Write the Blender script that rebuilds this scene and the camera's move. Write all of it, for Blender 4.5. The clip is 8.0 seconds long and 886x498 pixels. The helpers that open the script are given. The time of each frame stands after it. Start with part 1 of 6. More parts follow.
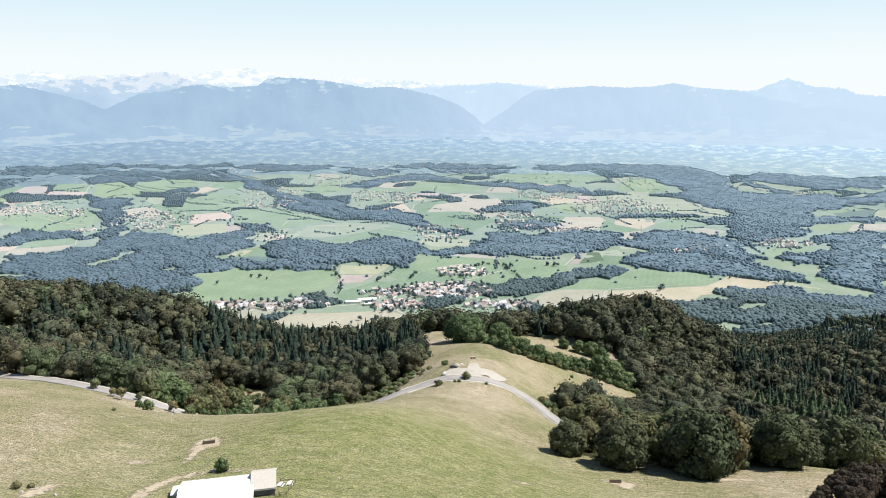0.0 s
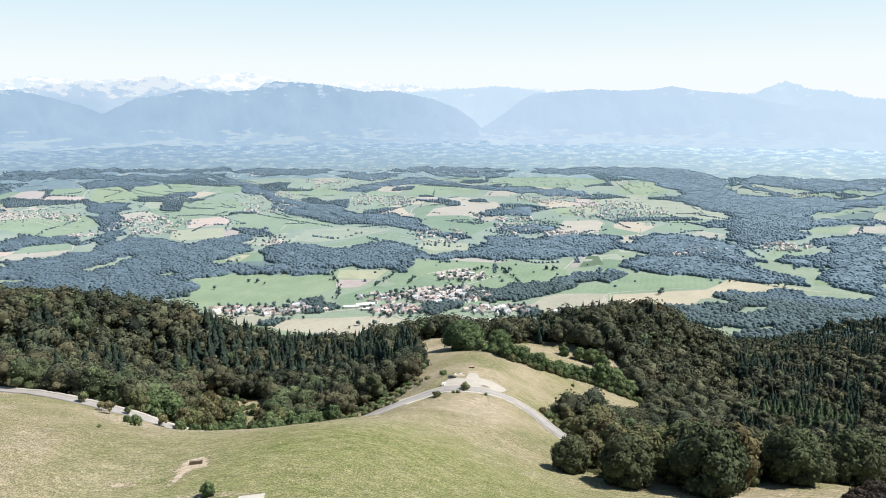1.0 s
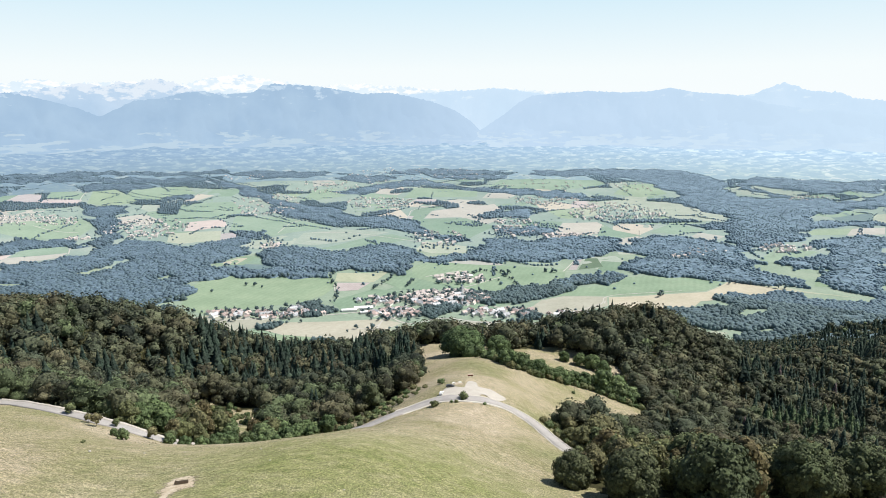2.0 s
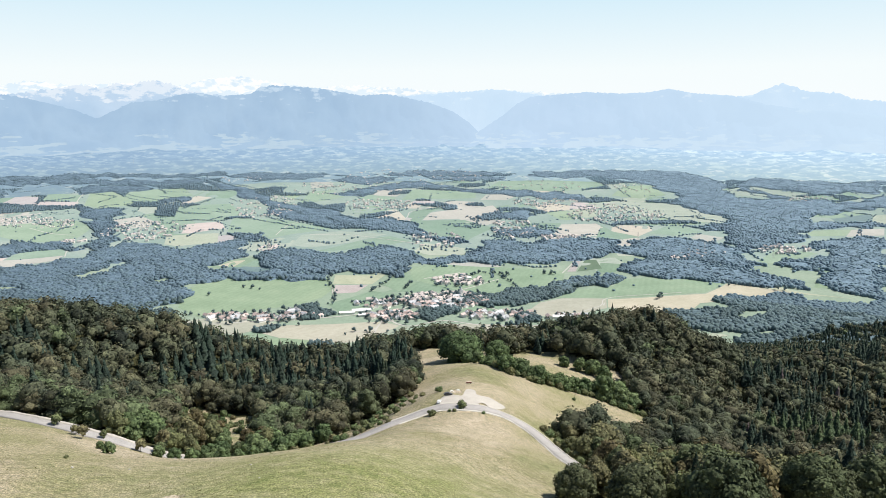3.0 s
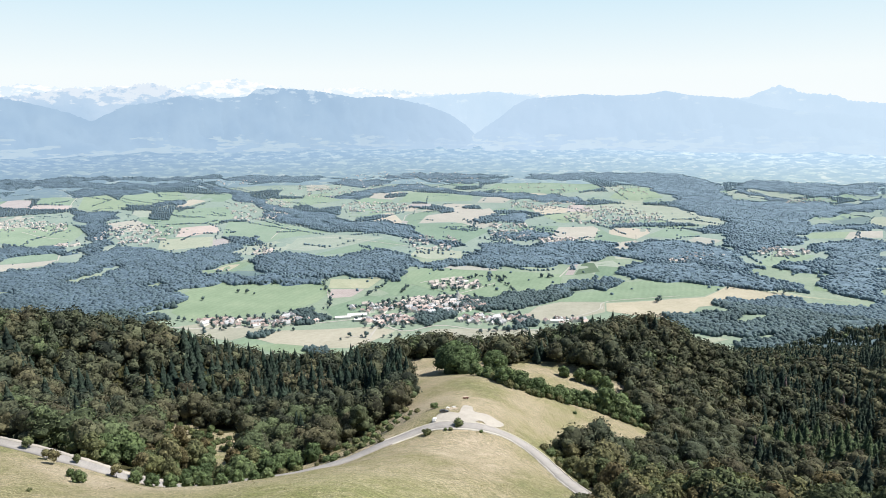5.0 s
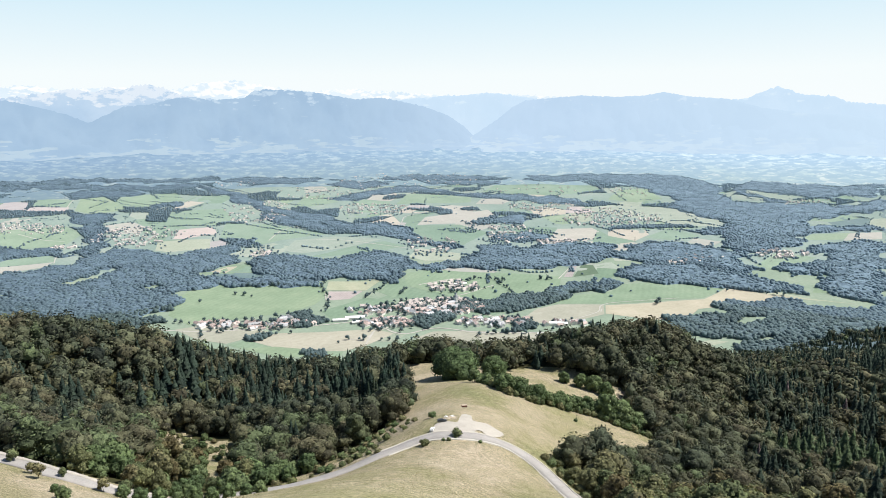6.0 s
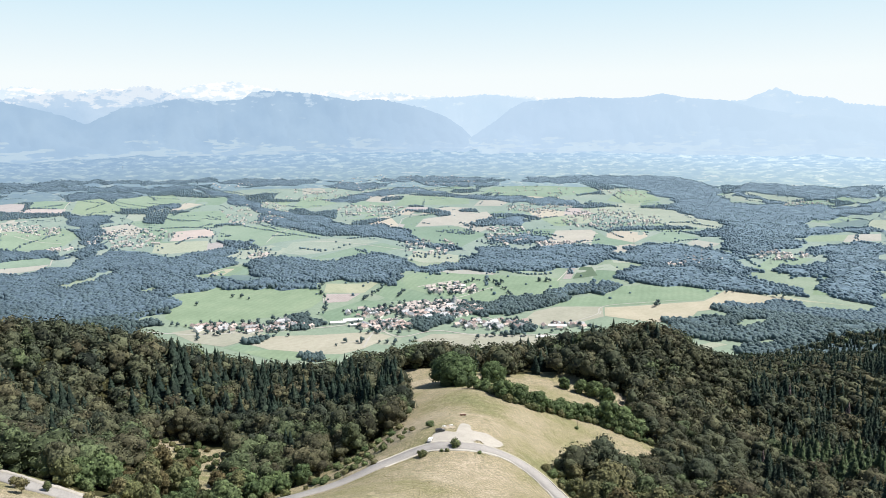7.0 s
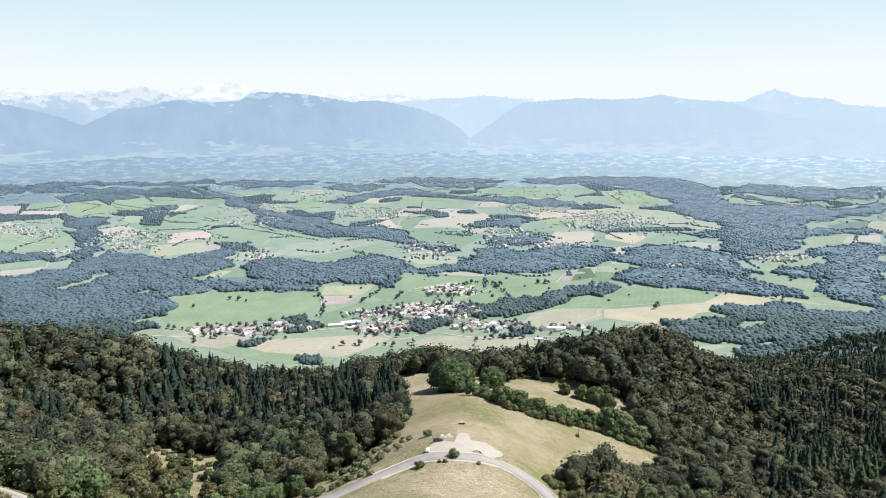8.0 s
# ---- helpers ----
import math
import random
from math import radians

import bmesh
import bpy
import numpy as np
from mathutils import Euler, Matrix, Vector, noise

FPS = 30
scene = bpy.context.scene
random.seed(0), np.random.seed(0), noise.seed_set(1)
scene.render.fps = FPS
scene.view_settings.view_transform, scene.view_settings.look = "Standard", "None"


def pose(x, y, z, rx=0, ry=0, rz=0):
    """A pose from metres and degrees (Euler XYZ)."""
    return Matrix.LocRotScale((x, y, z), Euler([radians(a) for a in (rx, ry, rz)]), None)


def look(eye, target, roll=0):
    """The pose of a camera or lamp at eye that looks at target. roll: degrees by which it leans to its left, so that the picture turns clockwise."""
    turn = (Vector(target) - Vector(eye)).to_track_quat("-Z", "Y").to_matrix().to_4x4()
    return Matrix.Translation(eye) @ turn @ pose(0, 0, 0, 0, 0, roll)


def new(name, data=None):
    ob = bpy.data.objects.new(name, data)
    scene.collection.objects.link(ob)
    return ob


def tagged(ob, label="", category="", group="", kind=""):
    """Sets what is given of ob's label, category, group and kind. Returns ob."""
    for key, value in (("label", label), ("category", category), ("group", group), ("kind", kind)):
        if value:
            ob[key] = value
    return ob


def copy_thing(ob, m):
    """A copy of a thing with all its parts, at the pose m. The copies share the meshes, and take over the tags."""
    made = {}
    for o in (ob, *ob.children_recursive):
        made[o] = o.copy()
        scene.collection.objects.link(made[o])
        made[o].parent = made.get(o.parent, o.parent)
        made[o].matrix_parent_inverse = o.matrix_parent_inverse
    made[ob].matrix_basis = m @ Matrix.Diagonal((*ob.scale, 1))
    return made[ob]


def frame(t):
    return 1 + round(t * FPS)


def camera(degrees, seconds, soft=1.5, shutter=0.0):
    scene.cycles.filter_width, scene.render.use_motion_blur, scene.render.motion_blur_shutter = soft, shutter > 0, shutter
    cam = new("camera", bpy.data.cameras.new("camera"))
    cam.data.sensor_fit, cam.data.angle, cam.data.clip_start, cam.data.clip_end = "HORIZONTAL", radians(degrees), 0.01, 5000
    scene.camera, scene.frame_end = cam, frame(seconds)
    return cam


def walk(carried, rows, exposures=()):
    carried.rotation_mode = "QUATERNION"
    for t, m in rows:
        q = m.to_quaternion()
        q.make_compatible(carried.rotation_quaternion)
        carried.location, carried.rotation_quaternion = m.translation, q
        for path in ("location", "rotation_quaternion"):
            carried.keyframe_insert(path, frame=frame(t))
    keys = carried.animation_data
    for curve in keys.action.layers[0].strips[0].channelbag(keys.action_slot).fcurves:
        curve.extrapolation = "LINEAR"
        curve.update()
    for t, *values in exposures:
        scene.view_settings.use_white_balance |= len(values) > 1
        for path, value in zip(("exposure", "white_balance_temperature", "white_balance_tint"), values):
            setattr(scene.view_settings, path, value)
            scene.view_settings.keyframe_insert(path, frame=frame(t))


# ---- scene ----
# Drone flight out over a mountain pasture: x to the right, y ahead, z up, metres.
cam = camera(66.0, 8.0, soft=0.55)
ROWS = [
    (0.0, 0.00, 0.00, 500.00, 77.700, -0.000, 0.000),
    (0.5, 0.20, 4.74, 500.13, 77.862, 0.080, -0.070),
    (1.0, 0.45, 9.42, 500.22, 77.986, 0.148, -0.141),
    (1.5, 0.74, 14.04, 500.28, 78.080, 0.207, -0.211),
    (2.0, 1.04, 18.61, 500.32, 78.153, 0.256, -0.282),
    (2.5, 1.35, 23.13, 500.37, 78.211, 0.297, -0.353),
    (3.0, 1.65, 27.61, 500.42, 78.260, 0.331, -0.424),
    (3.5, 1.93, 32.05, 500.48, 78.305, 0.359, -0.495),
    (4.0, 2.20, 36.46, 500.56, 78.348, 0.383, -0.566),
    (4.5, 2.44, 40.85, 500.65, 78.393, 0.402, -0.636),
    (5.0, 2.65, 45.23, 500.74, 78.442, 0.417, -0.706),
    (5.5, 2.84, 49.61, 500.84, 78.494, 0.430, -0.776),
    (6.0, 3.01, 53.99, 500.93, 78.549, 0.440, -0.846),
    (6.5, 3.18, 58.40, 501.00, 78.606, 0.447, -0.916),
    (7.0, 3.34, 62.84, 501.04, 78.662, 0.452, -0.986),
    (7.5, 3.51, 67.32, 501.01, 78.714, 0.455, -1.056),
    (8.0, 3.70, 71.87, 500.91, 78.757, 0.455, -1.127),
]
walk(cam, [(t, pose(x, y, z, rx, ry, rz)) for t, x, y, z, rx, ry, rz in ROWS], exposures=[(0.0, 0.6), (8.0, 0.6)])

# ---- daylight ----
SUN_TURN, SUN_HEIGHT = 82.0, 54.0  # degrees to the right of straight ahead, degrees up
world = bpy.data.worlds.new("sky")
scene.world = world
world.use_nodes = True
wn, wl = world.node_tree.nodes, world.node_tree.links
sky = wn.new("ShaderNodeTexSky")
sky.sky_type, sky.sun_disc = "NISHITA", False
sky.sun_elevation, sky.sun_rotation = radians(SUN_HEIGHT), radians(SUN_TURN)
sky.altitude, sky.air_density, sky.dust_density, sky.ozone_density = 800, 1.5, 0.4, 1.8
wn["Background"].inputs["Strength"].default_value = 0.055
# summer haze whitens the sky all round the horizon
up = wn.new("ShaderNodeSeparateXYZ")
wl.new(wn.new("ShaderNodeTexCoord").outputs["Generated"], up.inputs[0])
band, tone = wn.new("ShaderNodeValToRGB"), wn.new("ShaderNodeValToRGB")
for ramp, stops in ((band, ((0.0, (1, 1, 1)), (0.16, (0.95, 0.95, 0.95)), (0.25, (0, 0, 0)))), (tone, ((0.0, (0.94, 0.985, 1.0)), (0.05, (0.92, 0.985, 1.0)), (0.16, (0.65, 0.86, 0.98))))):
    ramp.color_ramp.elements.new(0.3)
    for e, (at, c) in zip(ramp.color_ramp.elements, stops):
        e.position, e.color = at, (*c, 1)
    wl.new(up.outputs["Z"], ramp.inputs[0])
brighter, blend = wn.new("ShaderNodeMix"), wn.new("ShaderNodeMix")
brighter.data_type, brighter.blend_type = "RGBA", "MULTIPLY"
blend.data_type = "RGBA"
brighter.inputs["Factor"].default_value, brighter.inputs["B"].default_value = 1.0, (12.0, 12.0, 12.0, 1)
wl.new(tone.outputs["Color"], brighter.inputs["A"])
wl.new(band.outputs["Color"], blend.inputs["Factor"])
wl.new(sky.outputs[0], blend.inputs["A"])
wl.new(brighter.outputs["Result"], blend.inputs["B"])
wl.new(blend.outputs["Result"], wn["Background"].inputs["Color"])
sun = new("sun", bpy.data.lights.new("sun", "SUN"))
sun.data.energy, sun.data.angle, sun.data.color = 4.3, radians(0.53), (1.0, 0.945, 0.86)
a, h = radians(SUN_TURN), radians(SUN_HEIGHT)
sun.matrix_world = look((0, 0, 900), (-math.sin(a) * math.cos(h), -math.cos(a) * math.cos(h), 900 - math.sin(h)))

# ---- materials ----
def nodes_of(name, rough=0.9, specular=0.2):
    m = bpy.data.materials.new(name)
    m.use_nodes = True
    n, l = m.node_tree.nodes, m.node_tree.links
    p = n["Principled BSDF"]
    p.inputs["Roughness"].default_value = rough
    p.inputs["Specular IOR Level"].default_value = specular
    return m, n, l, p


def noise_of(n, l, vec, scale, detail=5.0, rough=0.6, stretch=None):
    t = n.new("ShaderNodeTexNoise")
    t.inputs["Scale"].default_value, t.inputs["Detail"].default_value, t.inputs["Roughness"].default_value = scale, detail, rough
    if stretch:
        mp = n.new("ShaderNodeMapping")
        mp.inputs["Scale"].default_value = stretch[:3]
        mp.inputs["Rotation"].default_value = (0, 0, radians(stretch[3]))
        l.new(vec, mp.inputs["Vector"])
        vec = mp.outputs[0]
    l.new(vec, t.inputs["Vector"])
    return t.outputs["Fac"]


def ramp_of(n, l, fac, stops, mode="LINEAR"):
    r = n.new("ShaderNodeValToRGB")
    r.color_ramp.interpolation = mode
    while len(r.color_ramp.elements) < len(stops):
        r.color_ramp.elements.new(0.5)
    for e, (at, c) in zip(r.color_ramp.elements, stops):
        e.position, e.color = at, (*c, 1)
    l.new(fac, r.inputs["Fac"])
    return r.outputs["Color"]


def mix_of(n, l, fac, a, b, mode="MIX"):
    m = n.new("ShaderNodeMix")
    m.data_type, m.blend_type = "RGBA", mode
    for socket, v in ((m.inputs["Factor"], fac), (m.inputs["A"], a), (m.inputs["B"], b)):
        if isinstance(v, bpy.types.NodeSocket):
            l.new(v, socket)
        else:
            socket.default_value = v if isinstance(v, (int, float)) else (*v, 1)
    return m.outputs["Result"]


def bump_of(n, l, p, fac, strength, distance):
    b = n.new("ShaderNodeBump")
    b.inputs["Strength"].default_value, b.inputs["Distance"].default_value = strength, distance
    l.new(fac, b.inputs["Height"])
    l.new(b.outputs["Normal"], p.inputs["Normal"])


def place_of(n):
    return n.new("ShaderNodeNewGeometry").outputs["Position"]


def plain_material(name, c1, c2, size, rough=0.7, specular=0.3, metal=0.0, bump=0.3, relief=0.02, world_space=False, vary=0.0):
    """Two-tone worn surface: coarse stains of the given size and a fine grain."""
    m, n, l, p = nodes_of(name, rough, specular)
    vec = place_of(n) if world_space else n.new("ShaderNodeTexCoord").outputs["Object"]
    coarse, fine = noise_of(n, l, vec, 1 / size), noise_of(n, l, vec, 9 / size, 3)
    col = ramp_of(n, l, coarse, [(0.32, c1), (0.68, c2)])
    col = mix_of(n, l, 0.35, col, ramp_of(n, l, fine, [(0.3, [v * 0.7 for v in c1]), (0.7, [min(1, v * 1.25) for v in c2])]))
    if vary:
        tone = ramp_of(n, l, n.new("ShaderNodeObjectInfo").outputs["Random"], [(0.0, [1 - vary] * 3), (1.0, [1 + vary] * 3)])
        col = mix_of(n, l, 1.0, col, tone, "MULTIPLY")
    l.new(col, p.inputs["Base Color"])
    p.inputs["Metallic"].default_value = metal
    bump_of(n, l, p, fine, bump, relief)
    return m


def meadow_material():
    """Sun-dried upland pasture: straw and green patches, cattle tracks along the slope, tussocks."""
    m, n, l, p = nodes_of("meadow_grass", 0.95, 0.1)
    vec = place_of(n)
    broad, mid = noise_of(n, l, vec, 1 / 48, 5, 0.55), noise_of(n, l, vec, 1 / 7, 6, 0.7, (1, 1.25, 1, 20))
    fine, tuft = noise_of(n, l, vec, 1.9, 5, 0.85), noise_of(n, l, vec, 0.5, 5, 0.8, (1, 1.5, 1, -25))
    col = ramp_of(n, l, broad, [(0.33, (0.169, 0.181, 0.090)), (0.44, (0.234, 0.217, 0.132)), (0.54, (0.317, 0.273, 0.203)), (0.66, (0.420, 0.355, 0.290))])
    lush = n.new("ShaderNodeVectorMath")
    lush.operation = "DISTANCE"
    lush.inputs[1].default_value = (-20, 178, 392)
    l.new(vec, lush.inputs[0])
    near_barn = n.new("ShaderNodeMapRange")
    near_barn.inputs["From Min"].default_value, near_barn.inputs["From Max"].default_value = 115, 45
    near_barn.inputs["To Max"].default_value = 0.84
    l.new(lush.outputs["Value"], near_barn.inputs["Value"])
    col = mix_of(n, l, near_barn.outputs[0], col, (0.149, 0.188, 0.054))
    col = mix_of(n, l, 0.42, col, ramp_of(n, l, mid, [(0.3, (0.128, 0.152, 0.061)), (0.5, (0.251, 0.233, 0.137)), (0.7, (0.409, 0.352, 0.268))]))
    grain = ramp_of(n, l, fine, [(0.36, (0.30, 0.33, 0.28)), (0.5, (1.0, 1.0, 1.0)), (0.62, (2.1, 2.0, 1.95))])
    col = mix_of(n, l, 1.0, col, grain, "MULTIPLY")
    spots = ramp_of(n, l, tuft, [(0.54, (0, 0, 0)), (0.66, (0.85, 0.85, 0.85))])
    sep = n.new("ShaderNodeSeparateColor")
    l.new(spots, sep.inputs[0])
    col = mix_of(n, l, sep.outputs[0], col, (0.105, 0.115, 0.040))
    tread = n.new("ShaderNodeTexWave")
    tread.wave_type, tread.bands_direction = "BANDS", "Z"
    tread.inputs["Scale"].default_value, tread.inputs["Distortion"].default_value, tread.inputs["Detail"].default_value, tread.inputs["Detail Scale"].default_value = 0.36, 14.0, 5.0, 0.22
    l.new(vec, tread.inputs["Vector"])
    col = mix_of(n, l, 0.30, col, mix_of(n, l, 1.0, col, ramp_of(n, l, tread.outputs["Fac"], [(0.0, (0.62, 0.66, 0.6)), (0.35, (1.0, 1.0, 1.0)), (0.85, (1.1, 1.08, 1.06)), (1.0, (1.35, 1.3, 1.28))]), "MULTIPLY"))
    l.new(col, p.inputs["Base Color"])
    both = n.new("ShaderNodeMath")
    both.operation = "MULTIPLY_ADD"
    both.inputs[1].default_value = 0.5
    l.new(fine, both.inputs[0])
    l.new(tuft, both.inputs[2])
    bump_of(n, l, p, both.outputs[0], 0.8, 0.6)
    return m


def earth_material():
    """Trodden earth that thins out into the grass at its rim."""
    m, n, l, p = nodes_of("trodden_earth", 0.95, 0.1)
    vec = place_of(n)
    broad, fine = noise_of(n, l, vec, 0.5, 5, 0.7), noise_of(n, l, vec, 2.5, 4, 0.8)
    col = ramp_of(n, l, broad, [(0.3, (0.35, 0.29, 0.205)), (0.55, (0.46, 0.39, 0.295)), (0.75, (0.56, 0.50, 0.40))])
    col = mix_of(n, l, 1.0, col, ramp_of(n, l, fine, [(0.3, (0.7, 0.7, 0.7)), (0.7, (1.25, 1.25, 1.25))]), "MULTIPLY")
    l.new(col, p.inputs["Base Color"])
    bump_of(n, l, p, fine, 0.5, 0.1)
    rim = n.new("ShaderNodeAttribute")
    rim.attribute_name = "rim"
    total = n.new("ShaderNodeMath")
    total.operation = "MULTIPLY_ADD"
    total.inputs[1].default_value = 3.4
    l.new(mix_of(n, l, 0.55, broad, noise_of(n, l, vec, 1.3, 5, 0.75)), total.inputs[0])
    l.new(rim.outputs["Fac"], total.inputs[2])
    less = n.new("ShaderNodeMath")
    less.operation = "SUBTRACT"
    less.inputs[1].default_value = 1.0
    l.new(total.outputs[0], less.inputs[0])
    cut = ramp_of(n, l, less.outputs[0], [(0.48, (0, 0, 0)), (0.72, (1, 1, 1))])
    l.new(cut, p.inputs["Alpha"])
    return m


def field_material(name, c1, c2, c3, rows=0.0, turn=0.0, size=60):
    m, n, l, p = nodes_of(name, 0.95, 0.1)
    vec = place_of(n)
    broad, fine = noise_of(n, l, vec, 1 / size, 4), noise_of(n, l, vec, 0.12, 4, 0.7)
    col = ramp_of(n, l, broad, [(0.33, c1), (0.5, c2), (0.67, c3)])
    col = mix_of(n, l, 0.25, col, ramp_of(n, l, fine, [(0.3, [v * 0.7 for v in c1]), (0.7, [v * 1.2 for v in c3])]))
    tone = ramp_of(n, l, n.new("ShaderNodeObjectInfo").outputs["Random"], [(0.0, (0.86, 0.9, 0.9)), (0.5, (1.0, 1.0, 1.0)), (1.0, (1.12, 1.06, 0.98))])
    col = mix_of(n, l, 1.0, col, tone, "MULTIPLY")
    if rows:
        w = n.new("ShaderNodeTexWave")
        w.inputs["Scale"].default_value, w.inputs["Distortion"].default_value = rows, 2.5
        mp = n.new("ShaderNodeMapping")
        mp.inputs["Rotation"].default_value = (0, 0, radians(turn))
        l.new(vec, mp.inputs["Vector"])
        l.new(mp.outputs[0], w.inputs["Vector"])
        col = mix_of(n, l, 0.06, col, ramp_of(n, l, w.outputs["Fac"], [(0.2, [v * 0.6 for v in c1]), (0.8, [v * 1.15 for v in c3])]))
    l.new(col, p.inputs["Base Color"])
    bump_of(n, l, p, fine, 0.4, 0.4)
    return m


def leaf_material(name, stops, translucent=0.08, island=0.35, use_tint=False, relief=0.9, mottle=0.4):
    """Foliage: each tuft its own shade, each tree its own tint."""
    m, n, l, p = nodes_of(name, 0.7, 0.08)
    if use_tint:
        a = n.new("ShaderNodeAttribute")
        a.attribute_name = "tint"
        tree = a.outputs["Fac"]
    else:
        tree = n.new("ShaderNodeObjectInfo").outputs["Random"]
    col = ramp_of(n, l, tree, stops)
    tuft = n.new("ShaderNodeNewGeometry").outputs["Random Per Island"]
    col = mix_of(n, l, 1.0, col, ramp_of(n, l, tuft, [(0.0, [1 - island] * 3), (1.0, [1 + island, 1 + island, 1 + island * 0.6])]), "MULTIPLY")
    spot = place_of(n)
    grain, clump = noise_of(n, l, spot, 1.25, 4, 0.8), noise_of(n, l, spot, 0.42, 3, 0.6)
    col = mix_of(n, l, 1.0, col, ramp_of(n, l, grain, [(0.34, [1 - mottle] * 3), (0.66, [1 + mottle] * 3)]), "MULTIPLY")
    col = mix_of(n, l, 1.0, col, ramp_of(n, l, clump, [(0.32, [1 - mottle * 0.4] * 3), (0.66, [1 + mottle * 0.4] * 3)]), "MULTIPLY")
    l.new(col, p.inputs["Base Color"])
    leafy = n.new("ShaderNodeMath")
    leafy.operation = "MULTIPLY_ADD"
    leafy.inputs[1].default_value = 2.2
    l.new(clump, leafy.inputs[0])
    l.new(grain, leafy.inputs[2])
    bump_of(n, l, p, leafy.outputs[0], relief, 0.9)
    t = n.new("ShaderNodeBsdfTranslucent")
    l.new(col, t.inputs["Color"])
    mx = n.new("ShaderNodeMixShader")
    mx.inputs[0].default_value = translucent
    l.new(p.outputs[0], mx.inputs[1])
    l.new(t.outputs[0], mx.inputs[2])
    l.new(mx.outputs[0], n["Material Output"].inputs["Surface"])
    return m


MEADOW_GRASS = meadow_material()
FOREST_FLOOR = plain_material("forest_floor", (0.030, 0.028, 0.016), (0.060, 0.062, 0.026), 9, 0.95, 0.1, world_space=True)
# haze is painted into the valley colours; distant ones are paler, bluer copies
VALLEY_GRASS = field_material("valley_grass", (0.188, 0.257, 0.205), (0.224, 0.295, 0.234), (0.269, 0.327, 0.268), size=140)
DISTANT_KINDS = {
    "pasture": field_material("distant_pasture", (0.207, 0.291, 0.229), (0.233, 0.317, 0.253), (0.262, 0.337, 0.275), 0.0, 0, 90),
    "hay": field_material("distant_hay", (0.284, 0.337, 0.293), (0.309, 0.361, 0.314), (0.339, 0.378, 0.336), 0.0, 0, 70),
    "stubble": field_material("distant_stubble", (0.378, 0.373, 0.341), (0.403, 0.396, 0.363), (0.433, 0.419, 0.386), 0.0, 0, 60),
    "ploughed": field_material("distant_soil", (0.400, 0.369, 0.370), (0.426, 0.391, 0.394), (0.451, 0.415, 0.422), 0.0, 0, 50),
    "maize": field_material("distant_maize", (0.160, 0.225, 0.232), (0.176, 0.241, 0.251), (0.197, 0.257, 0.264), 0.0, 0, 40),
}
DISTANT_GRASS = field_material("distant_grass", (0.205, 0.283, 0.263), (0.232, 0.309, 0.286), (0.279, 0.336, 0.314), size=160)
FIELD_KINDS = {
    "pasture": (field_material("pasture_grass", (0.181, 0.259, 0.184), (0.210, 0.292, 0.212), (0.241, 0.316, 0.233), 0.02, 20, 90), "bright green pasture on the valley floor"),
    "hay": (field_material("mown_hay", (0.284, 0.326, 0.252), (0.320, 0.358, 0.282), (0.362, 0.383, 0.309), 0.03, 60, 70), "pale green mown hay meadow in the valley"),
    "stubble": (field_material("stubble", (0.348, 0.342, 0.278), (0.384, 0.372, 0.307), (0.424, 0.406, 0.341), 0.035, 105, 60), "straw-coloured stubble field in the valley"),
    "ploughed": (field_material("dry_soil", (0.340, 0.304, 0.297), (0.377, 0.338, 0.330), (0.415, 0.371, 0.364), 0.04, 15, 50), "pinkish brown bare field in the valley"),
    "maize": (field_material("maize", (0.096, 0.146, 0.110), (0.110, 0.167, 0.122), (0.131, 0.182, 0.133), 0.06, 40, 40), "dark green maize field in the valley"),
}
BROADLEAF = leaf_material("broadleaf", [(0.0, (0.100, 0.125, 0.067)), (0.35, (0.127, 0.148, 0.078)), (0.6, (0.151, 0.157, 0.084)), (0.8, (0.165, 0.148, 0.088)), (1.0, (0.159, 0.188, 0.086))], relief=0.6)
GREAT_LEAF = leaf_material("great_tree_leaf", [(0.0, (0.070, 0.091, 0.053)), (0.4, (0.095, 0.104, 0.062)), (0.7, (0.083, 0.112, 0.060)), (1.0, (0.105, 0.101, 0.065))], relief=0.7)
HAZEL = leaf_material("hazel_leaf", [(0.0, (0.092, 0.134, 0.068)), (0.5, (0.122, 0.168, 0.082)), (1.0, (0.158, 0.204, 0.106))], 0.2, relief=0.6)
BEECH_BROWN = leaf_material("dry_beech", [(0.0, (0.106, 0.097, 0.053)), (0.6, (0.135, 0.112, 0.063)), (1.0, (0.110, 0.117, 0.053))], relief=0.6)
CONIFER = leaf_material("spruce_needles", [(0.0, (0.027, 0.046, 0.035)), (1.0, (0.048, 0.069, 0.048))], 0.05)
RED_LEAF = leaf_material("reddish_leaf", [(0.0, (0.062, 0.050, 0.043)), (0.5, (0.085, 0.066, 0.056)), (1.0, (0.074, 0.072, 0.050))], relief=0.6)
FOREST_LEAF = leaf_material("forest_leaf", [(0.0, (0.058, 0.072, 0.058)), (0.2, (0.076, 0.088, 0.064)), (0.4, (0.088, 0.096, 0.067)), (0.6, (0.098, 0.098, 0.068)), (0.78, (0.108, 0.101, 0.071)), (0.9, (0.092, 0.108, 0.068)), (1.0, (0.094, 0.120, 0.072))], island=0.55, use_tint=True, relief=0.6, mottle=0.35)
FOREST_NEEDLE = leaf_material("forest_needle", [(0.0, (0.024, 0.042, 0.036)), (0.75, (0.046, 0.066, 0.053)), (0.9, (0.078, 0.112, 0.062)), (0.97, (0.085, 0.122, 0.066)), (1.0, (0.138, 0.110, 0.118))], 0.05, use_tint=True)
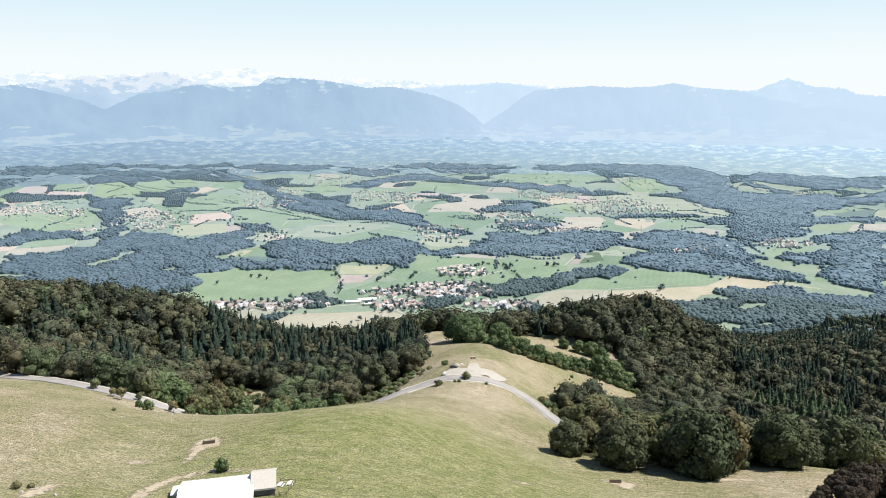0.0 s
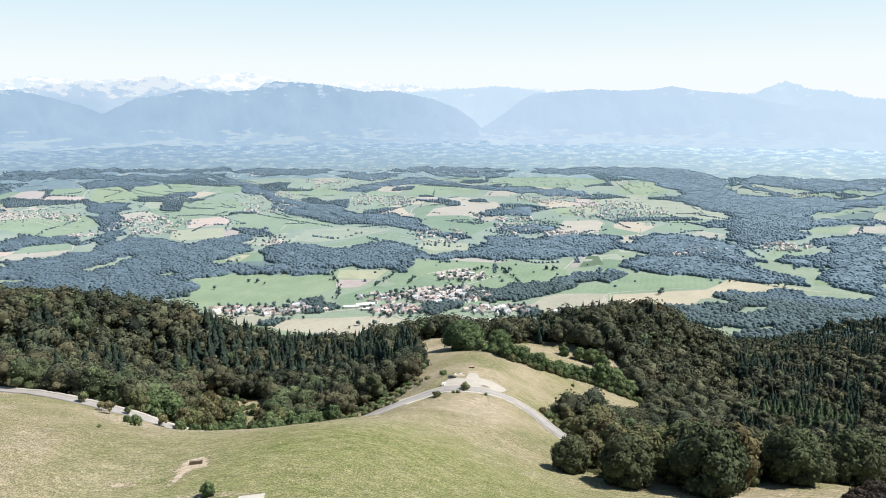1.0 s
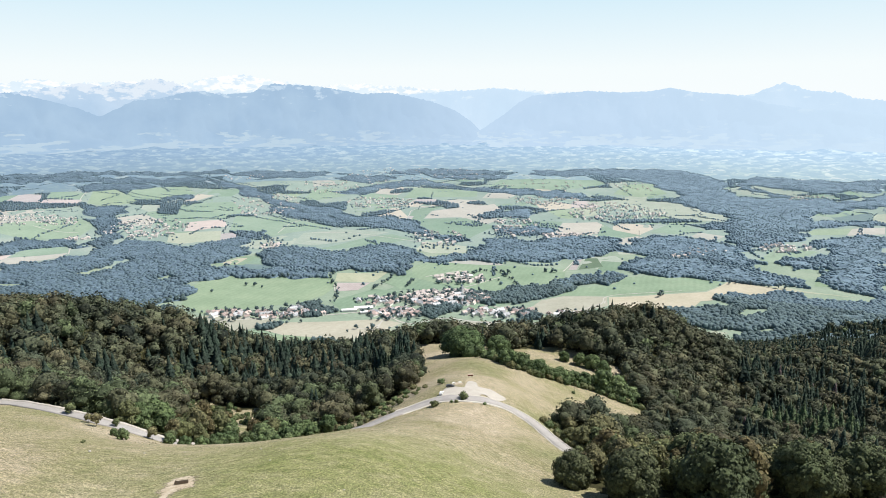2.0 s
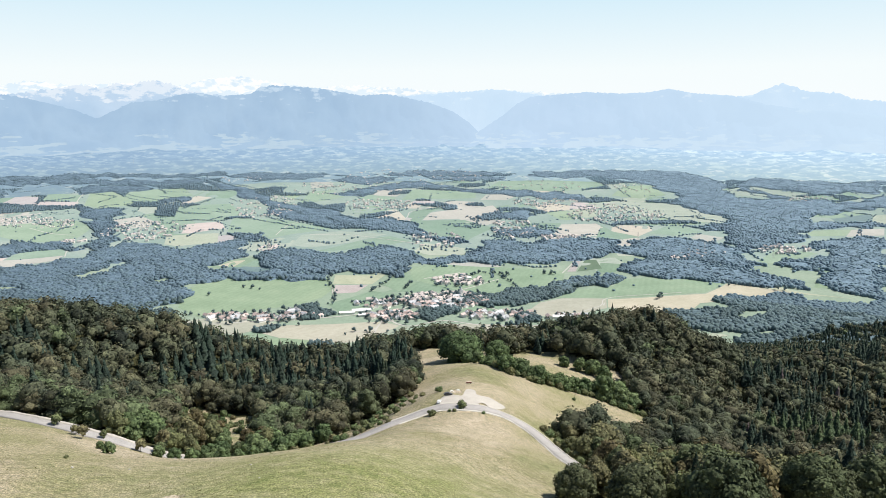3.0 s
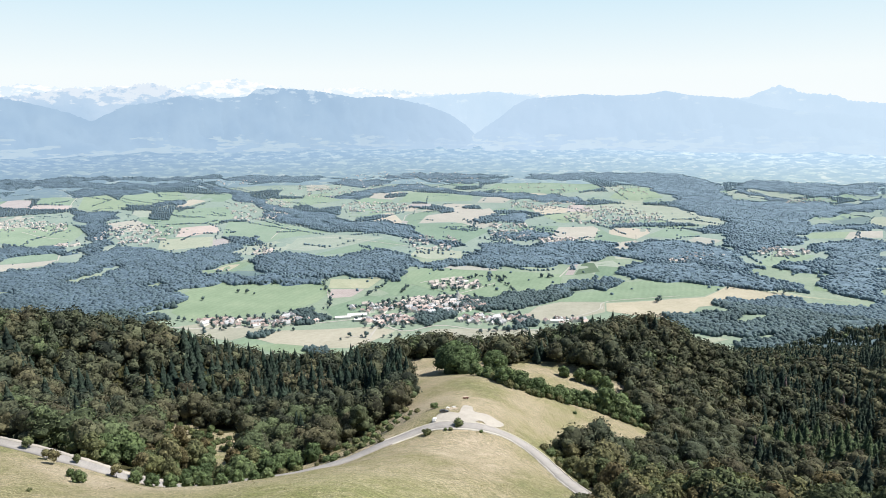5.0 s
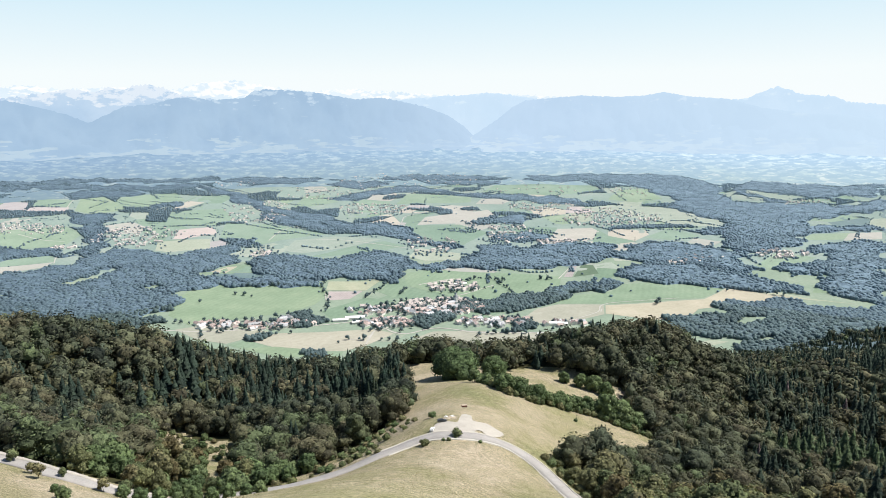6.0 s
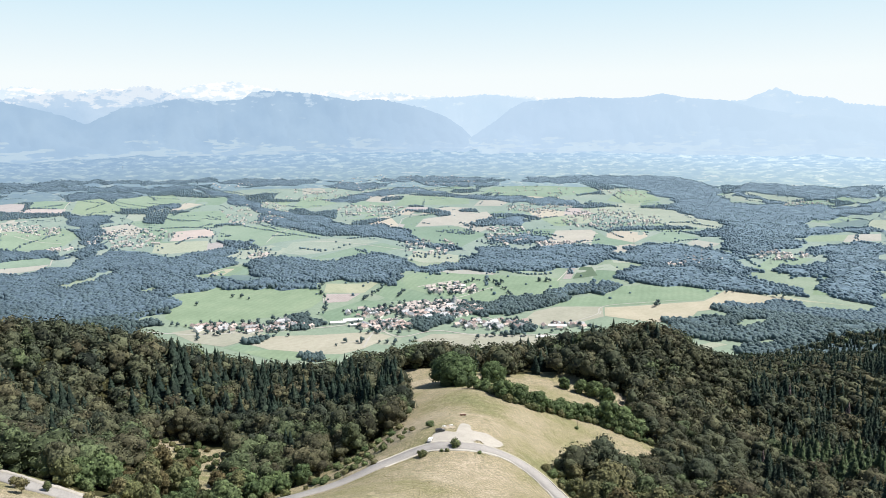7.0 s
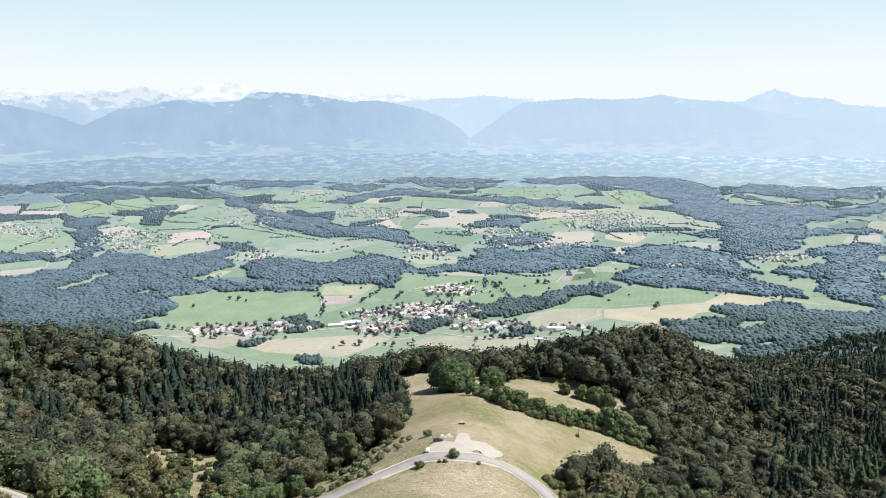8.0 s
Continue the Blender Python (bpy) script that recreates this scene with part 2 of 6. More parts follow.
# valley foliage: haze painted into bluish, paled base colours
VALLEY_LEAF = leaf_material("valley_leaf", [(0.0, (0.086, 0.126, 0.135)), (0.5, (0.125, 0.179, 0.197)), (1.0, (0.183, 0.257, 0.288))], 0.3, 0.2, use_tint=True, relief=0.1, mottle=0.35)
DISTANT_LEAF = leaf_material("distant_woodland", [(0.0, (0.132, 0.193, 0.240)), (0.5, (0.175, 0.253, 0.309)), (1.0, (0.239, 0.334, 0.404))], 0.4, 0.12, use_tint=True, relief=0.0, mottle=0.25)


def canopy_material(name, clear_side, hazy_side, size):
    """Closed canopy: tones mottled tree by tree, with haze painted in, paler towards the right."""
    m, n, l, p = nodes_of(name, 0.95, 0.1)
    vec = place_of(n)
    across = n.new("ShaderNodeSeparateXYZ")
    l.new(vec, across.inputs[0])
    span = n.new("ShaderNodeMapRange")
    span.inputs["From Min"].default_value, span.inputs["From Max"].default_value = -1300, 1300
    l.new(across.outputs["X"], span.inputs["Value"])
    col = mix_of(n, l, span.outputs[0], clear_side, hazy_side)
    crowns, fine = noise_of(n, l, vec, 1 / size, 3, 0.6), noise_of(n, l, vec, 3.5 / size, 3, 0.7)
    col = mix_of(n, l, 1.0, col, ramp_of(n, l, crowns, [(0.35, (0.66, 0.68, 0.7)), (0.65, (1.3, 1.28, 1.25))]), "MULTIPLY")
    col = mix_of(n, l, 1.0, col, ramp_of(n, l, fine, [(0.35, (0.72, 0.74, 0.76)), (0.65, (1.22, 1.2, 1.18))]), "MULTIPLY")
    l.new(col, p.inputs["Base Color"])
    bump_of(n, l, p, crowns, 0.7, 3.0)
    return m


# haze is in these colours; the distant canopy is a paler, bluer copy
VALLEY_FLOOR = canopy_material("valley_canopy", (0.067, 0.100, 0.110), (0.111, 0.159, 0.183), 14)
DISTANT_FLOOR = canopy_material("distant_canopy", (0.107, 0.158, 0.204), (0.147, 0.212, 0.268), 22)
TUSSOCK = leaf_material("tussock_grass", [(0.0, (0.17, 0.17, 0.07)), (0.5, (0.25, 0.23, 0.11)), (1.0, (0.36, 0.31, 0.18))], 0.5, use_tint=True, relief=0.1)
BARK = plain_material("bark", (0.10, 0.085, 0.068), (0.19, 0.17, 0.145), 0.6, 0.95, 0.1, bump=0.8)
ASPHALT = plain_material("old_asphalt", (0.293, 0.278, 0.266), (0.380, 0.362, 0.345), 5, 0.9, 0.2, world_space=True)
GRAVEL = plain_material("pale_gravel", (0.36, 0.335, 0.300), (0.47, 0.44, 0.395), 4, 0.95, 0.1, world_space=True)
CHALK = plain_material("limestone_edge", (0.40, 0.38, 0.34), (0.58, 0.55, 0.50), 2, 0.9, 0.1, world_space=True)
BARE_EARTH = earth_material()
WHITE_SHEET = plain_material("white_roof_sheet", (0.78, 0.78, 0.77), (0.84, 0.84, 0.83), 3, 0.45, 0.4)
CREAM_SHEET = plain_material("cream_roof_sheet", (0.53, 0.495, 0.445), (0.57, 0.535, 0.485), 2, 0.6, 0.3)
DARK_WALL = plain_material("slate_cladding", (0.10, 0.10, 0.105), (0.17, 0.17, 0.175), 1.5, 0.8, 0.2)
STONE_WALL = plain_material("grey_render", (0.42, 0.40, 0.37), (0.55, 0.53, 0.49), 2, 0.9, 0.2)
TIMBER = plain_material("weathered_timber", (0.16, 0.125, 0.09), (0.27, 0.22, 0.165), 0.8, 0.85, 0.2)
RUST_RED = plain_material("red_brown_timber", (0.150, 0.040, 0.032), (0.215, 0.060, 0.045), 1.2, 0.7, 0.3)
STRAW_LOAD = plain_material("straw_load", (0.46, 0.36, 0.28), (0.60, 0.49, 0.40), 0.5, 0.95, 0.1)
RUBBER = plain_material("rubber", (0.018, 0.018, 0.018), (0.03, 0.03, 0.03), 0.3, 0.8, 0.3)
CAR_DARK = plain_material("dark_grey_paint", (0.035, 0.038, 0.042), (0.045, 0.048, 0.053), 1, 0.3, 0.6, bump=0.02)
CAR_WHITE = plain_material("white_paint", (0.74, 0.74, 0.74), (0.80, 0.80, 0.80), 1, 0.3, 0.6, bump=0.02)
GLASS_DARK = plain_material("tinted_glass", (0.02, 0.024, 0.028), (0.03, 0.034, 0.038), 1, 0.06, 0.7, bump=0.0)
STEEL = plain_material("galvanised_steel", (0.42, 0.43, 0.44), (0.52, 0.53, 0.54), 0.5, 0.45, 0.5, 0.8, bump=0.1)
ROCK = plain_material("pale_limestone", (0.34, 0.325, 0.29), (0.48, 0.455, 0.41), 0.6, 0.9, 0.2)
HOUSE_WALL = plain_material("house_render", (0.70, 0.68, 0.64), (0.82, 0.79, 0.75), 6, 0.9, 0.1, vary=0.18)
HOUSE_ROOF = plain_material("tile_roof", (0.37, 0.295, 0.275), (0.47, 0.385, 0.36), 3, 0.9, 0.1, vary=0.35)
PALE_ROOF = plain_material("pale_roof", (0.44, 0.39, 0.37), (0.54, 0.49, 0.47), 3, 0.9, 0.1)
SLATE_ROOF = plain_material("grey_roof", (0.36, 0.37, 0.39), (0.52, 0.53, 0.55), 3, 0.85, 0.2, vary=0.3)
VALLEY_LANE = plain_material("valley_lane", (0.38, 0.37, 0.34), (0.47, 0.455, 0.42), 20, 0.9, 0.1, world_space=True)

# ---- lie of the land: ground heights at spots fitted to the camera's view, feature by feature (x, y, z) ----
MEADOW = [
    (-76, 201, 393), (-89, 187, 395), (-151, 239, 388), (-28, 224, 391), (40, 257, 362), (57, 214, 373), (73, 219, 371), (97, 213, 372),
    (138, 230, 366), (0, 120, 409), (0, 0, 440), (-160, 120, 416), (170, 120, 392), (0, -250, 480), (-300, 150, 425), (300, 150, 370), (-10, 290, 367),
]
SPUR = [
    (49, 276, 357), (46, 344, 338), (29, 362, 345), (19, 402, 342), (2, 374, 348), (-2, 343, 349), (-25, 344, 344), (-11, 350, 346),
    (-53, 379, 322), (-33, 338, 342), (-58, 328, 340), (-90, 314, 342.5), (-115, 306, 347.5), (-97, 278, 363.5), (-68, 286, 361), (16, 541, 304), (95, 470, 304), (30, 472, 325), (64, 462, 319), (108, 574, 288), (133, 446, 293), (80, 352, 320), (121, 420, 292),
]
LEFT_HILL = [
    (-171, 314, 360), (-198, 337, 354), (-140, 306, 356), (-242, 597, 307), (-316, 541, 332), (-271, 520, 303), (-214, 512, 285), (-72, 431, 306),
    (-28, 501, 305), (-131, 439, 297), (-161, 592, 266), (-196, 428, 314), (-37, 413, 318), (-330, 330, 366), (-500, 560, 334), (-400, 620, 312), (-420, 760, 255), (-430, 690, 284), (-340, 690, 284), (-230, 760, 225), (-196, 680, 258), (-85, 680, 253), (-40, 680, 262),
]
RIGHT_HILL = [
    (72, 675, 264), (-1, 654, 276), (147, 624, 295), (220, 681, 283), (243, 612, 243), (442, 839, 174), (452, 736, 176), (206, 471, 264),
    (218, 393, 290), (485, 900, 161), (330, 300, 325), (249, 462, 275), (330, 545, 208), (400, 450, 258), (430, 620, 172), (300, 640, 212), (700, 700, 240), (900, 1000, 130), (320, 820, 175), (150, 850, 165), (293, 680, 246),
]
VALLEY_RIM = [(-10, 900, 140), (-220, 1000, 95), (-500, 1000, 150), (0, 1180, 45), (350, 1120, 70), (-400, 1300, 25), (650, 1300, 45), (-800, 800, 300), (950, 1500, 14), (0, 1420, 14), (-900, 1350, 40)]


def spread_heights(spots):
    """Weights of a smooth surface through the given spots."""
    p = np.array(spots, float)
    d = np.hypot(p[:, None, 0] - p[None, :, 0], p[:, None, 1] - p[None, :, 1])
    n = len(p)
    a = np.zeros((n + 3, n + 3))
    a[:n, :n] = -np.sqrt(d * d + 400.0) + 0.5 * np.eye(n)
    a[:n, n:] = np.c_[np.ones(n), p[:, :2]]
    a[n:, :n] = a[:n, n:].T
    return p, np.linalg.solve(a, np.r_[p[:, 2], 0, 0, 0])


SPOTS, WEIGHTS = spread_heights(MEADOW + SPUR + LEFT_HILL + RIGHT_HILL + VALLEY_RIM)


def smooth(a, b, v):
    s = np.clip((v - a) / (b - a), 0.0, 1.0)
    return s * s * (3 - 2 * s)


def land(x, y):
    """Ground height over the plan; numbers or arrays."""
    x, y = np.broadcast_arrays(np.asarray(x, float), np.asarray(y, float))
    shape, x, y = x.shape, x.ravel(), y.ravel()
    r = np.hypot(x, y)
    plain = 12 + 233 * np.clip((r - 1900) / 2400, 0, 1.3) ** 1.6 * (y > 0)
    roll = 5 * np.sin(x / 210 + 1.3 * np.sin(y / 330)) * np.cos(y / 270 + 0.8) + 3 * np.sin((x + y) / 97) * np.sin((x - 0.6 * y) / 121)
    plain = plain + roll * smooth(1300, 2000, r)
    near = r < 1700
    hill = np.zeros_like(r)
    if near.any():
        n = len(SPOTS)
        xs, ys = x[near], y[near]
        h = WEIGHTS[n] + WEIGHTS[n + 1] * xs + WEIGHTS[n + 2] * ys
        for (px, py, _), w in zip(SPOTS, WEIGHTS[:n]):
            h = h - w * np.sqrt((xs - px) ** 2 + (ys - py) ** 2 + 400.0)
        h = h + 0.5 * np.sin(xs / 13 + np.sin(ys / 17)) * np.sin(ys / 15 + 1.1) + 0.18 * np.sin(xs / 4.1 + 2 * np.sin(ys / 6.3)) * np.sin(ys / 4.7)
        hill[near] = np.maximum(h, 8)
    w = smooth(1200, 1650, r)
    return (hill * (1 - w) + plain * w).reshape(shape)

# ---- small builders ----
rng = np.random.default_rng(7)


def mesh_of(name, verts, faces, materials, face_slots=None, smooth_faces=False, tint=None):
    """A mesh from arrays: faces (n, 3) or (n, 4)."""
    me = bpy.data.meshes.new(name)
    verts, faces = np.asarray(verts, np.float32), np.asarray(faces, np.int32)
    k = faces.shape[1]
    me.vertices.add(len(verts))
    me.vertices.foreach_set("co", verts.ravel())
    me.loops.add(faces.size)
    me.loops.foreach_set("vertex_index", faces.ravel())
    me.polygons.add(len(faces))
    me.polygons.foreach_set("loop_start", np.arange(0, faces.size, k, dtype=np.int32))
    for m in materials:
        me.materials.append(m)
    if face_slots is not None:
        me.polygons.foreach_set("material_index", np.asarray(face_slots, np.int32))
    me.polygons.foreach_set("use_smooth", np.full(len(faces), smooth_faces))
    if tint is not None:
        me.attributes.new("tint", "FLOAT", "POINT").data.foreach_set("value", np.asarray(tint, np.float32))
    me.update(calc_edges=True)
    return me


def inside(px, py, poly):
    """Which of the points lie in the polygon."""
    px, py = np.asarray(px, float), np.asarray(py, float)
    hit = np.zeros(px.shape, bool)
    for (x0, y0), (x1, y1) in zip(poly, poly[1:] + poly[:1]):
        if y0 != y1:
            cross = ((y0 > py) != (y1 > py)) & (px < (x1 - x0) * (py - y0) / (y1 - y0) + x0)
            hit ^= cross
    return hit


def height(x, y):
    return float(land(x, y))


def part(name, bm, material, parent=None, label=""):
    """Links a bmesh as one mesh object under a thing."""
    me = bpy.data.meshes.new(name)
    bm.to_mesh(me)
    bm.free()
    me.materials.append(material)
    ob = new(name, me)
    ob.parent = parent
    return tagged(ob, label)


def box(bm, x0, y0, z0, x1, y1, z1, bevel=0.0):
    r = bmesh.ops.create_cube(bm, size=1.0, matrix=Matrix.LocRotScale(((x0 + x1) / 2, (y0 + y1) / 2, (z0 + z1) / 2), None, (x1 - x0, y1 - y0, z1 - z0)))
    if bevel:
        bmesh.ops.bevel(bm, geom=list({e for v in r["verts"] for e in v.link_edges}), offset=bevel, segments=2, affect="EDGES")
    return bm


def rod(bm, p0, p1, r0, r1=None, sides=7):
    p0, p1 = Vector(p0), Vector(p1)
    m = Matrix.Translation((p0 + p1) / 2) @ (p1 - p0).to_track_quat("Z", "Y").to_matrix().to_4x4()
    bmesh.ops.create_cone(bm, cap_ends=True, segments=sides, radius1=r0, radius2=r0 if r1 is None else r1, depth=(p1 - p0).length, matrix=m)
    return bm


def curve_through(points, step):
    """Evenly spaced points on a smooth curve through plan points."""
    p = np.array(points, float)
    p = np.vstack([2 * p[0] - p[1], p, 2 * p[-1] - p[-2]])
    out = []
    for i in range(1, len(p) - 2):
        n = max(2, int(np.hypot(*(p[i + 1] - p[i])) / step))
        for s in np.linspace(0, 1, n, endpoint=False):
            out.append(0.5 * (2 * p[i] + (p[i + 1] - p[i - 1]) * s + (2 * p[i - 1] - 5 * p[i] + 4 * p[i + 1] - p[i + 2]) * s ** 2 + (3 * p[i] - p[i - 1] - 3 * p[i + 1] + p[i + 2]) * s ** 3))
    out.append(p[-2])
    return np.array(out)


def ribbon(name, points, offsets, lift, material, step=3.0, ragged=0.0):
    """A strip laid along a curve on the ground; offsets: its cross-section to the right of the curve, with heights."""
    c = curve_through(points, step)
    d = np.gradient(c, axis=0)
    d /= np.hypot(d[:, 0], d[:, 1])[:, None] + 1e-9
    right = np.c_[d[:, 1], -d[:, 0]]
    verts = []
    bed = land(c[:, 0], c[:, 1])
    for o, up in offsets:
        jit = ragged * rng.standard_normal(len(c))
        q = c + right * (o + jit)[:, None]
        z = np.maximum(land(q[:, 0], q[:, 1]), bed - 0.1) if lift < 0.5 else land(q[:, 0], q[:, 1])
        verts.append(np.c_[q, z + lift + up])
    k, n = len(offsets), len(c)
    verts = np.stack(verts, 1).reshape(-1, 3)
    i = np.arange(n - 1)[:, None] * k + np.arange(k - 1)[None, :]
    faces = np.stack([i, i + 1, i + k + 1, i + k], -1).reshape(-1, 4)
    return new(name, mesh_of(name, verts, faces, [material], smooth_faces=True))


def patch(name, poly, lift, material, cell=18.0, seed=0, wobble=0.0, skirt=0.0, holes=()):
    """A piece of ground cover with its own outline, laid on the land."""
    c = np.array(poly, float)
    if wobble:
        c = curve_through(list(map(tuple, c)) + [tuple(c[0])], wobble * 2)[:-1]
        c = c + np.random.default_rng(seed).normal(0, wobble * 0.35, c.shape)
    bm = bmesh.new()
    bm.faces.new([bm.verts.new((x, y, 0)) for x, y in c])
    outer = set()
    if skirt:
        bmesh.ops.inset_region(bm, faces=bm.faces[:], thickness=skirt, use_even_offset=False)
        outer = {v for e in bm.edges if e.is_boundary for v in e.verts}
    lo, hi = c.min(0), c.max(0)
    outer = {(round(v.co.x, 3), round(v.co.y, 3)) for v in outer}
    for axis in (0, 1):
        for v in np.arange(lo[axis] + cell, hi[axis], cell):
            co, no = [0, 0, 0], [0, 0, 0]
            co[axis], no[axis] = v, 1
            bmesh.ops.bisect_plane(bm, geom=bm.verts[:] + bm.edges[:] + bm.faces[:], plane_co=co, plane_no=no)
    gone = [f for f in bm.faces for c0 in [f.calc_center_median()] if any(inside(c0.x, c0.y, h) for h in holes)]
    bmesh.ops.delete(bm, geom=gone, context="FACES")
    bmesh.ops.triangulate(bm, faces=bm.faces[:])
    z = land([v.co.x for v in bm.verts], [v.co.y for v in bm.verts])
    for v, h in zip(bm.verts, z):
        v.co.z = h + (0.3 if (round(v.co.x, 3), round(v.co.y, 3)) in outer or skirt and v.is_boundary else lift)
    rim = None
    if material == BARE_EARTH:
        p = np.array([v.co[:2] for v in bm.verts])
        q = np.roll(c, -1, 0) - c
        along = np.clip(((p[:, None] - c[None]) * q[None]).sum(-1) / (q * q).sum(-1)[None], 0, 1)
        rim = np.clip(np.hypot(*np.moveaxis(p[:, None] - c[None] - along[..., None] * q[None], -1, 0)).min(1) / 4.5, 0, 0.9) - 0.50
    for f in bm.faces:
        if f.normal.z < 0:
            f.normal_flip()
        f.smooth = True
    ob = part(name, bm, material)
    if rim is not None:
        ob.data.attributes.new("rim", "FLOAT", "POINT").data.foreach_set("value", rim.astype(np.float32))
    return ob


# ---- woods on the slopes, in plan ----
LEFT_WOOD = [(-300, 372), (-262, 368), (-238, 356), (-212, 344), (-190, 336), (-168, 328), (-145, 316), (-118, 316), (-94, 324), (-74, 334), (-62, 352), (-58, 368), (-54, 385), (-43, 404), (-28, 415), (-18, 427),
             (-12, 452), (-15, 505), (-23, 560), (-24, 622), (40, 590), (62, 580), (92, 592), (112, 588), (128, 570), (150, 560), (165, 590), (240, 800), (0, 840), (-330, 830), (-560, 640), (-520, 420)]
RIGHT_WOOD = [(48, 248), (54, 231), (63, 226), (75, 228), (86, 232), (97, 222), (107, 224), (118, 234), (140, 238), (165, 258), (260, 250), (420, 300), (700, 700), (1000, 1250), (700, 1280), (430, 1120),
              (240, 800), (165, 590), (150, 560), (146, 500), (150, 470), (146, 462), (126, 432), (110, 436), (104, 418), (88, 402), (74, 384), (68, 360), (68, 330), (64, 300), (60, 280), (52, 262)]
SIDE_WOOD = [(470, 1130), (560, 1240), (731, 1368), (803, 1404), (861, 1452), (1008, 1491), (1127, 1510), (1010, 1255), (640, 1130)]
GLADES = [[(-188, 500), (-170, 500), (-154, 462), (-143, 426), (-153, 418), (-168, 450)], [(-148, 470), (-126, 468), (-105, 405), (-97, 372), (-108, 364), (-118, 384), (-132, 420)], [(-334, 470), (-326, 498), (-310, 478), (-316, 458)],
          [(112, 440), (128, 436), (146, 462), (130, 468)], [(76, 360), (88, 352), (96, 330), (86, 330)], [(118, 520), (106, 560), (92, 580), (84, 560), (100, 530)]]


# ---- the ground: one sheet out to the horizon ----
def build_ground():
    front = np.linspace(-45, 45, 310)
    back = np.linspace(45, 315, 70)[1:-1]
    ang = np.radians(np.r_[front, back])
    rad = np.r_[np.geomspace(4, 130, 26), np.arange(134, 700, 3.2), np.geomspace(700, 1500, 90)[1:], np.geomspace(1500, 4950, 110)[1:]]
    a, r = np.meshgrid(ang, rad)
    x, y = r * np.sin(a), r * np.cos(a)
    z = land(x, y)
    verts = np.vstack([[[0, 0, height(0, 0)]], np.stack([x, y, z], -1).reshape(-1, 3)])
    na, nr = len(ang), len(rad)
    i, j = np.meshgrid(np.arange(nr - 1), np.arange(na), indexing="ij")
    k = (j + 1) % na
    quads = np.stack([1 + i * na + j, 1 + (i + 1) * na + j, 1 + (i + 1) * na + k, 1 + i * na + k], -1).reshape(-1, 4)[:, ::-1]
    j = np.arange(na)
    hub = np.stack([np.zeros(na, int), 1 + j, 1 + (j + 1) % na, 1 + (j + 1) % na], -1)
    mid = verts[quads].mean(1)
    wood_here = np.ones(len(mid), bool)
    for ox, oy in ((6, 0), (-6, 0), (0, 6), (0, -6)):
        wood_here &= inside(mid[:, 0] + ox, mid[:, 1] + oy, LEFT_WOOD) | inside(mid[:, 0] + ox, mid[:, 1] + oy, RIGHT_WOOD)
    wood_here |= inside(mid[:, 0], mid[:, 1], SIDE_WOOD)
    for g in GLADES:
        wood_here &= ~inside(mid[:, 0], mid[:, 1], g)
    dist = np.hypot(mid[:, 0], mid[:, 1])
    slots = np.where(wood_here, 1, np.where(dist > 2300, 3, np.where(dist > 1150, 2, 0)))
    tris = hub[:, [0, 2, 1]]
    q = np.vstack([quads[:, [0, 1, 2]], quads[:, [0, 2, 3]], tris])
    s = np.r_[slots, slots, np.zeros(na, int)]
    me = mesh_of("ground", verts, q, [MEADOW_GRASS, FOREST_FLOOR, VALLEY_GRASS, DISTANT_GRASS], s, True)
    tagged(new("ground", me), "rolling mountain pasture falling to a broad green farmed valley", "ground", kind="structure")


build_ground()


# ---- distance: hazy plain and mountain chains as a backdrop ----
def patchwork(n, l, vec, scale, flat=(1.0, 1.0, 1.0)):
    """Small fields, hamlets and woods too far off to tell apart."""
    v = n.new("ShaderNodeTexVoronoi")
    v.inputs["Scale"].default_value = scale
    mp = n.new("ShaderNodeMapping")
    mp.inputs["Scale"].default_value = flat
    warp = n.new("ShaderNodeTexNoise")
    warp.inputs["Scale"].default_value = scale * 0.7
    l.new(vec, warp.inputs["Vector"])
    add = n.new("ShaderNodeVectorMath")
    add.operation = "MULTIPLY_ADD"
    add.inputs[1].default_value = (0.9 / scale, 0.9 / scale, 0.35 / scale)
    l.new(warp.outputs["Color"], add.inputs[0])
    l.new(vec, add.inputs[2])
    l.new(add.outputs[0], mp.inputs["Vector"])
    l.new(mp.outputs[0], v.inputs["Vector"])
    sep = n.new("ShaderNodeSeparateColor")
    l.new(v.outputs["Color"], sep.inputs[0])
    return sep.outputs[0]


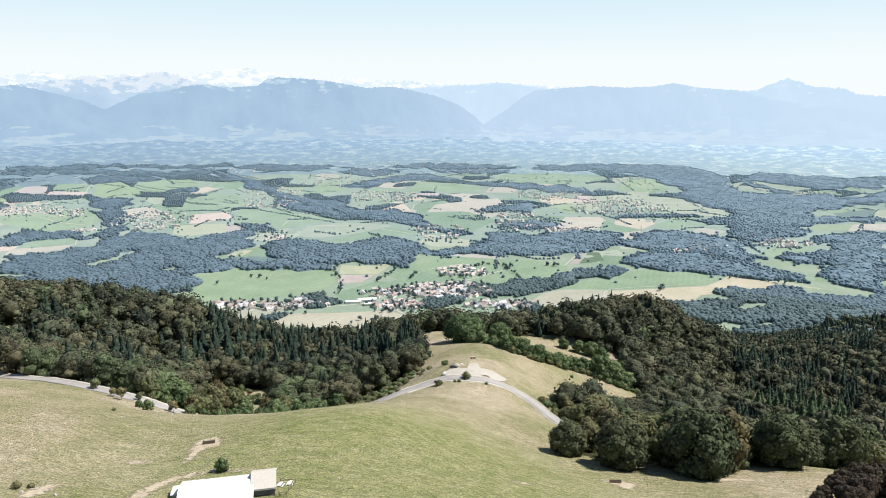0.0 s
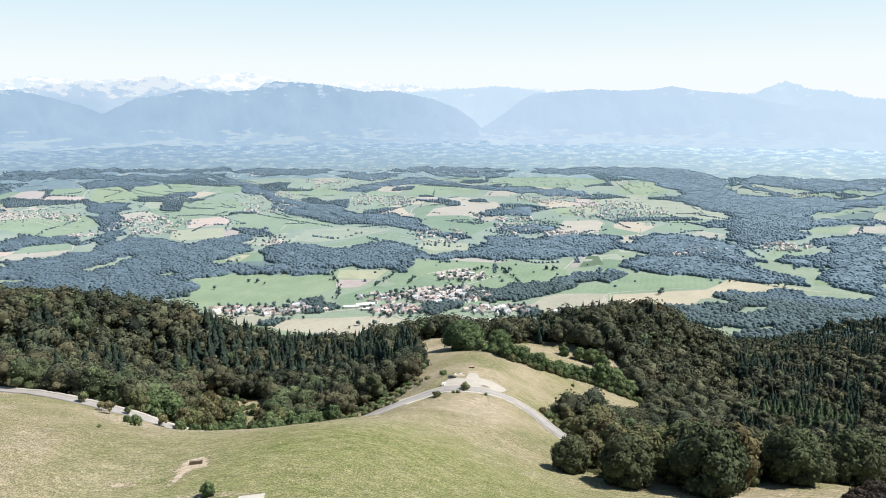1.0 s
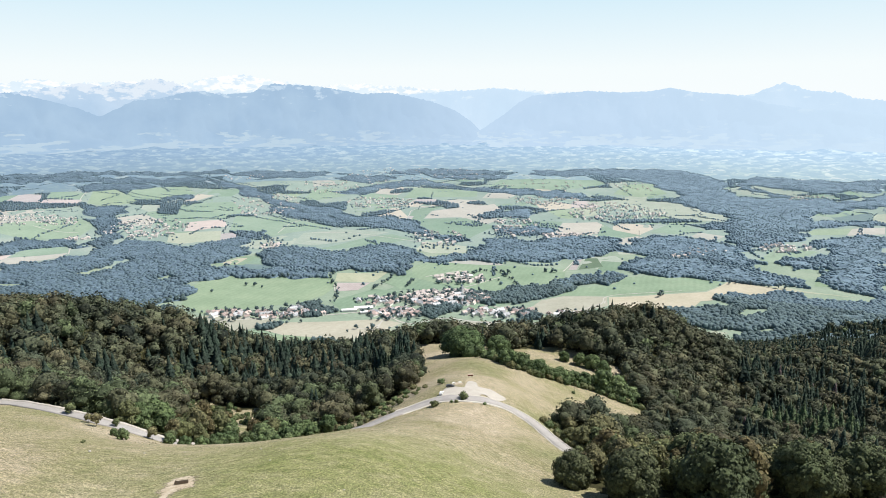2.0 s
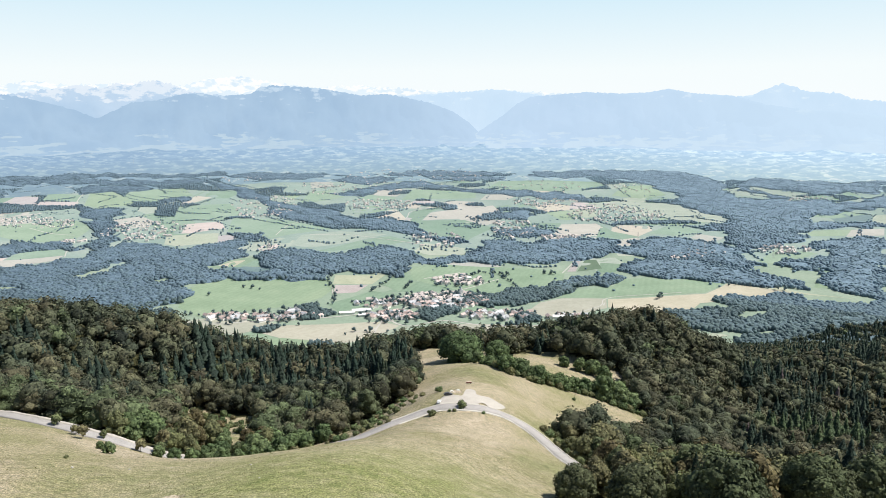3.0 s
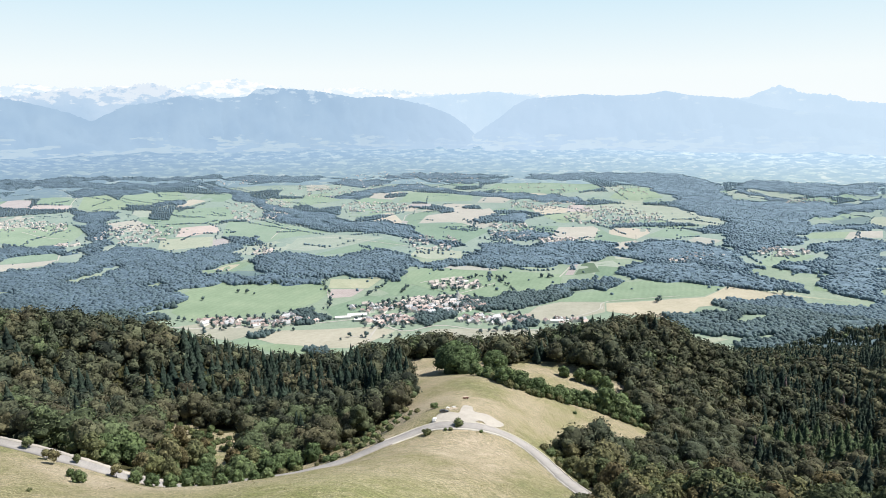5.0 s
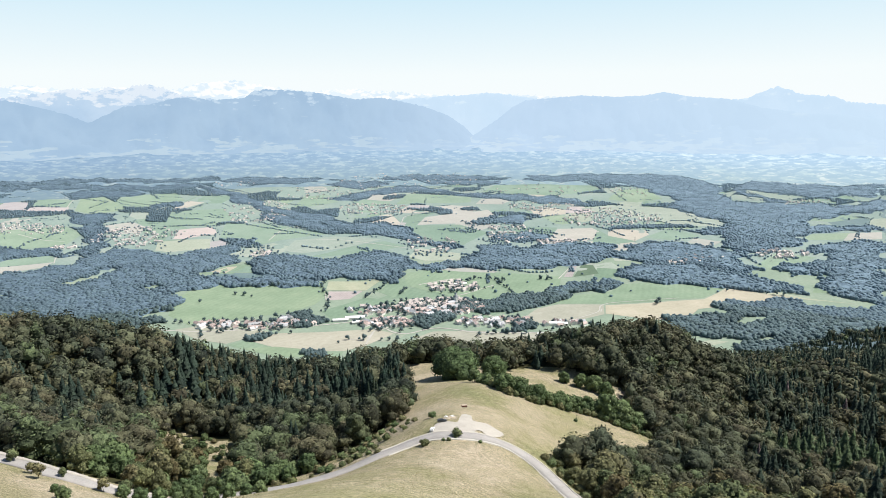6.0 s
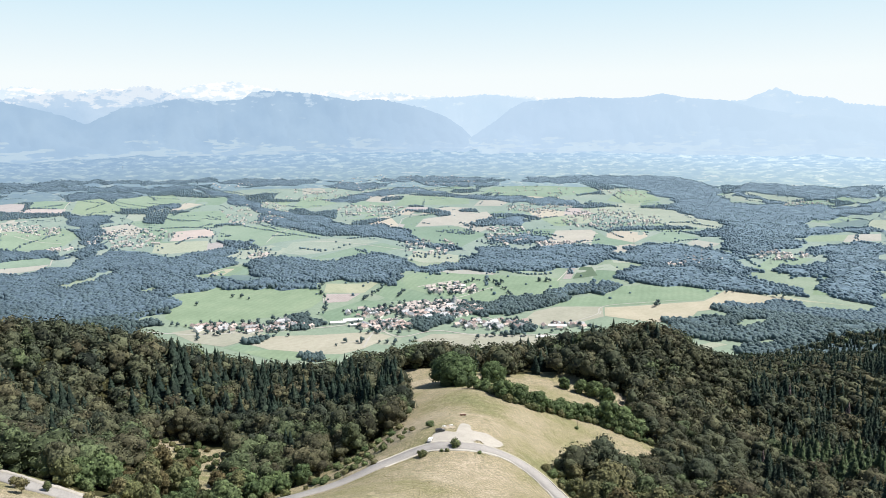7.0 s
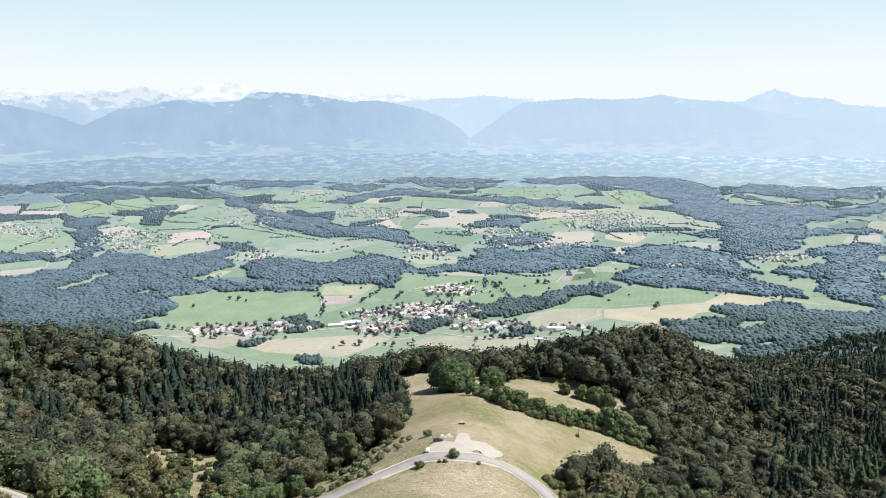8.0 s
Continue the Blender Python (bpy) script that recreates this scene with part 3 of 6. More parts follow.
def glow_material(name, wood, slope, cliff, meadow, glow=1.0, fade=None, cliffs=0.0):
    """Far relief with the haze of the air painted as blue emission: woods, pale cliffs under the crests, meadows at the
    foot.
    """
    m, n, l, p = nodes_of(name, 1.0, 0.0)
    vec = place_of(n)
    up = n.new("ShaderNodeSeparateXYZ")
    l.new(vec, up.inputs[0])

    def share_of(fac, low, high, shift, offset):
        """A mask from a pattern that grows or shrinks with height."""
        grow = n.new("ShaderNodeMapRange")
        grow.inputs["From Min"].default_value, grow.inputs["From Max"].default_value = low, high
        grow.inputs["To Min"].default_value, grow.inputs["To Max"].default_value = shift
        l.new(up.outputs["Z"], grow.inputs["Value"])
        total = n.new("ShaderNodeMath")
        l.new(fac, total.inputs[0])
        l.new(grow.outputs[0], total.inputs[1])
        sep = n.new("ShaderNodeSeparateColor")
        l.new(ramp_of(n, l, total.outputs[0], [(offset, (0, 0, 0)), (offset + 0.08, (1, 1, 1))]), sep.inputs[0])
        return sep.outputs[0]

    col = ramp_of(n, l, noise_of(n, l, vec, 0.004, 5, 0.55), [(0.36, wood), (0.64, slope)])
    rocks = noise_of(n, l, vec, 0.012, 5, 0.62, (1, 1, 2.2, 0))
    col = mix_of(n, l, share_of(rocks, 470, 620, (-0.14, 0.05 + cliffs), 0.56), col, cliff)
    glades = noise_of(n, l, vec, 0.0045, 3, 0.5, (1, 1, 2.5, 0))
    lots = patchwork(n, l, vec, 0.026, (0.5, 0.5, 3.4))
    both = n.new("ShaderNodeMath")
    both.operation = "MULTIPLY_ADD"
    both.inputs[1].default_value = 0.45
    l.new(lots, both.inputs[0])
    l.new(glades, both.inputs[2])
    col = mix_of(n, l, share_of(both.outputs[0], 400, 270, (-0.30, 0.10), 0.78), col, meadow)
    # sideways fade into a haze tone, painted into the colour
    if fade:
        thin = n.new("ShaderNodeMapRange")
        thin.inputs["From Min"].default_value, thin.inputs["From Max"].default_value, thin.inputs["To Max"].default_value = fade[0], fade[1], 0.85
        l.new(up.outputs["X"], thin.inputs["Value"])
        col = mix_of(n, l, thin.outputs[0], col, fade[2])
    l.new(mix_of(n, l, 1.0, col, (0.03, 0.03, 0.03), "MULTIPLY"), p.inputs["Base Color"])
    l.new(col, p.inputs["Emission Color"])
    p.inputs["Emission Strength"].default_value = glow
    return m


def massif(name, label, crest, near, far, foot, material, rough, seed):
    """A mountain chain: crest as bearing and elevation in degrees seen from the pasture, distances of foot and crest line."""
    bearing = np.linspace(crest[0][0], crest[-1][0], int((crest[-1][0] - crest[0][0]) * 9))
    el = np.interp(bearing, [c[0] for c in crest], [c[1] for c in crest])
    rows = np.r_[np.linspace(0, 1, 22), 1.15, 1.4]
    verts = []
    for v in rows:
        for b, e in zip(bearing, el):
            top = 500 + far * math.tan(radians(e))
            rib = noise.fractal(Vector((b * 0.55 + seed, v * 2.2, seed)), 0.9, 2.1, 3)
            tooth = noise.fractal(Vector((b * 4.2, seed, v)), 0.6, 2.1, 5)
            u = min(v, 1)
            shape = u ** 1.25 * (1 - 0.25 * math.sin(u * math.pi) * max(0, rib))
            z = foot + (top - foot) * shape + (tooth * rough if v > 0.8 else rib * rough * 1.2 * math.sin(u * math.pi))
            if v > 1:
                z -= (v - 1) * (top - foot) * 0.6
            r = near + (far - near) * v - rib * (far - near) * 0.35 * math.sin(u * math.pi)
            verts.append((2 + r * math.sin(radians(b)), 36 + r * math.cos(radians(b)), z))
    k, n = len(bearing), len(rows)
    i = np.arange(n - 1)[:, None] * k + np.arange(k - 1)[None, :]
    faces = np.stack([i, i + 1, i + k + 1, i + k], -1).reshape(-1, 4)
    return tagged(new(name, mesh_of(name, verts, faces, [material], smooth_faces=True)), label, "mountain", kind="structure")


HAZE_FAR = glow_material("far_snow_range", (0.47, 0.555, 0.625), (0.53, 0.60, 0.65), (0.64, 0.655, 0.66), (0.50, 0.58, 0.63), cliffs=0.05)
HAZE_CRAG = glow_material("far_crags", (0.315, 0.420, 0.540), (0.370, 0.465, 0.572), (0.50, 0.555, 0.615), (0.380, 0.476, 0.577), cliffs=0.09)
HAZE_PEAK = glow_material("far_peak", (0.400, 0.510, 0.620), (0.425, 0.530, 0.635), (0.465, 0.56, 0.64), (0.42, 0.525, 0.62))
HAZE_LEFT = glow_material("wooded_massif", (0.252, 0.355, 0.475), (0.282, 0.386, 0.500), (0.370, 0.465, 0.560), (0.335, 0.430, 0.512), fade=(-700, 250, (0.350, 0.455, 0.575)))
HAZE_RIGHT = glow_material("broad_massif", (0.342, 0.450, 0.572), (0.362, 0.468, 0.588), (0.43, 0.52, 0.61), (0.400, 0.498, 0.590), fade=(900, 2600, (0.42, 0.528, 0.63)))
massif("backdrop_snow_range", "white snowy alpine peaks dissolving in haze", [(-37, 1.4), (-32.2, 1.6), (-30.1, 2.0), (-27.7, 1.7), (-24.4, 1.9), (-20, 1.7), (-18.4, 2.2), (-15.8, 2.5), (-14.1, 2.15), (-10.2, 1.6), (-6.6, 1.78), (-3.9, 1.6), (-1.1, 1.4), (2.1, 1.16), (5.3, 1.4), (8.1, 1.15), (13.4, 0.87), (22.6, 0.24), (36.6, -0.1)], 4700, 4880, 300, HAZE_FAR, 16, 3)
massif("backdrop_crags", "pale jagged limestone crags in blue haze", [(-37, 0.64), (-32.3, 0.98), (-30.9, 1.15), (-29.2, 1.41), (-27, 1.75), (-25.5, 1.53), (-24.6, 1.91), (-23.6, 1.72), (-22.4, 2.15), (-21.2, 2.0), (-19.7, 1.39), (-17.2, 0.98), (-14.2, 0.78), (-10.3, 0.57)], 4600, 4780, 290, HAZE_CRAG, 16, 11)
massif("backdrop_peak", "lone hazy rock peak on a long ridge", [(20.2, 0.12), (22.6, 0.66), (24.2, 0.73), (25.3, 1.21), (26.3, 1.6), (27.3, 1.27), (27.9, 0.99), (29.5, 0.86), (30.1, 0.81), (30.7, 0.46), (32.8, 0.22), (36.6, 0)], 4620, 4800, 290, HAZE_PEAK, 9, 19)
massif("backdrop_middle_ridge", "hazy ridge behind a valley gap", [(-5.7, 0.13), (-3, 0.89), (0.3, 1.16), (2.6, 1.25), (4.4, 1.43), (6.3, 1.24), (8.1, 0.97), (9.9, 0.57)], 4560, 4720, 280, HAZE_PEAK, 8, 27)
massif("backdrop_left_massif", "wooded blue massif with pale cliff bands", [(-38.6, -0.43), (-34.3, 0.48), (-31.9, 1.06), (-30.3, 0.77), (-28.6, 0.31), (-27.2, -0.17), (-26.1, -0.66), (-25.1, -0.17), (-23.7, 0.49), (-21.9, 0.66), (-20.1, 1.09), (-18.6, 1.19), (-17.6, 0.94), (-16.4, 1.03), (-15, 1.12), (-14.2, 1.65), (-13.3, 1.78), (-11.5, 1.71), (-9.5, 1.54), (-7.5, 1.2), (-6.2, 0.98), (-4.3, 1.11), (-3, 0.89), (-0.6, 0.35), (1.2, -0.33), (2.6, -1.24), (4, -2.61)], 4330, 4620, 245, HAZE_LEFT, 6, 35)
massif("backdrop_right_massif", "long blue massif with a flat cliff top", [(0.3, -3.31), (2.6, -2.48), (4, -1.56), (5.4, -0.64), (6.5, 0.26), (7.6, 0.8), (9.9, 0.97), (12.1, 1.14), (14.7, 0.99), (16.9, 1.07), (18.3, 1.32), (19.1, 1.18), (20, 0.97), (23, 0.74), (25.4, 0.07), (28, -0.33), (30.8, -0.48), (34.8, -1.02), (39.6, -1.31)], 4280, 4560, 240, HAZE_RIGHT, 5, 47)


def far_plain():
    """The last kilometres of the plain, a glowing patchwork with haze painted into its colours."""
    m, n, l, p = nodes_of("hazy_plain", 1.0, 0.0)
    vec = place_of(n)
    woods = noise_of(n, l, vec, 0.021, 6, 0.68, (0.65, 0.8, 0, 8))
    lots = patchwork(n, l, vec, 0.040, (0.75, 0.6, 0))
    share = ramp_of(n, l, woods, [(0.46, (0, 0, 0)), (0.53, (1, 1, 1))])
    s2 = n.new("ShaderNodeSeparateColor")
    l.new(share, s2.inputs[0])
    both = []
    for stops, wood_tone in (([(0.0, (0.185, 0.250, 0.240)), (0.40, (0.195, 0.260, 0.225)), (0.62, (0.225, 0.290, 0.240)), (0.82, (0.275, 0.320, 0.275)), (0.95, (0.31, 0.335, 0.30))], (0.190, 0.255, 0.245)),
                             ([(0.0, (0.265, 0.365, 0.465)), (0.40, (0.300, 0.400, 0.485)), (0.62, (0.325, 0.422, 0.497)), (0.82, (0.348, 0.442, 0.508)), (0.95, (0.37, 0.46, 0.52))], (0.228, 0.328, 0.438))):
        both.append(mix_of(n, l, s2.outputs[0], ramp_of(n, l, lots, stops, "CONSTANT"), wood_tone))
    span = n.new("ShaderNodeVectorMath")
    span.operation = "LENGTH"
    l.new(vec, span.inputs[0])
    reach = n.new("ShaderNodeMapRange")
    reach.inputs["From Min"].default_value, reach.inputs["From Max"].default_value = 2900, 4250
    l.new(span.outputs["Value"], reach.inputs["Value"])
    # bluer with distance: haze mixed into the colour
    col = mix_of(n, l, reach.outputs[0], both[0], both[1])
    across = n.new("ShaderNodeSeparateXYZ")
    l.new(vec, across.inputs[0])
    # brighter towards the right, the sun's side of the painted haze
    hazier = n.new("ShaderNodeMapRange")
    hazier.inputs["From Min"].default_value, hazier.inputs["From Max"].default_value = -1800, 1800
    l.new(across.outputs["X"], hazier.inputs["Value"])
    col = mix_of(n, l, 1.0, col, ramp_of(n, l, hazier.outputs[0], [(0.0, (0.80, 0.82, 0.85)), (0.5, (0.96, 0.97, 0.98)), (1.0, (1.30, 1.25, 1.20))]), "MULTIPLY")
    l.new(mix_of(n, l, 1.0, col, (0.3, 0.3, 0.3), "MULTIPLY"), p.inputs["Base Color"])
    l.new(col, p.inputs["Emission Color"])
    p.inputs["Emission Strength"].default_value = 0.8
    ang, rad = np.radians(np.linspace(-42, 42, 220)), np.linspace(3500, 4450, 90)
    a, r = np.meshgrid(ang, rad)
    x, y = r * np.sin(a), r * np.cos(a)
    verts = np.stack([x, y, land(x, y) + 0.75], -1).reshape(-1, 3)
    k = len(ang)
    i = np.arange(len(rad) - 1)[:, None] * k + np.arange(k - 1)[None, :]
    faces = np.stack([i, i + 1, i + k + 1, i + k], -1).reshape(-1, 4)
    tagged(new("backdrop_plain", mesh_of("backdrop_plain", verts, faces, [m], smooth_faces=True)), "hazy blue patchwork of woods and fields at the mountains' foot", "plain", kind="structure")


far_plain()

# ---- roads and the car park on the spur ----
ROAD_LEFT = [(-300, 384), (-262, 362), (-238, 346), (-212, 334), (-190, 322), (-168, 313), (-150, 305), (-134, 303), (-112, 306), (-90, 314), (-69, 323), (-57, 328.5), (-44, 334), (-33, 338.5), (-21, 345), (-12, 351), (0, 355.5), (14, 356), (26, 357.5), (37, 358.5), (46, 354.5), (53, 345), (57, 328), (59, 308), (61, 291), (67, 275), (76, 268)]
tagged(ribbon("road", ROAD_LEFT, [(-3.35, -0.5), (-3.25, 0.05), (0, 0.1), (3.25, 0.05), (3.35, -0.5)], 0.3, ASPHALT, 2.0), "narrow grey mountain road bending round the spur", "road", kind="structure")
tagged(ribbon("verge", ROAD_LEFT[14:26], [(3.2, -0.4), (3.36, 0.12), (4.0, 0.10), (4.25, -0.5)], 0.3, CHALK, 2.0, 0.14), "pale gravel verge along the road's inner edge", "verge", kind="structure")
tagged(ribbon("verge", ROAD_LEFT[14:26], [(-4.0, -0.5), (-3.9, 0.18), (-3.34, 0.22), (-3.22, -0.4)], 0.3, CHALK, 2.0, 0.05), "pale gravel verge along the road's outer edge", "verge", kind="structure")
tagged(ribbon("verge", ROAD_LEFT[:9], [(-5.4, -0.5), (-5.1, 0.06), (-3.36, 0.04), (-3.22, -0.4)], 0.3, GRAVEL, 2.0, 0.12), "broad gravel verge along the road's outer edge", "verge", kind="structure")
tagged(patch("car_park", [(-1, 358), (2, 366), (6, 371), (13, 369), (15, 375), (17, 382), (21, 381), (22, 374), (29, 376), (33, 374), (37, 371), (33, 364), (28, 361.5), (25, 364), (22, 362.5), (22, 358), (12, 358.4)], 0.32, GRAVEL, 3.0, 5, 0.35), "pale gravel car park at the end of the spur", "car park", kind="structure")

# ---- trees ----
def icosphere(level):
    bm = bmesh.new()
    bmesh.ops.create_icosphere(bm, subdivisions=level, radius=1.0)
    v = np.array([x.co[:] for x in bm.verts])
    bm.verts.index_update()
    f = np.array([[x.index for x in q.verts] for q in bm.faces])
    bm.free()
    return v, f


BALL0, BALL1 = icosphere(1), icosphere(2)


def crown_shape(seed, width, tall, base, lobes, tufts, tuft_size, fine=True, light=False, core=0.41, lump=1.0):
    """A broad crown: a main dome with side lobes under a coat of small leaf tufts. Returns vertices and triangles."""
    g = np.random.default_rng(seed)
    vs, fs, count = [], [], 0
    centres, radii = [(0, 0, base + (tall - base) * 0.56)], [(width * core, width * core, (tall - base) * core)]
    for i in range(lobes):
        ang, up = i * 2.4 + g.uniform(-0.5, 0.5), (i + g.uniform(0.1, 0.9)) / lobes
        out = width * 0.5 * 0.68 * math.sqrt(max(0.04, 1 - (1.75 * up - 0.7) ** 2)) * g.uniform(0.75, 1.05)
        r = width * lump * g.uniform(0.17, 0.25)
        centres.append((out * math.cos(ang), out * math.sin(ang), base + (tall - base) * (0.16 + 0.66 * up)))
        radii.append((r, r, r * g.uniform(0.85, 1.15)))
    for k, (c, r) in enumerate(zip(centres, radii)):
        ball_v, ball_f = BALL1 if fine or (k == 0 and tufts > 200) else BALL0
        vs.append(ball_v * (0.82 + g.normal(0, 0.10, len(ball_v)))[:, None] * r + c)
        fs.append(ball_f + count)
        count += len(ball_v)
    weight = np.array([r[0] * r[2] for r in radii])
    pick = g.choice(len(centres), tufts, p=weight / weight.sum())
    for k in pick:
        d = g.normal(0, 1, 3)
        d[2] = d[2] * 0.8 + 0.25
        d /= np.linalg.norm(d)
        c = np.array(centres[k]) + d * radii[k] * g.uniform(0.86, 1.14)
        u = np.cross(d, g.normal(0, 1, 3))
        u /= np.linalg.norm(u) + 1e-6
        w = np.cross(d, u) + d * g.uniform(-0.55, 0.6)
        s = tuft_size * g.uniform(0.6, 1.35)
        q = [c - u * s * 0.5, c + w * s * 0.45 + d * s * 0.2, c + u * s * 0.5, c - w * s * 0.5 - d * 0.15 * s]
        vs.append(np.array(q[:3] if light else q))
        fs.append(np.array([[0, 1, 2]] if light else [[0, 1, 2], [0, 2, 3]]) + count)
        count += 3 if light else 4
    return np.vstack(vs), np.vstack(fs)


def conifer_shape(seed, width, tall, tiers, sides):
    """A spruce: drooping, ragged whorls of boughs up to a thin tip."""
    g = np.random.default_rng(seed)
    vs, fs, count = [], [], 0
    for t in range(tiers):
        s = t / tiers
        z = tall * (0.08 + 0.86 * s)
        r = width * 0.5 * (1 - s) ** 0.85 * g.uniform(0.85, 1.12) + 0.18
        drop = tall * 0.9 / tiers * 1.35
        turn = g.uniform(0, 6.28)
        ang = turn + np.linspace(0, 2 * np.pi, sides, endpoint=False) + g.normal(0, 0.12, sides)
        rr = r * np.where(np.arange(sides) % 2, 0.62, 1.0) * g.uniform(0.75, 1.15, sides)
        rim = np.c_[rr * np.cos(ang), rr * np.sin(ang), z - drop * 0.35 - rr * 0.22 + g.normal(0, 0.12, sides)]
        tip = np.array([[g.normal(0, 0.08), g.normal(0, 0.08), z + drop]])
        vs.append(np.vstack([rim, tip]))
        i = np.arange(sides)
        fs.append(np.c_[i, (i + 1) % sides, np.full(sides, sides)] + count)
        count += sides + 1
    return np.vstack(vs), np.vstack(fs)


def trunk_shape(seed, tall, r, limbs, spread):
    bm = bmesh.new()
    g = np.random.default_rng(seed)
    rod(bm, (0, 0, -0.6), (g.normal(0, 0.15), g.normal(0, 0.15), tall), r, r * 0.35, 8)
    for i in range(limbs):
        a, z = i * 2.4 + g.uniform(0, 0.6), tall * g.uniform(0.45, 0.9)
        rod(bm, (0, 0, z), (spread * math.cos(a), spread * math.sin(a), z + spread * g.uniform(0.5, 0.9)), r * 0.35, r * 0.12, 5)
    return bm


def tree_thing(name, label, category, group, crown, crown_material, trunk):
    """One tree with its trunk and crown as parts, standing at the origin."""
    top = tagged(new(name), label, category, group)
    part("trunk", trunk, BARK, top)
    me = mesh_of("crown", *crown, [crown_material], smooth_faces=True)
    new("crown", me).parent = top
    return top


BROAD = [tree_thing("broadleaf_tree", "leafy green broadleaf tree with a rounded crown", "tree", "trees at the edge of the wood", crown_shape(10 + i, 11 + i % 3, 14 + i % 3 * 1.5, -0.4, 10, 820, 0.95, core=0.36), BROADLEAF, trunk_shape(i, 9, 0.32, 5, 2.6)) for i in range(5)]
BROWN = [tree_thing("beech_tree", "drought-browned beech with a dense rounded crown", "tree", "trees at the edge of the wood", crown_shape(30 + i, 12.5, 15, -0.4, 10, 820, 0.95, core=0.36), BEECH_BROWN, trunk_shape(20 + i, 9, 0.36, 5, 2.8)) for i in range(3)]
HUGE = [tree_thing("great_tree", "great dark green tree with a crown down to the grass", "tree", "trees at the edge of the wood", crown_shape(24 + i, 23, 21, -0.5, 44, 5200, 1.05, core=0.29, lump=0.72), GREAT_LEAF, trunk_shape(18 + i, 12, 0.5, 6, 4.5)) for i in range(2)]
LIGHT = [tree_thing("leafy_tree", "light green bushy tree with a full crown", "tree", "light green trees", crown_shape(20 + i, 9.8, 9.5, -0.4, 12, 720, 0.85, core=0.33), HAZEL, trunk_shape(15 + i, 6, 0.24, 5, 2.0)) for i in range(3)]
SPRUCE = [tree_thing("spruce_tree", "dark green narrow spruce among broadleaf trees", "tree", "spruces in the wood", conifer_shape(50 + i, 8.6, 18 + 1.5 * i, 17, 16), CONIFER, trunk_shape(40 + i, 17, 0.28, 0, 1)) for i in range(3)]
SHRUB = [tree_thing("bush", "low rounded green bush on the pasture", "bush", "bushes on the pasture", crown_shape(70 + i, 4.0, 2.7, -0.4, 6, 230, 0.55, False), HAZEL if i == 1 else BROADLEAF, trunk_shape(60 + i, 1.4, 0.08, 4, 0.7)) for i in range(3)]
RUSSET = [tree_thing("bushy_tree", "dark reddish bushy tree at the corner of the pasture", "tree", "reddish trees", crown_shape(56 + i, 13, 11, -0.5, 22, 2200, 0.8, core=0.32, lump=0.8), RED_LEAF, trunk_shape(57 + i, 6, 0.25, 5, 2.2)) for i in range(2)]
SMALL = [tree_thing("small_tree", "small round-headed tree on a thin trunk beside the road", "tree", "small trees beside the road", crown_shape(90 + i, 5.2, 6.4, 1.5, 6, 280, 0.6, False), BROADLEAF, trunk_shape(80 + i, 4, 0.14, 4, 1.2)) for i in range(3)]
LONE = [tree_thing("spreading_tree", "large spreading tree standing alone on the pasture", "tree", "great trees on the spur", crown_shape(29, 29, 20, -0.5, 44, 4600, 1.15, core=0.31, lump=0.74), HAZEL, trunk_shape(28, 12, 0.55, 6, 5.0))]
TEMPLATES = {id(t): False for t in LONE + RUSSET + BROAD + BROWN + HUGE + LIGHT + SPRUCE + SHRUB + SMALL}


def plant(kind, x, y, scale=1.0, label="", tall=1.0):
    """Stands one tree of a kind on the ground."""
    m = Matrix.LocRotScale((x, y, height(x, y) - 0.1), Euler((0, 0, rng.uniform(0, 6.28))), (scale, scale, scale * tall))
    t = kind[int(rng.integers(len(kind)))]
    if not TEMPLATES[id(t)]:
        TEMPLATES[id(t)] = True
        t.matrix_basis = m
        ob = t
    else:
        ob = copy_thing(t, m @ Matrix.Diagonal((*[1 / s for s in t.scale], 1)))
    return tagged(ob, label)


def merged(name, label, category, shapes, at, material, trunks=False):
    """Many trees as one mesh: at holds rows of x, y, z, turn, width scale, height scale, tint, shape index."""
    vs, fs, ts, count = [], [], [], 0
    for k, (v, f) in enumerate(shapes):
        rows = at[at[:, 7] == k]
        if not len(rows):
            continue
        c, s = np.cos(rows[:, 3]), np.sin(rows[:, 3])
        x = (v[None, :, 0] * c[:, None] - v[None, :, 1] * s[:, None]) * rows[:, 4:5] + rows[:, 0:1]
        y = (v[None, :, 0] * s[:, None] + v[None, :, 1] * c[:, None]) * rows[:, 4:5] + rows[:, 1:2]
        z = v[None, :, 2] * rows[:, 5:6] + rows[:, 2:3]
        vs.append(np.stack([x, y, z], -1).reshape(-1, 3))
        fs.append((f[None] + (np.arange(len(rows)) * len(v))[:, None, None]).reshape(-1, 3) + count)
        ts.append(np.repeat(rows[:, 6], len(v)))
        count += len(rows) * len(v)
    return tagged(new(name, mesh_of(name, np.vstack(vs), np.vstack(fs), [material], smooth_faces=True, tint=np.concatenate(ts))), label, category, kind="stuff")


def scatter(poly, spacing, seed):
    """Uneven planting of a polygon."""
    g = np.random.default_rng(seed)
    p = np.array(poly, float)
    (x0, y0), (x1, y1) = p.min(0), p.max(0)
    xs, ys = np.meshgrid(np.arange(x0, x1, spacing), np.arange(y0, y1, spacing * 0.9))
    xs = xs + (np.arange(len(ys)) % 2)[:, None] * spacing / 2
    xs, ys = xs.ravel() + g.normal(0, spacing * 0.3, xs.size), ys.ravel() + g.normal(0, spacing * 0.3, xs.size)
    keep = inside(xs, ys, poly)
    return xs[keep], ys[keep]


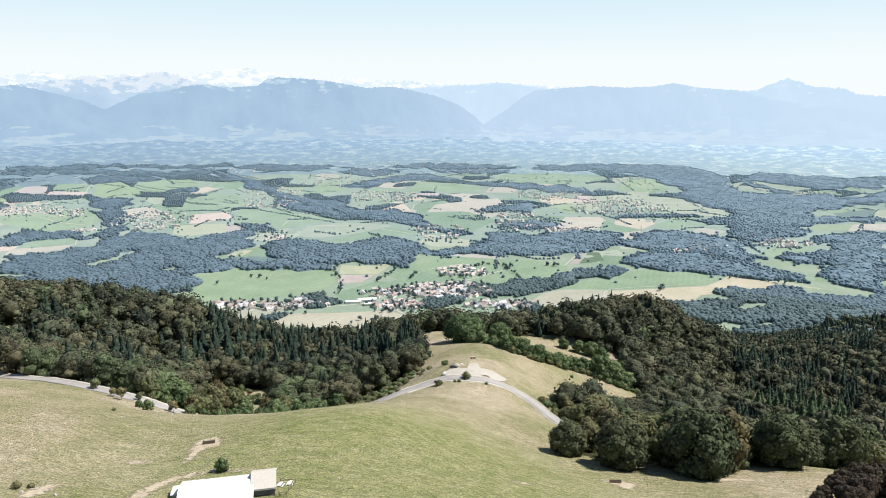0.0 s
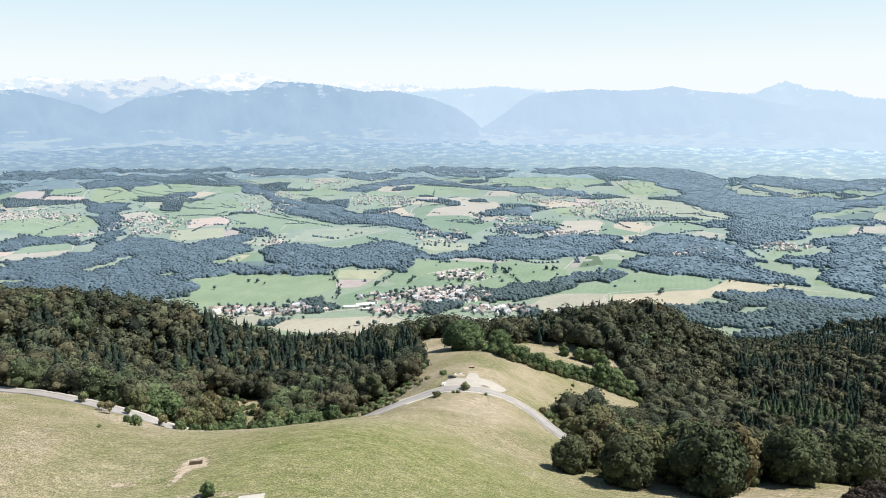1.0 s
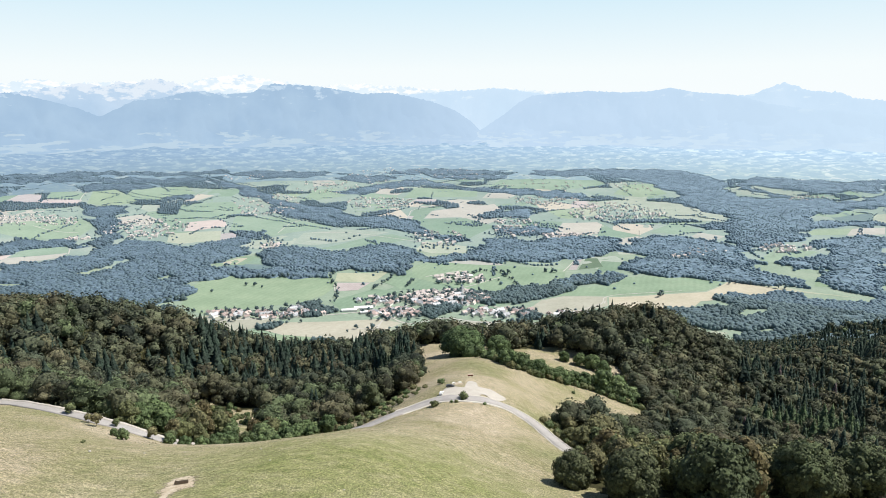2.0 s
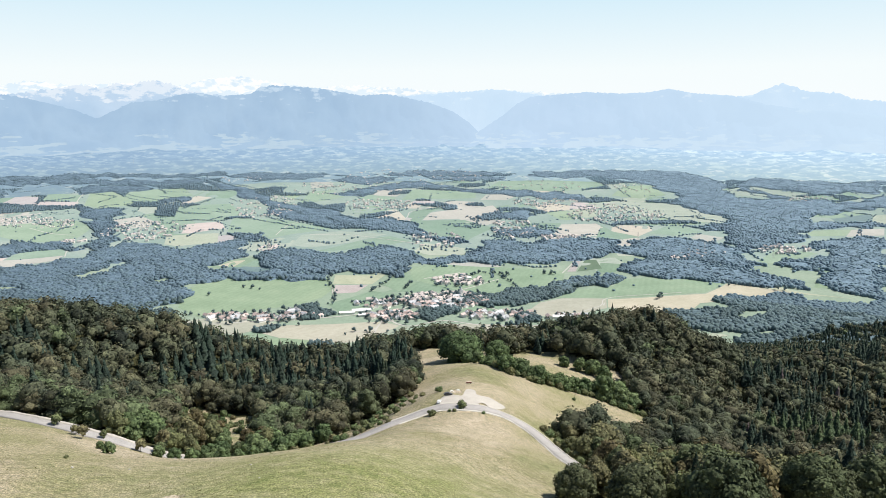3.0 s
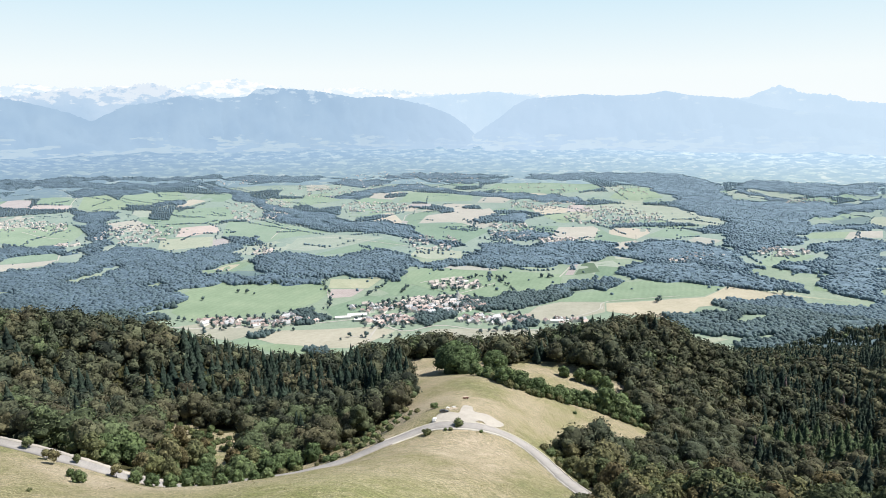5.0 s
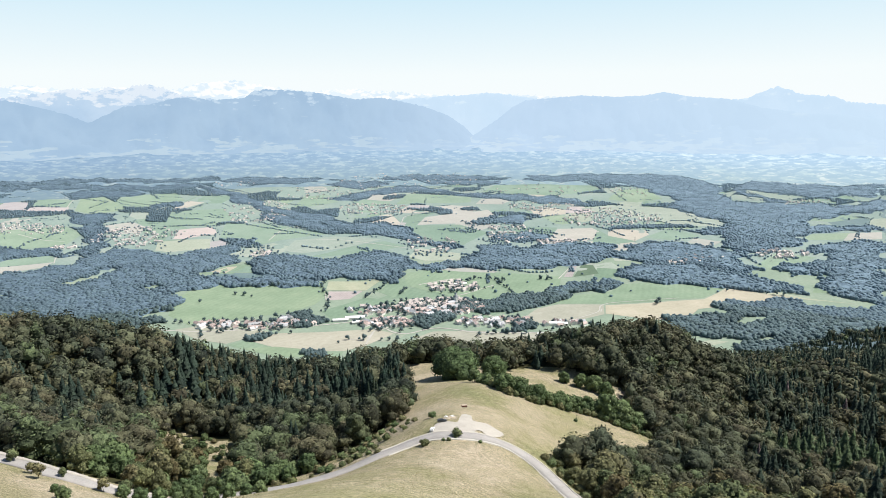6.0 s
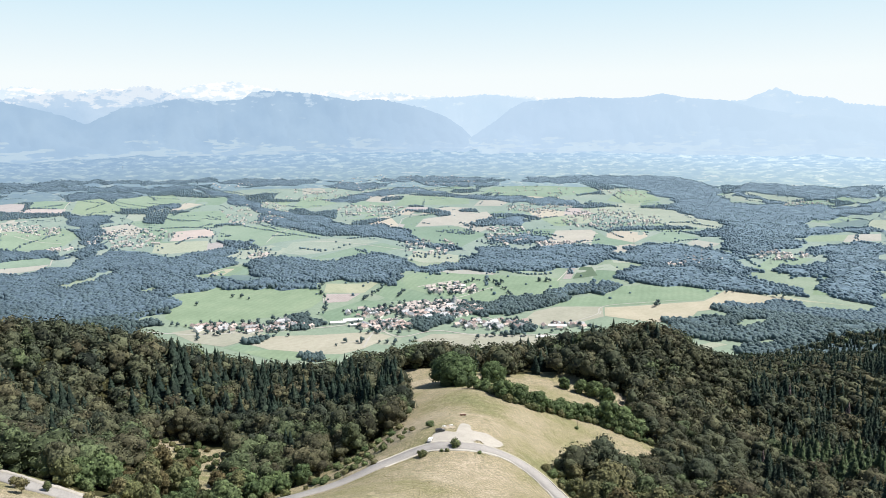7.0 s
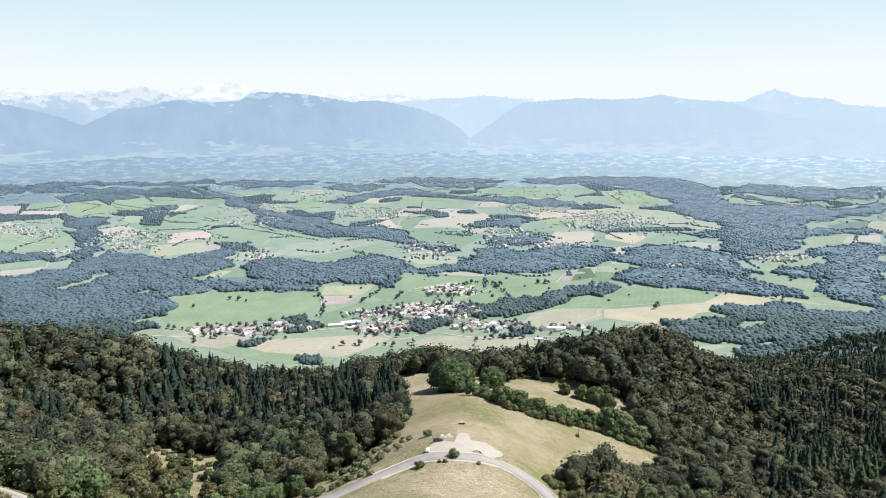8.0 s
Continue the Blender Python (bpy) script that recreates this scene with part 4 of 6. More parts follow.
def wave(x, y, size, shift=0.0):
    """Slow change over the plan, 0 to 1."""
    return 0.5 + 0.25 * np.sin(x / size + shift + 1.7 * np.sin(y / size * 0.7 + shift)) + 0.25 * np.sin(y / size * 1.3 + 2 * shift + 1.1 * np.sin(x / size * 0.6))


GREAT = [(48.8, 243.5, 7.6), (65.5, 229.5, 10.0), (91.8, 222.0, 12.5), (127.5, 235.5, 11.0), (156.0, 246.0, 11.0), (111.0, 241.0, 8.5), (141.5, 245.0, 9.0)]  # great trees at the front of the wood, with their reach


def slope_woods():
    """The woods on both flanks: the nearest trees stand singly, the rest as two masses, leaf and needle."""
    xs, ys = [], []
    for poly, seed, gap in ((LEFT_WOOD, 3, 9.6), (RIGHT_WOOD, 4, 9.6), (SIDE_WOOD, 5, 11.5)):
        x, y = scatter(poly, gap, seed)
        xs.append(x), ys.append(y)
    x, y = np.concatenate(xs), np.concatenate(ys)
    keep = np.ones(len(x), bool)
    for g in GLADES:
        keep &= ~inside(x, y, g)
    keep &= (np.abs(x) < 0.66 * y + 40) & ((y < 1280) | inside(x, y, SIDE_WOOD))
    for bx, by, r in GREAT:
        keep &= np.hypot(x - bx, y - by) > r
    keep &= (y < 735) | (x > 235 + 0.25 * (y - 735)) | (np.random.default_rng(2).random(len(x)) < 0.2)
    road = curve_through(ROAD_LEFT, 3.0)
    keep &= np.array([np.hypot(road[:, 0] - a, road[:, 1] - b).min() > 5.0 for a, b in zip(x, y)])
    x, y = x[keep], y[keep]
    g = np.random.default_rng(12)
    needle = 0.35 * g.random(len(x)) + 0.65 * np.clip(1.5 * wave(x, y, 9, 0.3) - 0.25, 0, 1) < np.clip(0.07 + 0.12 * (x < -60) * (y > 400) + 0.5 * inside(x, y, [(-210, 520), (-20, 470), (-15, 640), (-240, 680)]) + 0.10 * (y > 590) * (x > -20) + 0.36 * (x > 0.43 * y + 8) * (y > 262) + 0.6 * inside(x, y, [(225, 430), (330, 430), (420, 500), (240, 500)]) + 0.5 * (wave(x, y, 45) - 0.5) * (y > 450), 0.02, 0.85)
    tint = np.clip(0.15 + 0.75 * wave(x, y, 38, 1.0) + g.normal(0, 0.22, len(x)) - 0.1, 0, 0.97)
    # side valley's slope shade put into darker leaf tints
    tint = np.where(x > 25, np.where(inside(x, y, SIDE_WOOD), tint * 0.35, tint * 0.74 + 0.12), tint)
    tint = np.where(g.random(len(x)) < 0.05 + 0.25 * (x < -60) * (y < 450), 1.0, tint)
    tall = g.choice([0.6, 0.76, 0.9, 1.0, 1.12, 1.28], len(x)) * g.uniform(0.93, 1.05, len(x)) * np.where(y > 480, 1.12, np.where(y > 330, 1.06, 1.0))
    low = inside(x, y, [(-178, 470), (-140, 474), (-80, 334), (-128, 314)])
    tall = np.where(low, tall * 0.62, tall)
    needle &= ~low
    young = inside(x, y, [(205, 405), (330, 415), (430, 505), (240, 500)])
    tint = np.where(needle, np.where(young, g.uniform(0.8, 0.96, len(x)), np.where((tint > 0.99) & (g.random(len(x)) < 0.12), 1.0, np.minimum(tint, 0.95) * 0.78)), tint)
    reach = np.hypot(x * 0.8, y - 190)
    order = np.argsort(reach)
    single = np.zeros(len(x), bool)
    single[order[:200]] = True
    single |= low
    for i in np.flatnonzero(single):
        edge = x[i] < -40 and y[i] < 372
        kind = LIGHT if (low[i] or edge) and g.random() < 0.6 else SPRUCE if needle[i] else BROWN if 0.5 < tint[i] < 0.85 else BROAD
        plant(kind, x[i], y[i], max(float(tall[i]), 0.5 if low[i] else 0.72) * (0.9 if needle[i] else rng.uniform(0.95, 1.2)), tall=rng.uniform(0.85, 1.1))
    z = land(x, y) - 0.4
    turn = g.uniform(0, 6.28, len(x))
    far = np.hypot(x, y) > 560
    faint = np.hypot(x, y) > 860
    mid_shapes = [crown_shape(100 + i, 12 + i % 3, 15.0 + i % 4, -0.5, 8, 540, 1.02, False, True, 0.36) for i in range(7)]
    far_shapes = [crown_shape(120 + i, 12 + i % 2, 15.0 + i % 3, -0.5, 4, 130, 1.8, False, True) for i in range(5)]
    faint_shapes = [crown_shape(130 + i, 13, 15.0, -0.5, 0, 44, 2.6, False, True) for i in range(3)]
    needle_shapes = [conifer_shape(140 + i, 10, 18.5 + i, 10, 10) for i in range(4)]
    needle_far = [conifer_shape(150 + i, 10, 17.5 + i, 7, 8) for i in range(3)]
    shape = g.integers(0, 60, len(x))

    def rows(mask, n):
        return np.c_[x, y, z, turn, tall * g.uniform(0.9, 1.35, len(x)), tall, tint, shape % n][mask]

    merged("woodland", "dense green and browned beech wood on a steep slope", "woodland", mid_shapes, rows(~single & ~needle & ~far, 7), FOREST_LEAF)
    merged("woodland", "dense mixed wood along the far brow of the slope", "woodland", far_shapes, rows(~single & ~needle & far & ~faint, 5), FOREST_LEAF)
    merged("woodland", "dark mixed wood filling the side valley", "woodland", faint_shapes, rows(~single & ~needle & faint, 3), FOREST_LEAF)
    merged("spruce_woodland", "dark pointed spruces standing among the beeches", "woodland", needle_shapes, rows(~single & needle & ~far, 4), FOREST_NEEDLE)
    merged("spruce_woodland", "dark spruces on the far shaded slope", "woodland", needle_far, rows(~single & needle & far, 3), FOREST_NEEDLE)


slope_woods()
tagged(patch("woodland_floor", SIDE_WOOD, 2.6, FOREST_FLOOR, 60.0), "dark undergrowth of the spruce slope", "undergrowth", "wood floors", "structure")
for glade in GLADES[:2]:
    for hx, hy in zip(*scatter(glade, 11.0, 5)):
        plant(SHRUB, hx, hy, rng.uniform(0.5, 1.5), "scrubby bush in a clearing of the wood")
for (bx, by, r), kind in zip(GREAT, (HUGE[:1], HUGE[:1], HUGE[1:], HUGE[:1], HUGE[1:], HUGE[:1], HUGE[1:])):
    plant(kind, bx, by, r / 10.5, "", rng.uniform(0.9, 1.08))

# the hedge, the great trees and the bushes on the spur
for hx, hy, s in [(30, 497, .75), (38, 486, .55), (47, 478, .7), (50, 470, .85), (57, 466, .7), (62, 468, .95), (70, 466, .8), (76, 470, .75), (83, 474, .9), (90, 478, .7), (96, 482, .8), (103, 484, .75), (110, 486, .9), (117, 488, .7), (124, 486, .85), (131, 484, .9), (138, 482, .8),
                  (44, 490, .6), (68, 478, .85), (88, 488, .7), (108, 494, .8), (126, 494, .9), (46, 470, 1.05), (58, 470, 1.15), (69, 474, 1.0), (119, 487, 1.1), (129, 489, 1.25), (140, 487, 1.1)]:
    plant(LIGHT, hx, hy, s * rng.uniform(1.15, 1.75), "rounded green tree in a hedge across the pasture", rng.uniform(0.8, 1.1))
hedge_line = curve_through([(32, 494), (46, 466), (64, 459), (90, 474), (112, 480), (146, 474)], 3.2)
for hx, hy in hedge_line:
    plant(SHRUB, hx + rng.normal(0, 1.5), hy + rng.normal(0, 1.5), rng.uniform(1.0, 1.9), "low bush filling the hedge across the pasture")
for hx, hy in zip(*scatter([(-62, 342), (-30, 350), (-14, 362), (-6, 385), (-10, 425), (-22, 432), (-36, 424), (-48, 405), (-56, 372)], 6.5, 9)):
    if float(wave(hx, hy, 5.0, 0.9)) + rng.normal(0, 0.15) > 0.40:
        plant(SHRUB, hx, hy, rng.uniform(0.6, 1.45), "low scrubby bush on the grassy bank below the road", rng.uniform(0.6, 1.0))
plant(LONE, 18, 534, 1.38, "", 0.84)
plant(LONE, 48, 551, 0.80, "large round tree standing alone on the pasture", 0.95)
for hx, hy, s in [(54, 560, 1.0), (40, 520, .7), (36, 508, .6)]:
    plant(LIGHT, hx, hy, s, "leafy tree beside the great trees on the pasture")
sapling = tagged(new("dead_sapling"), "leafless grey sapling standing on the pasture", "tree")
part("trunk", trunk_shape(98, 5.2, 0.12, 9, 1.5), BARK, sapling)
sapling.matrix_basis = pose(93.4, 460.4, height(93.4, 460.4))
plant(LIGHT, 105, 562, 1.0, "round single tree on the meadow behind the hedge")
for hx, hy, s in [(117, 557, 1.2), (126, 552, 1.4), (134, 545, 1.3)]:
    plant(LIGHT, hx, hy, s, "round tree on the meadow behind the hedge")
for hx, hy, s in [(1, 382, 1.2), (13, 355.5, 1.45), (9, 351.2, .6), (6.5, 351, .5), (-2.5, 347.8, 1.2), (24, 352, .55), (64, 366, 1.6), (68, 360, 1.5), (70, 372, 1.3), (62, 352, .9), (66, 345, 1.0),
                  (92, 457, .7), (73, 392, 1.3), (76, 386, 1.6), (70, 380, 1.5), (-70, 338, 1.4), (-64, 343, 1.3), (-48, 350, 1.1), (57, 366, 1.3), (60, 362, 1.5), (63, 356, 1.3), (66, 350, 1.4), (68, 341, 1.2), (67, 322, 1.1), (66, 314, 1.4)]:
    plant(SHRUB, hx, hy, s)
for hx, hy, s in [(-39, 452, 1.05), (-31, 458, 1.0), (-35, 466, 1.15), (-27, 470, .95), (-41, 474, 1.1), (-33, 480, 1.2), (-25, 486, 1.05), (-39, 490, 1.15), (-29, 496, 1.2), (-45, 462, 1.0), (-23, 506, 1.0), (-35, 508, 1.2), (-47, 500, 1.1), (-29, 518, 1.15), (-43, 520, 1.2), (-35, 530, 1.1), (-53, 486, 1.0), (-53, 512, 1.1), (-27, 540, 1.0), (-41, 545, 1.1)]:
    plant(SPRUCE, hx, hy, s, "tall dark spruce at the spur's wooded edge")
for hx, hy, s in [(-113, 298, .55), (-106, 299, .6), (-100, 302, .5), (-94, 303.5, .65), (-88, 306, .55), (-82, 309, .6), (-76, 313, .5), (-71, 315, .55), (-120, 299, .5)]:
    plant(LIGHT, hx, hy, s * 1.2, "small leafy tree on the bank above the road")
for hx, hy, s in [(-173, 317, 1.0), (-157, 303, .75), (-150, 296, 1.0), (-146, 305, .7), (-128, 300, 1.0), (-122, 306, 1.1), (-180, 326, .6)]:
    plant(SMALL, hx, hy, s)
for hx, hy, s in [(-126, 242, .45), (-108, 156, .7), (-105, 157, .5)]:
    plant(SHRUB, hx, hy, s)
for hx, hy, s in [(-125.3, 268.6, 0.55), (-133.5, 277.8, 0.35)]:
    plant(LIGHT, hx, hy, s, "small leafy tree on the bank beside the road")
plant(LIGHT, -61.0, 171.3, 0.42, "scraggly green bush behind the barn")
for hx, hy, s in [(133, 196, .75), (139, 202, .9), (146, 197, .85), (152, 205, .8), (158, 198, .9), (129, 190, .5), (128, 201, .55), (133, 205, .65), (141, 209, .8), (150, 212, .75), (122, 196, .3), (119, 192, .4), (124, 189, .55), (115, 188, .35)]:
    plant(RUSSET, hx, hy, s * 1.05)
for t in (t for t in LONE + RUSSET + BROAD + BROWN + HUGE + LIGHT + SPRUCE + SHRUB + SMALL if not TEMPLATES[id(t)]):
    for o in (*t.children, t):
        bpy.data.objects.remove(o)

# ---- the valley: fields, woods, hedges, villages, lanes ----
BARNS = [(-189, 1636, 8, 1.0), (-172, 1603, 8, 0.9), (-222, 1619, 8, 0.8), (77, 1951, 12, 0.8), (131, 1604, 5, 0.8), (290, 1568, -8, 0.9), (245, 1500, -8, 0.6)]
wood_rows, hedge_rows, copse_rows, hamlets, OUTLINES = [], [], [], [], []
field_count, lane_count = 0, 0


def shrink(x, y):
    """Scale that falls with distance: far trees and houses sized to fit the camera's view, as the far plain has less
    depth.
    """
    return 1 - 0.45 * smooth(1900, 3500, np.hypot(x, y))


def field(kind, outline):
    global field_count
    field_count += 1
    OUTLINES.append(outline)
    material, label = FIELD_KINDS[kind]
    # farther fields take the hazed copy of their material
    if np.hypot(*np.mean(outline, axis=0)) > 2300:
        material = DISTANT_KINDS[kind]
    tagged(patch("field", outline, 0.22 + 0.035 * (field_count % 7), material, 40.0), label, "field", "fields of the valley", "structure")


def fray(x, y):
    """Bends a clean outline into a wood's uneven edge."""
    return x + 18 * np.sin(y / 37 + x / 90) + 11 * np.sin(y / 13 + x / 29 + 1), y + 22 * np.sin(x / 41 + 1) * np.sin(x / 83) + 12 * np.sin(x / 15 + y / 31)


CLEARINGS = [[(-1066, 1974), (-1050, 2013), (-1010, 2085), (-985, 2060), (-1020, 1985), (-1046, 1950)], [(-1045, 2105), (-998, 2150), (-964, 2125), (-1010, 2080)], [(-838, 1930), (-802, 1968), (-760, 1936), (-788, 1911)],
             [(-1260, 1856), (-1191, 1872), (-1131, 1835), (-1142, 1784), (-1220, 1780)], [(680, 1535), (732, 1590), (790, 1604), (779, 1566), (713, 1530)]]


def wood(name, outline, spacing):
    OUTLINES.append(outline)
    near = np.hypot(*np.mean(outline, axis=0)) < 2100
    x, y = fray(*scatter(outline, spacing * (0.66 if near else 0.80), len(wood_rows) + 50))
    clear = ~inside(x, y, SIDE_WOOD)
    holes = [c for c in CLEARINGS if inside(*np.mean(c, axis=0), outline)]
    for c in holes:
        clear &= ~inside(x, y, c)
    x, y = x[clear], y[clear]
    edge = np.array(outline + outline[:1], float)
    s = np.r_[0, np.cumsum(np.hypot(*np.diff(edge, axis=0).T))]
    at = np.arange(0, s[-1], 9.0)
    rim = np.c_[fray(np.interp(at, s, edge[:, 0]), np.interp(at, s, edge[:, 1]))]
    # added sheet near crown height, keeps gaps between crowns from going dark
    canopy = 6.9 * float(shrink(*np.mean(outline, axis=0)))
    tagged(patch("woodland_floor", list(map(tuple, rim)), canopy, VALLEY_FLOOR if near else DISTANT_FLOOR, 22.0 if holes else 45.0, skirt=5.0, holes=holes), "raised canopy sheet filling the gaps of a valley wood", "undergrowth", "wood floors", "structure")
    (copse_rows if name == "copse" else wood_rows).append(np.c_[x, y])


def hedge(points, n):
    p = np.array(points, float)
    if len(p) > 1:
        s = np.r_[0, np.cumsum(np.hypot(*np.diff(p, axis=0).T))]
        at = np.linspace(0, s[-1], n) + rng.normal(0, s[-1] / n * 0.25, n)
        q = np.c_[np.interp(at, s, p[:, 0]), np.interp(at, s, p[:, 1])] + rng.normal(0, 2.5, (n, 2))
        hedge_rows.append(q)


def hamlet(x, y, rx, ry, n):
    n = int(n * (2.0 if y < 2100 else 2.9))
    a, r = rng.uniform(0, 6.28, n), np.sqrt(rng.uniform(0, 1, n))
    hamlets.append(np.c_[x + rx * r * np.cos(a), y + ry * r * np.sin(a)])


def lane(points, width):
    global lane_count
    width *= 0.75
    lane_count += 1
    ob = ribbon("road", points, [(-width / 2, 0), (width / 2, 0)], 0.62 + 0.015 * lane_count, VALLEY_LANE, 12.0)
    tagged(ob, "pale country lane between the fields", "road", "valley lanes", "structure")


# fields of the valley
field("pasture", [(-648, 1663), (-684, 1835), (-679, 1973), (-545, 2011), (-429, 2008), (-330, 1981), (-286, 1873), (-308, 1757), (-355, 1688), (-485, 1636), (-576, 1592)])
field("ploughed", [(-283, 1801), (-292, 1895), (-198, 1900), (-225, 1820)])
field("hay", [(-300, 1907), (-306, 1993), (-156, 1993), (-189, 1906)])
field("stubble", [(-412, 1489), (-354, 1531), (-255, 1536), (-137, 1557), (-90, 1524), (-145, 1445), (-188, 1413), (-305, 1417)])
field("pasture", [(-444, 1455), (-411, 1486), (-305, 1414), (-188, 1410), (-194, 1370), (-333, 1386)])
field("stubble", [(-593, 1557), (-545, 1586), (-402, 1557), (-360, 1534), (-416, 1496), (-448, 1464), (-519, 1490)])
field("stubble", [(-41, 1491), (-2, 1534), (100, 1532), (279, 1504), (241, 1463), (170, 1431), (46, 1437)])
field("hay", [(-138, 1503), (-127, 1549), (-91, 1543), (-62, 1518), (-86, 1464), (-129, 1473)])
field("stubble", [(201, 1595), (257, 1697), (318, 1730), (433, 1724), (414, 1636), (307, 1572)])
field("pasture", [(307, 1736), (334, 1805), (487, 1862), (540, 1928), (620, 1931), (804, 1876), (709, 1775), (440, 1731)])
field("stubble", [(418, 1641), (437, 1719), (705, 1762), (810, 1871), (961, 1762), (949, 1723), (802, 1709), (655, 1669), (598, 1588), (516, 1589)])
field("hay", [(825, 1870), (910, 1846), (971, 1766), (1080, 1706), (971, 1751)])
field("pasture", [(-81, 1943), (-86, 2064), (11, 2125), (82, 2101), (382, 2029), (347, 1880), (261, 1834), (172, 1724)])
field("pasture", [(-147, 1821), (-72, 1919), (107, 1904), (88, 1842), (-37, 1813)])
field("maize", [(96, 1842), (142, 1892), (204, 1863), (174, 1800)])
field("ploughed", [(387, 2022), (435, 2154), (461, 2171), (413, 2023)])
field("maize", [(417, 2023), (470, 2162), (505, 2155), (499, 2050)])
field("pasture", [(-281, 1697), (-183, 1834), (-105, 1799), (-170, 1700), (-243, 1629)])
field("pasture", [(35, 1788), (103, 1817), (127, 1734), (179, 1680), (105, 1613), (39, 1638)])
field("pasture", [(-175, 1916), (-93, 2023), (-64, 1902), (-107, 1827)])
field("ploughed", [(-1824, 2866), (-1837, 3003), (-1740, 2999), (-1667, 2849)])
field("ploughed", [(-1667, 2849), (-1693, 2923), (-1544, 2953), (-1524, 2883)])
field("pasture", [(-1495, 2898), (-1575, 3115), (-1488, 3151), (-1290, 2927), (-1387, 2845)])
field("pasture", [(-1931, 2963), (-1889, 3060), (-1837, 3003), (-1824, 2866), (-1813, 2773)])
field("pasture", [(-1694, 2934), (-1728, 3064), (-1594, 3074), (-1549, 2962)])
field("stubble", [(-1352, 2030), (-1368, 2117), (-1213, 2198), (-1210, 2144), (-1282, 2085)])
field("pasture", [(-1359, 2126), (-1369, 2238), (-1258, 2276), (-1211, 2205)])
field("ploughed", [(-946, 2504), (-970, 2636), (-856, 2694), (-808, 2580), (-913, 2503)])
field("hay", [(-957, 2367), (-989, 2478), (-810, 2509), (-777, 2388), (-897, 2339)])
field("pasture", [(-1379, 2962), (-1428, 3225), (-1202, 3263), (-1108, 3107), (-1199, 2974)])
field("stubble", [(-1113, 2943), (-1091, 3096), (-1012, 3073), (-1068, 2953)])
field("pasture", [(-1053, 2711), (-1101, 2908), (-905, 2984), (-818, 2844), (-869, 2701)])
field("pasture", [(-782, 2521), (-831, 2764), (-654, 2752), (-402, 2599), (-551, 2481), (-637, 2407)])
field("hay", [(-512, 2343), (-500, 2486), (-370, 2562), (-188, 2516), (-293, 2415), (-439, 2319)])
field("pasture", [(-427, 2255), (-293, 2415), (-176, 2492), (-100, 2431), (-168, 2373)])
field("stubble", [(-64, 2747), (-33, 2853), (238, 2973), (259, 2870), (118, 2756)])
field("pasture", [(-145, 2695), (-106, 2890), (40, 2964), (-38, 2853), (-69, 2739), (106, 2738), (212, 2624), (94, 2417), (-8, 2520)])
field("ploughed", [(-154, 2693), (-131, 2792), (-107, 2783), (-121, 2679)])
field("stubble", [(401, 2427), (479, 2641), (613, 2646), (650, 2510), (448, 2402)])
field("pasture", [(294, 2567), (329, 2683), (482, 2660), (421, 2489)])
field("pasture", [(630, 2625), (646, 2511), (722, 2407), (636, 2386), (560, 2405)])
field("ploughed", [(-124, 3030), (-108, 3099), (-5, 3075), (-23, 3013)])
field("stubble", [(190, 3086), (222, 3174), (370, 3156), (308, 3061)])
field("pasture", [(237, 3319), (341, 3550), (743, 3507), (814, 3318), (573, 3195)])
field("pasture", [(797, 3132), (894, 3308), (1032, 3310), (1034, 3101), (907, 3058)])
field("hay", [(636, 2979), (799, 3035), (1019, 2938), (1139, 2688), (1077, 2587), (930, 2668), (749, 2837)])
field("pasture", [(756, 2453), (880, 2582), (933, 2546), (969, 2472), (844, 2407)])
field("stubble", [(882, 2372), (937, 2442), (1005, 2379), (935, 2302)])
field("pasture", [(1370, 2657), (1578, 2712), (1657, 2618), (1507, 2583)])
field("pasture", [(1286, 2381), (1354, 2453), (1496, 2434), (1425, 2362)])
field("stubble", [(1417, 2348), (1483, 2428), (1599, 2425), (1541, 2333)])
field("pasture", [(980, 2075), (1118, 2218), (1214, 2152), (1133, 2098), (1021, 2049)])
field("stubble", [(1257, 2163), (1309, 2191), (1341, 2136), (1255, 2094)])
field("pasture", [(1095, 1990), (1191, 2043), (1214, 2007), (1137, 1945)])
field("pasture", [(1016, 1808), (1072, 1890), (1093, 1849), (1057, 1798)])
field("hay", [(1235, 3055), (1452, 3206), (1527, 3032), (1615, 2960), (1454, 2930)])
field("pasture", [(1247, 2898), (1395, 2907), (1374, 2809)])
field("stubble", [(-1347, 3497), (-1313, 3581), (-1251, 3547), (-1282, 3493)])
field("pasture", [(-617, 3034), (-606, 3255), (-503, 3293), (-432, 3168)])
field("hay", [(-846, 2949), (-748, 3168), (-627, 3089), (-697, 2941)])
field("pasture", [(-167, 3132), (-121, 3320), (179, 3264), (171, 3122)])
field("hay", [(-229, 2008), (-166, 2078), (-79, 2124), (-95, 2064), (-160, 1993)])
field("pasture", [(-706, 2081), (-637, 2183), (-581, 2181), (-610, 2086)])
field("stubble", [(-685, 2101), (-647, 2156), (-616, 2163), (-636, 2086)])
field("pasture", [(473, 2012), (511, 2119), (579, 2088), (520, 1993)])
field("hay", [(-85, 2292), (-49, 2414), (91, 2339), (88, 2261), (-27, 2247)])
field("pasture", [(-1591, 2413), (-1623, 2533), (-1409, 2654), (-1298, 2561), (-1288, 2412), (-1426, 2336)])
field("hay", [(545, 1419), (599, 1449), (630, 1433), (568, 1401)])
field("pasture", [(-400, 1433), (-338, 1444), (-256, 1422), (-250, 1383), (-324, 1385)])
field("ploughed", [(554, 2896), (687, 2900), (744, 2988), (589, 3016)])
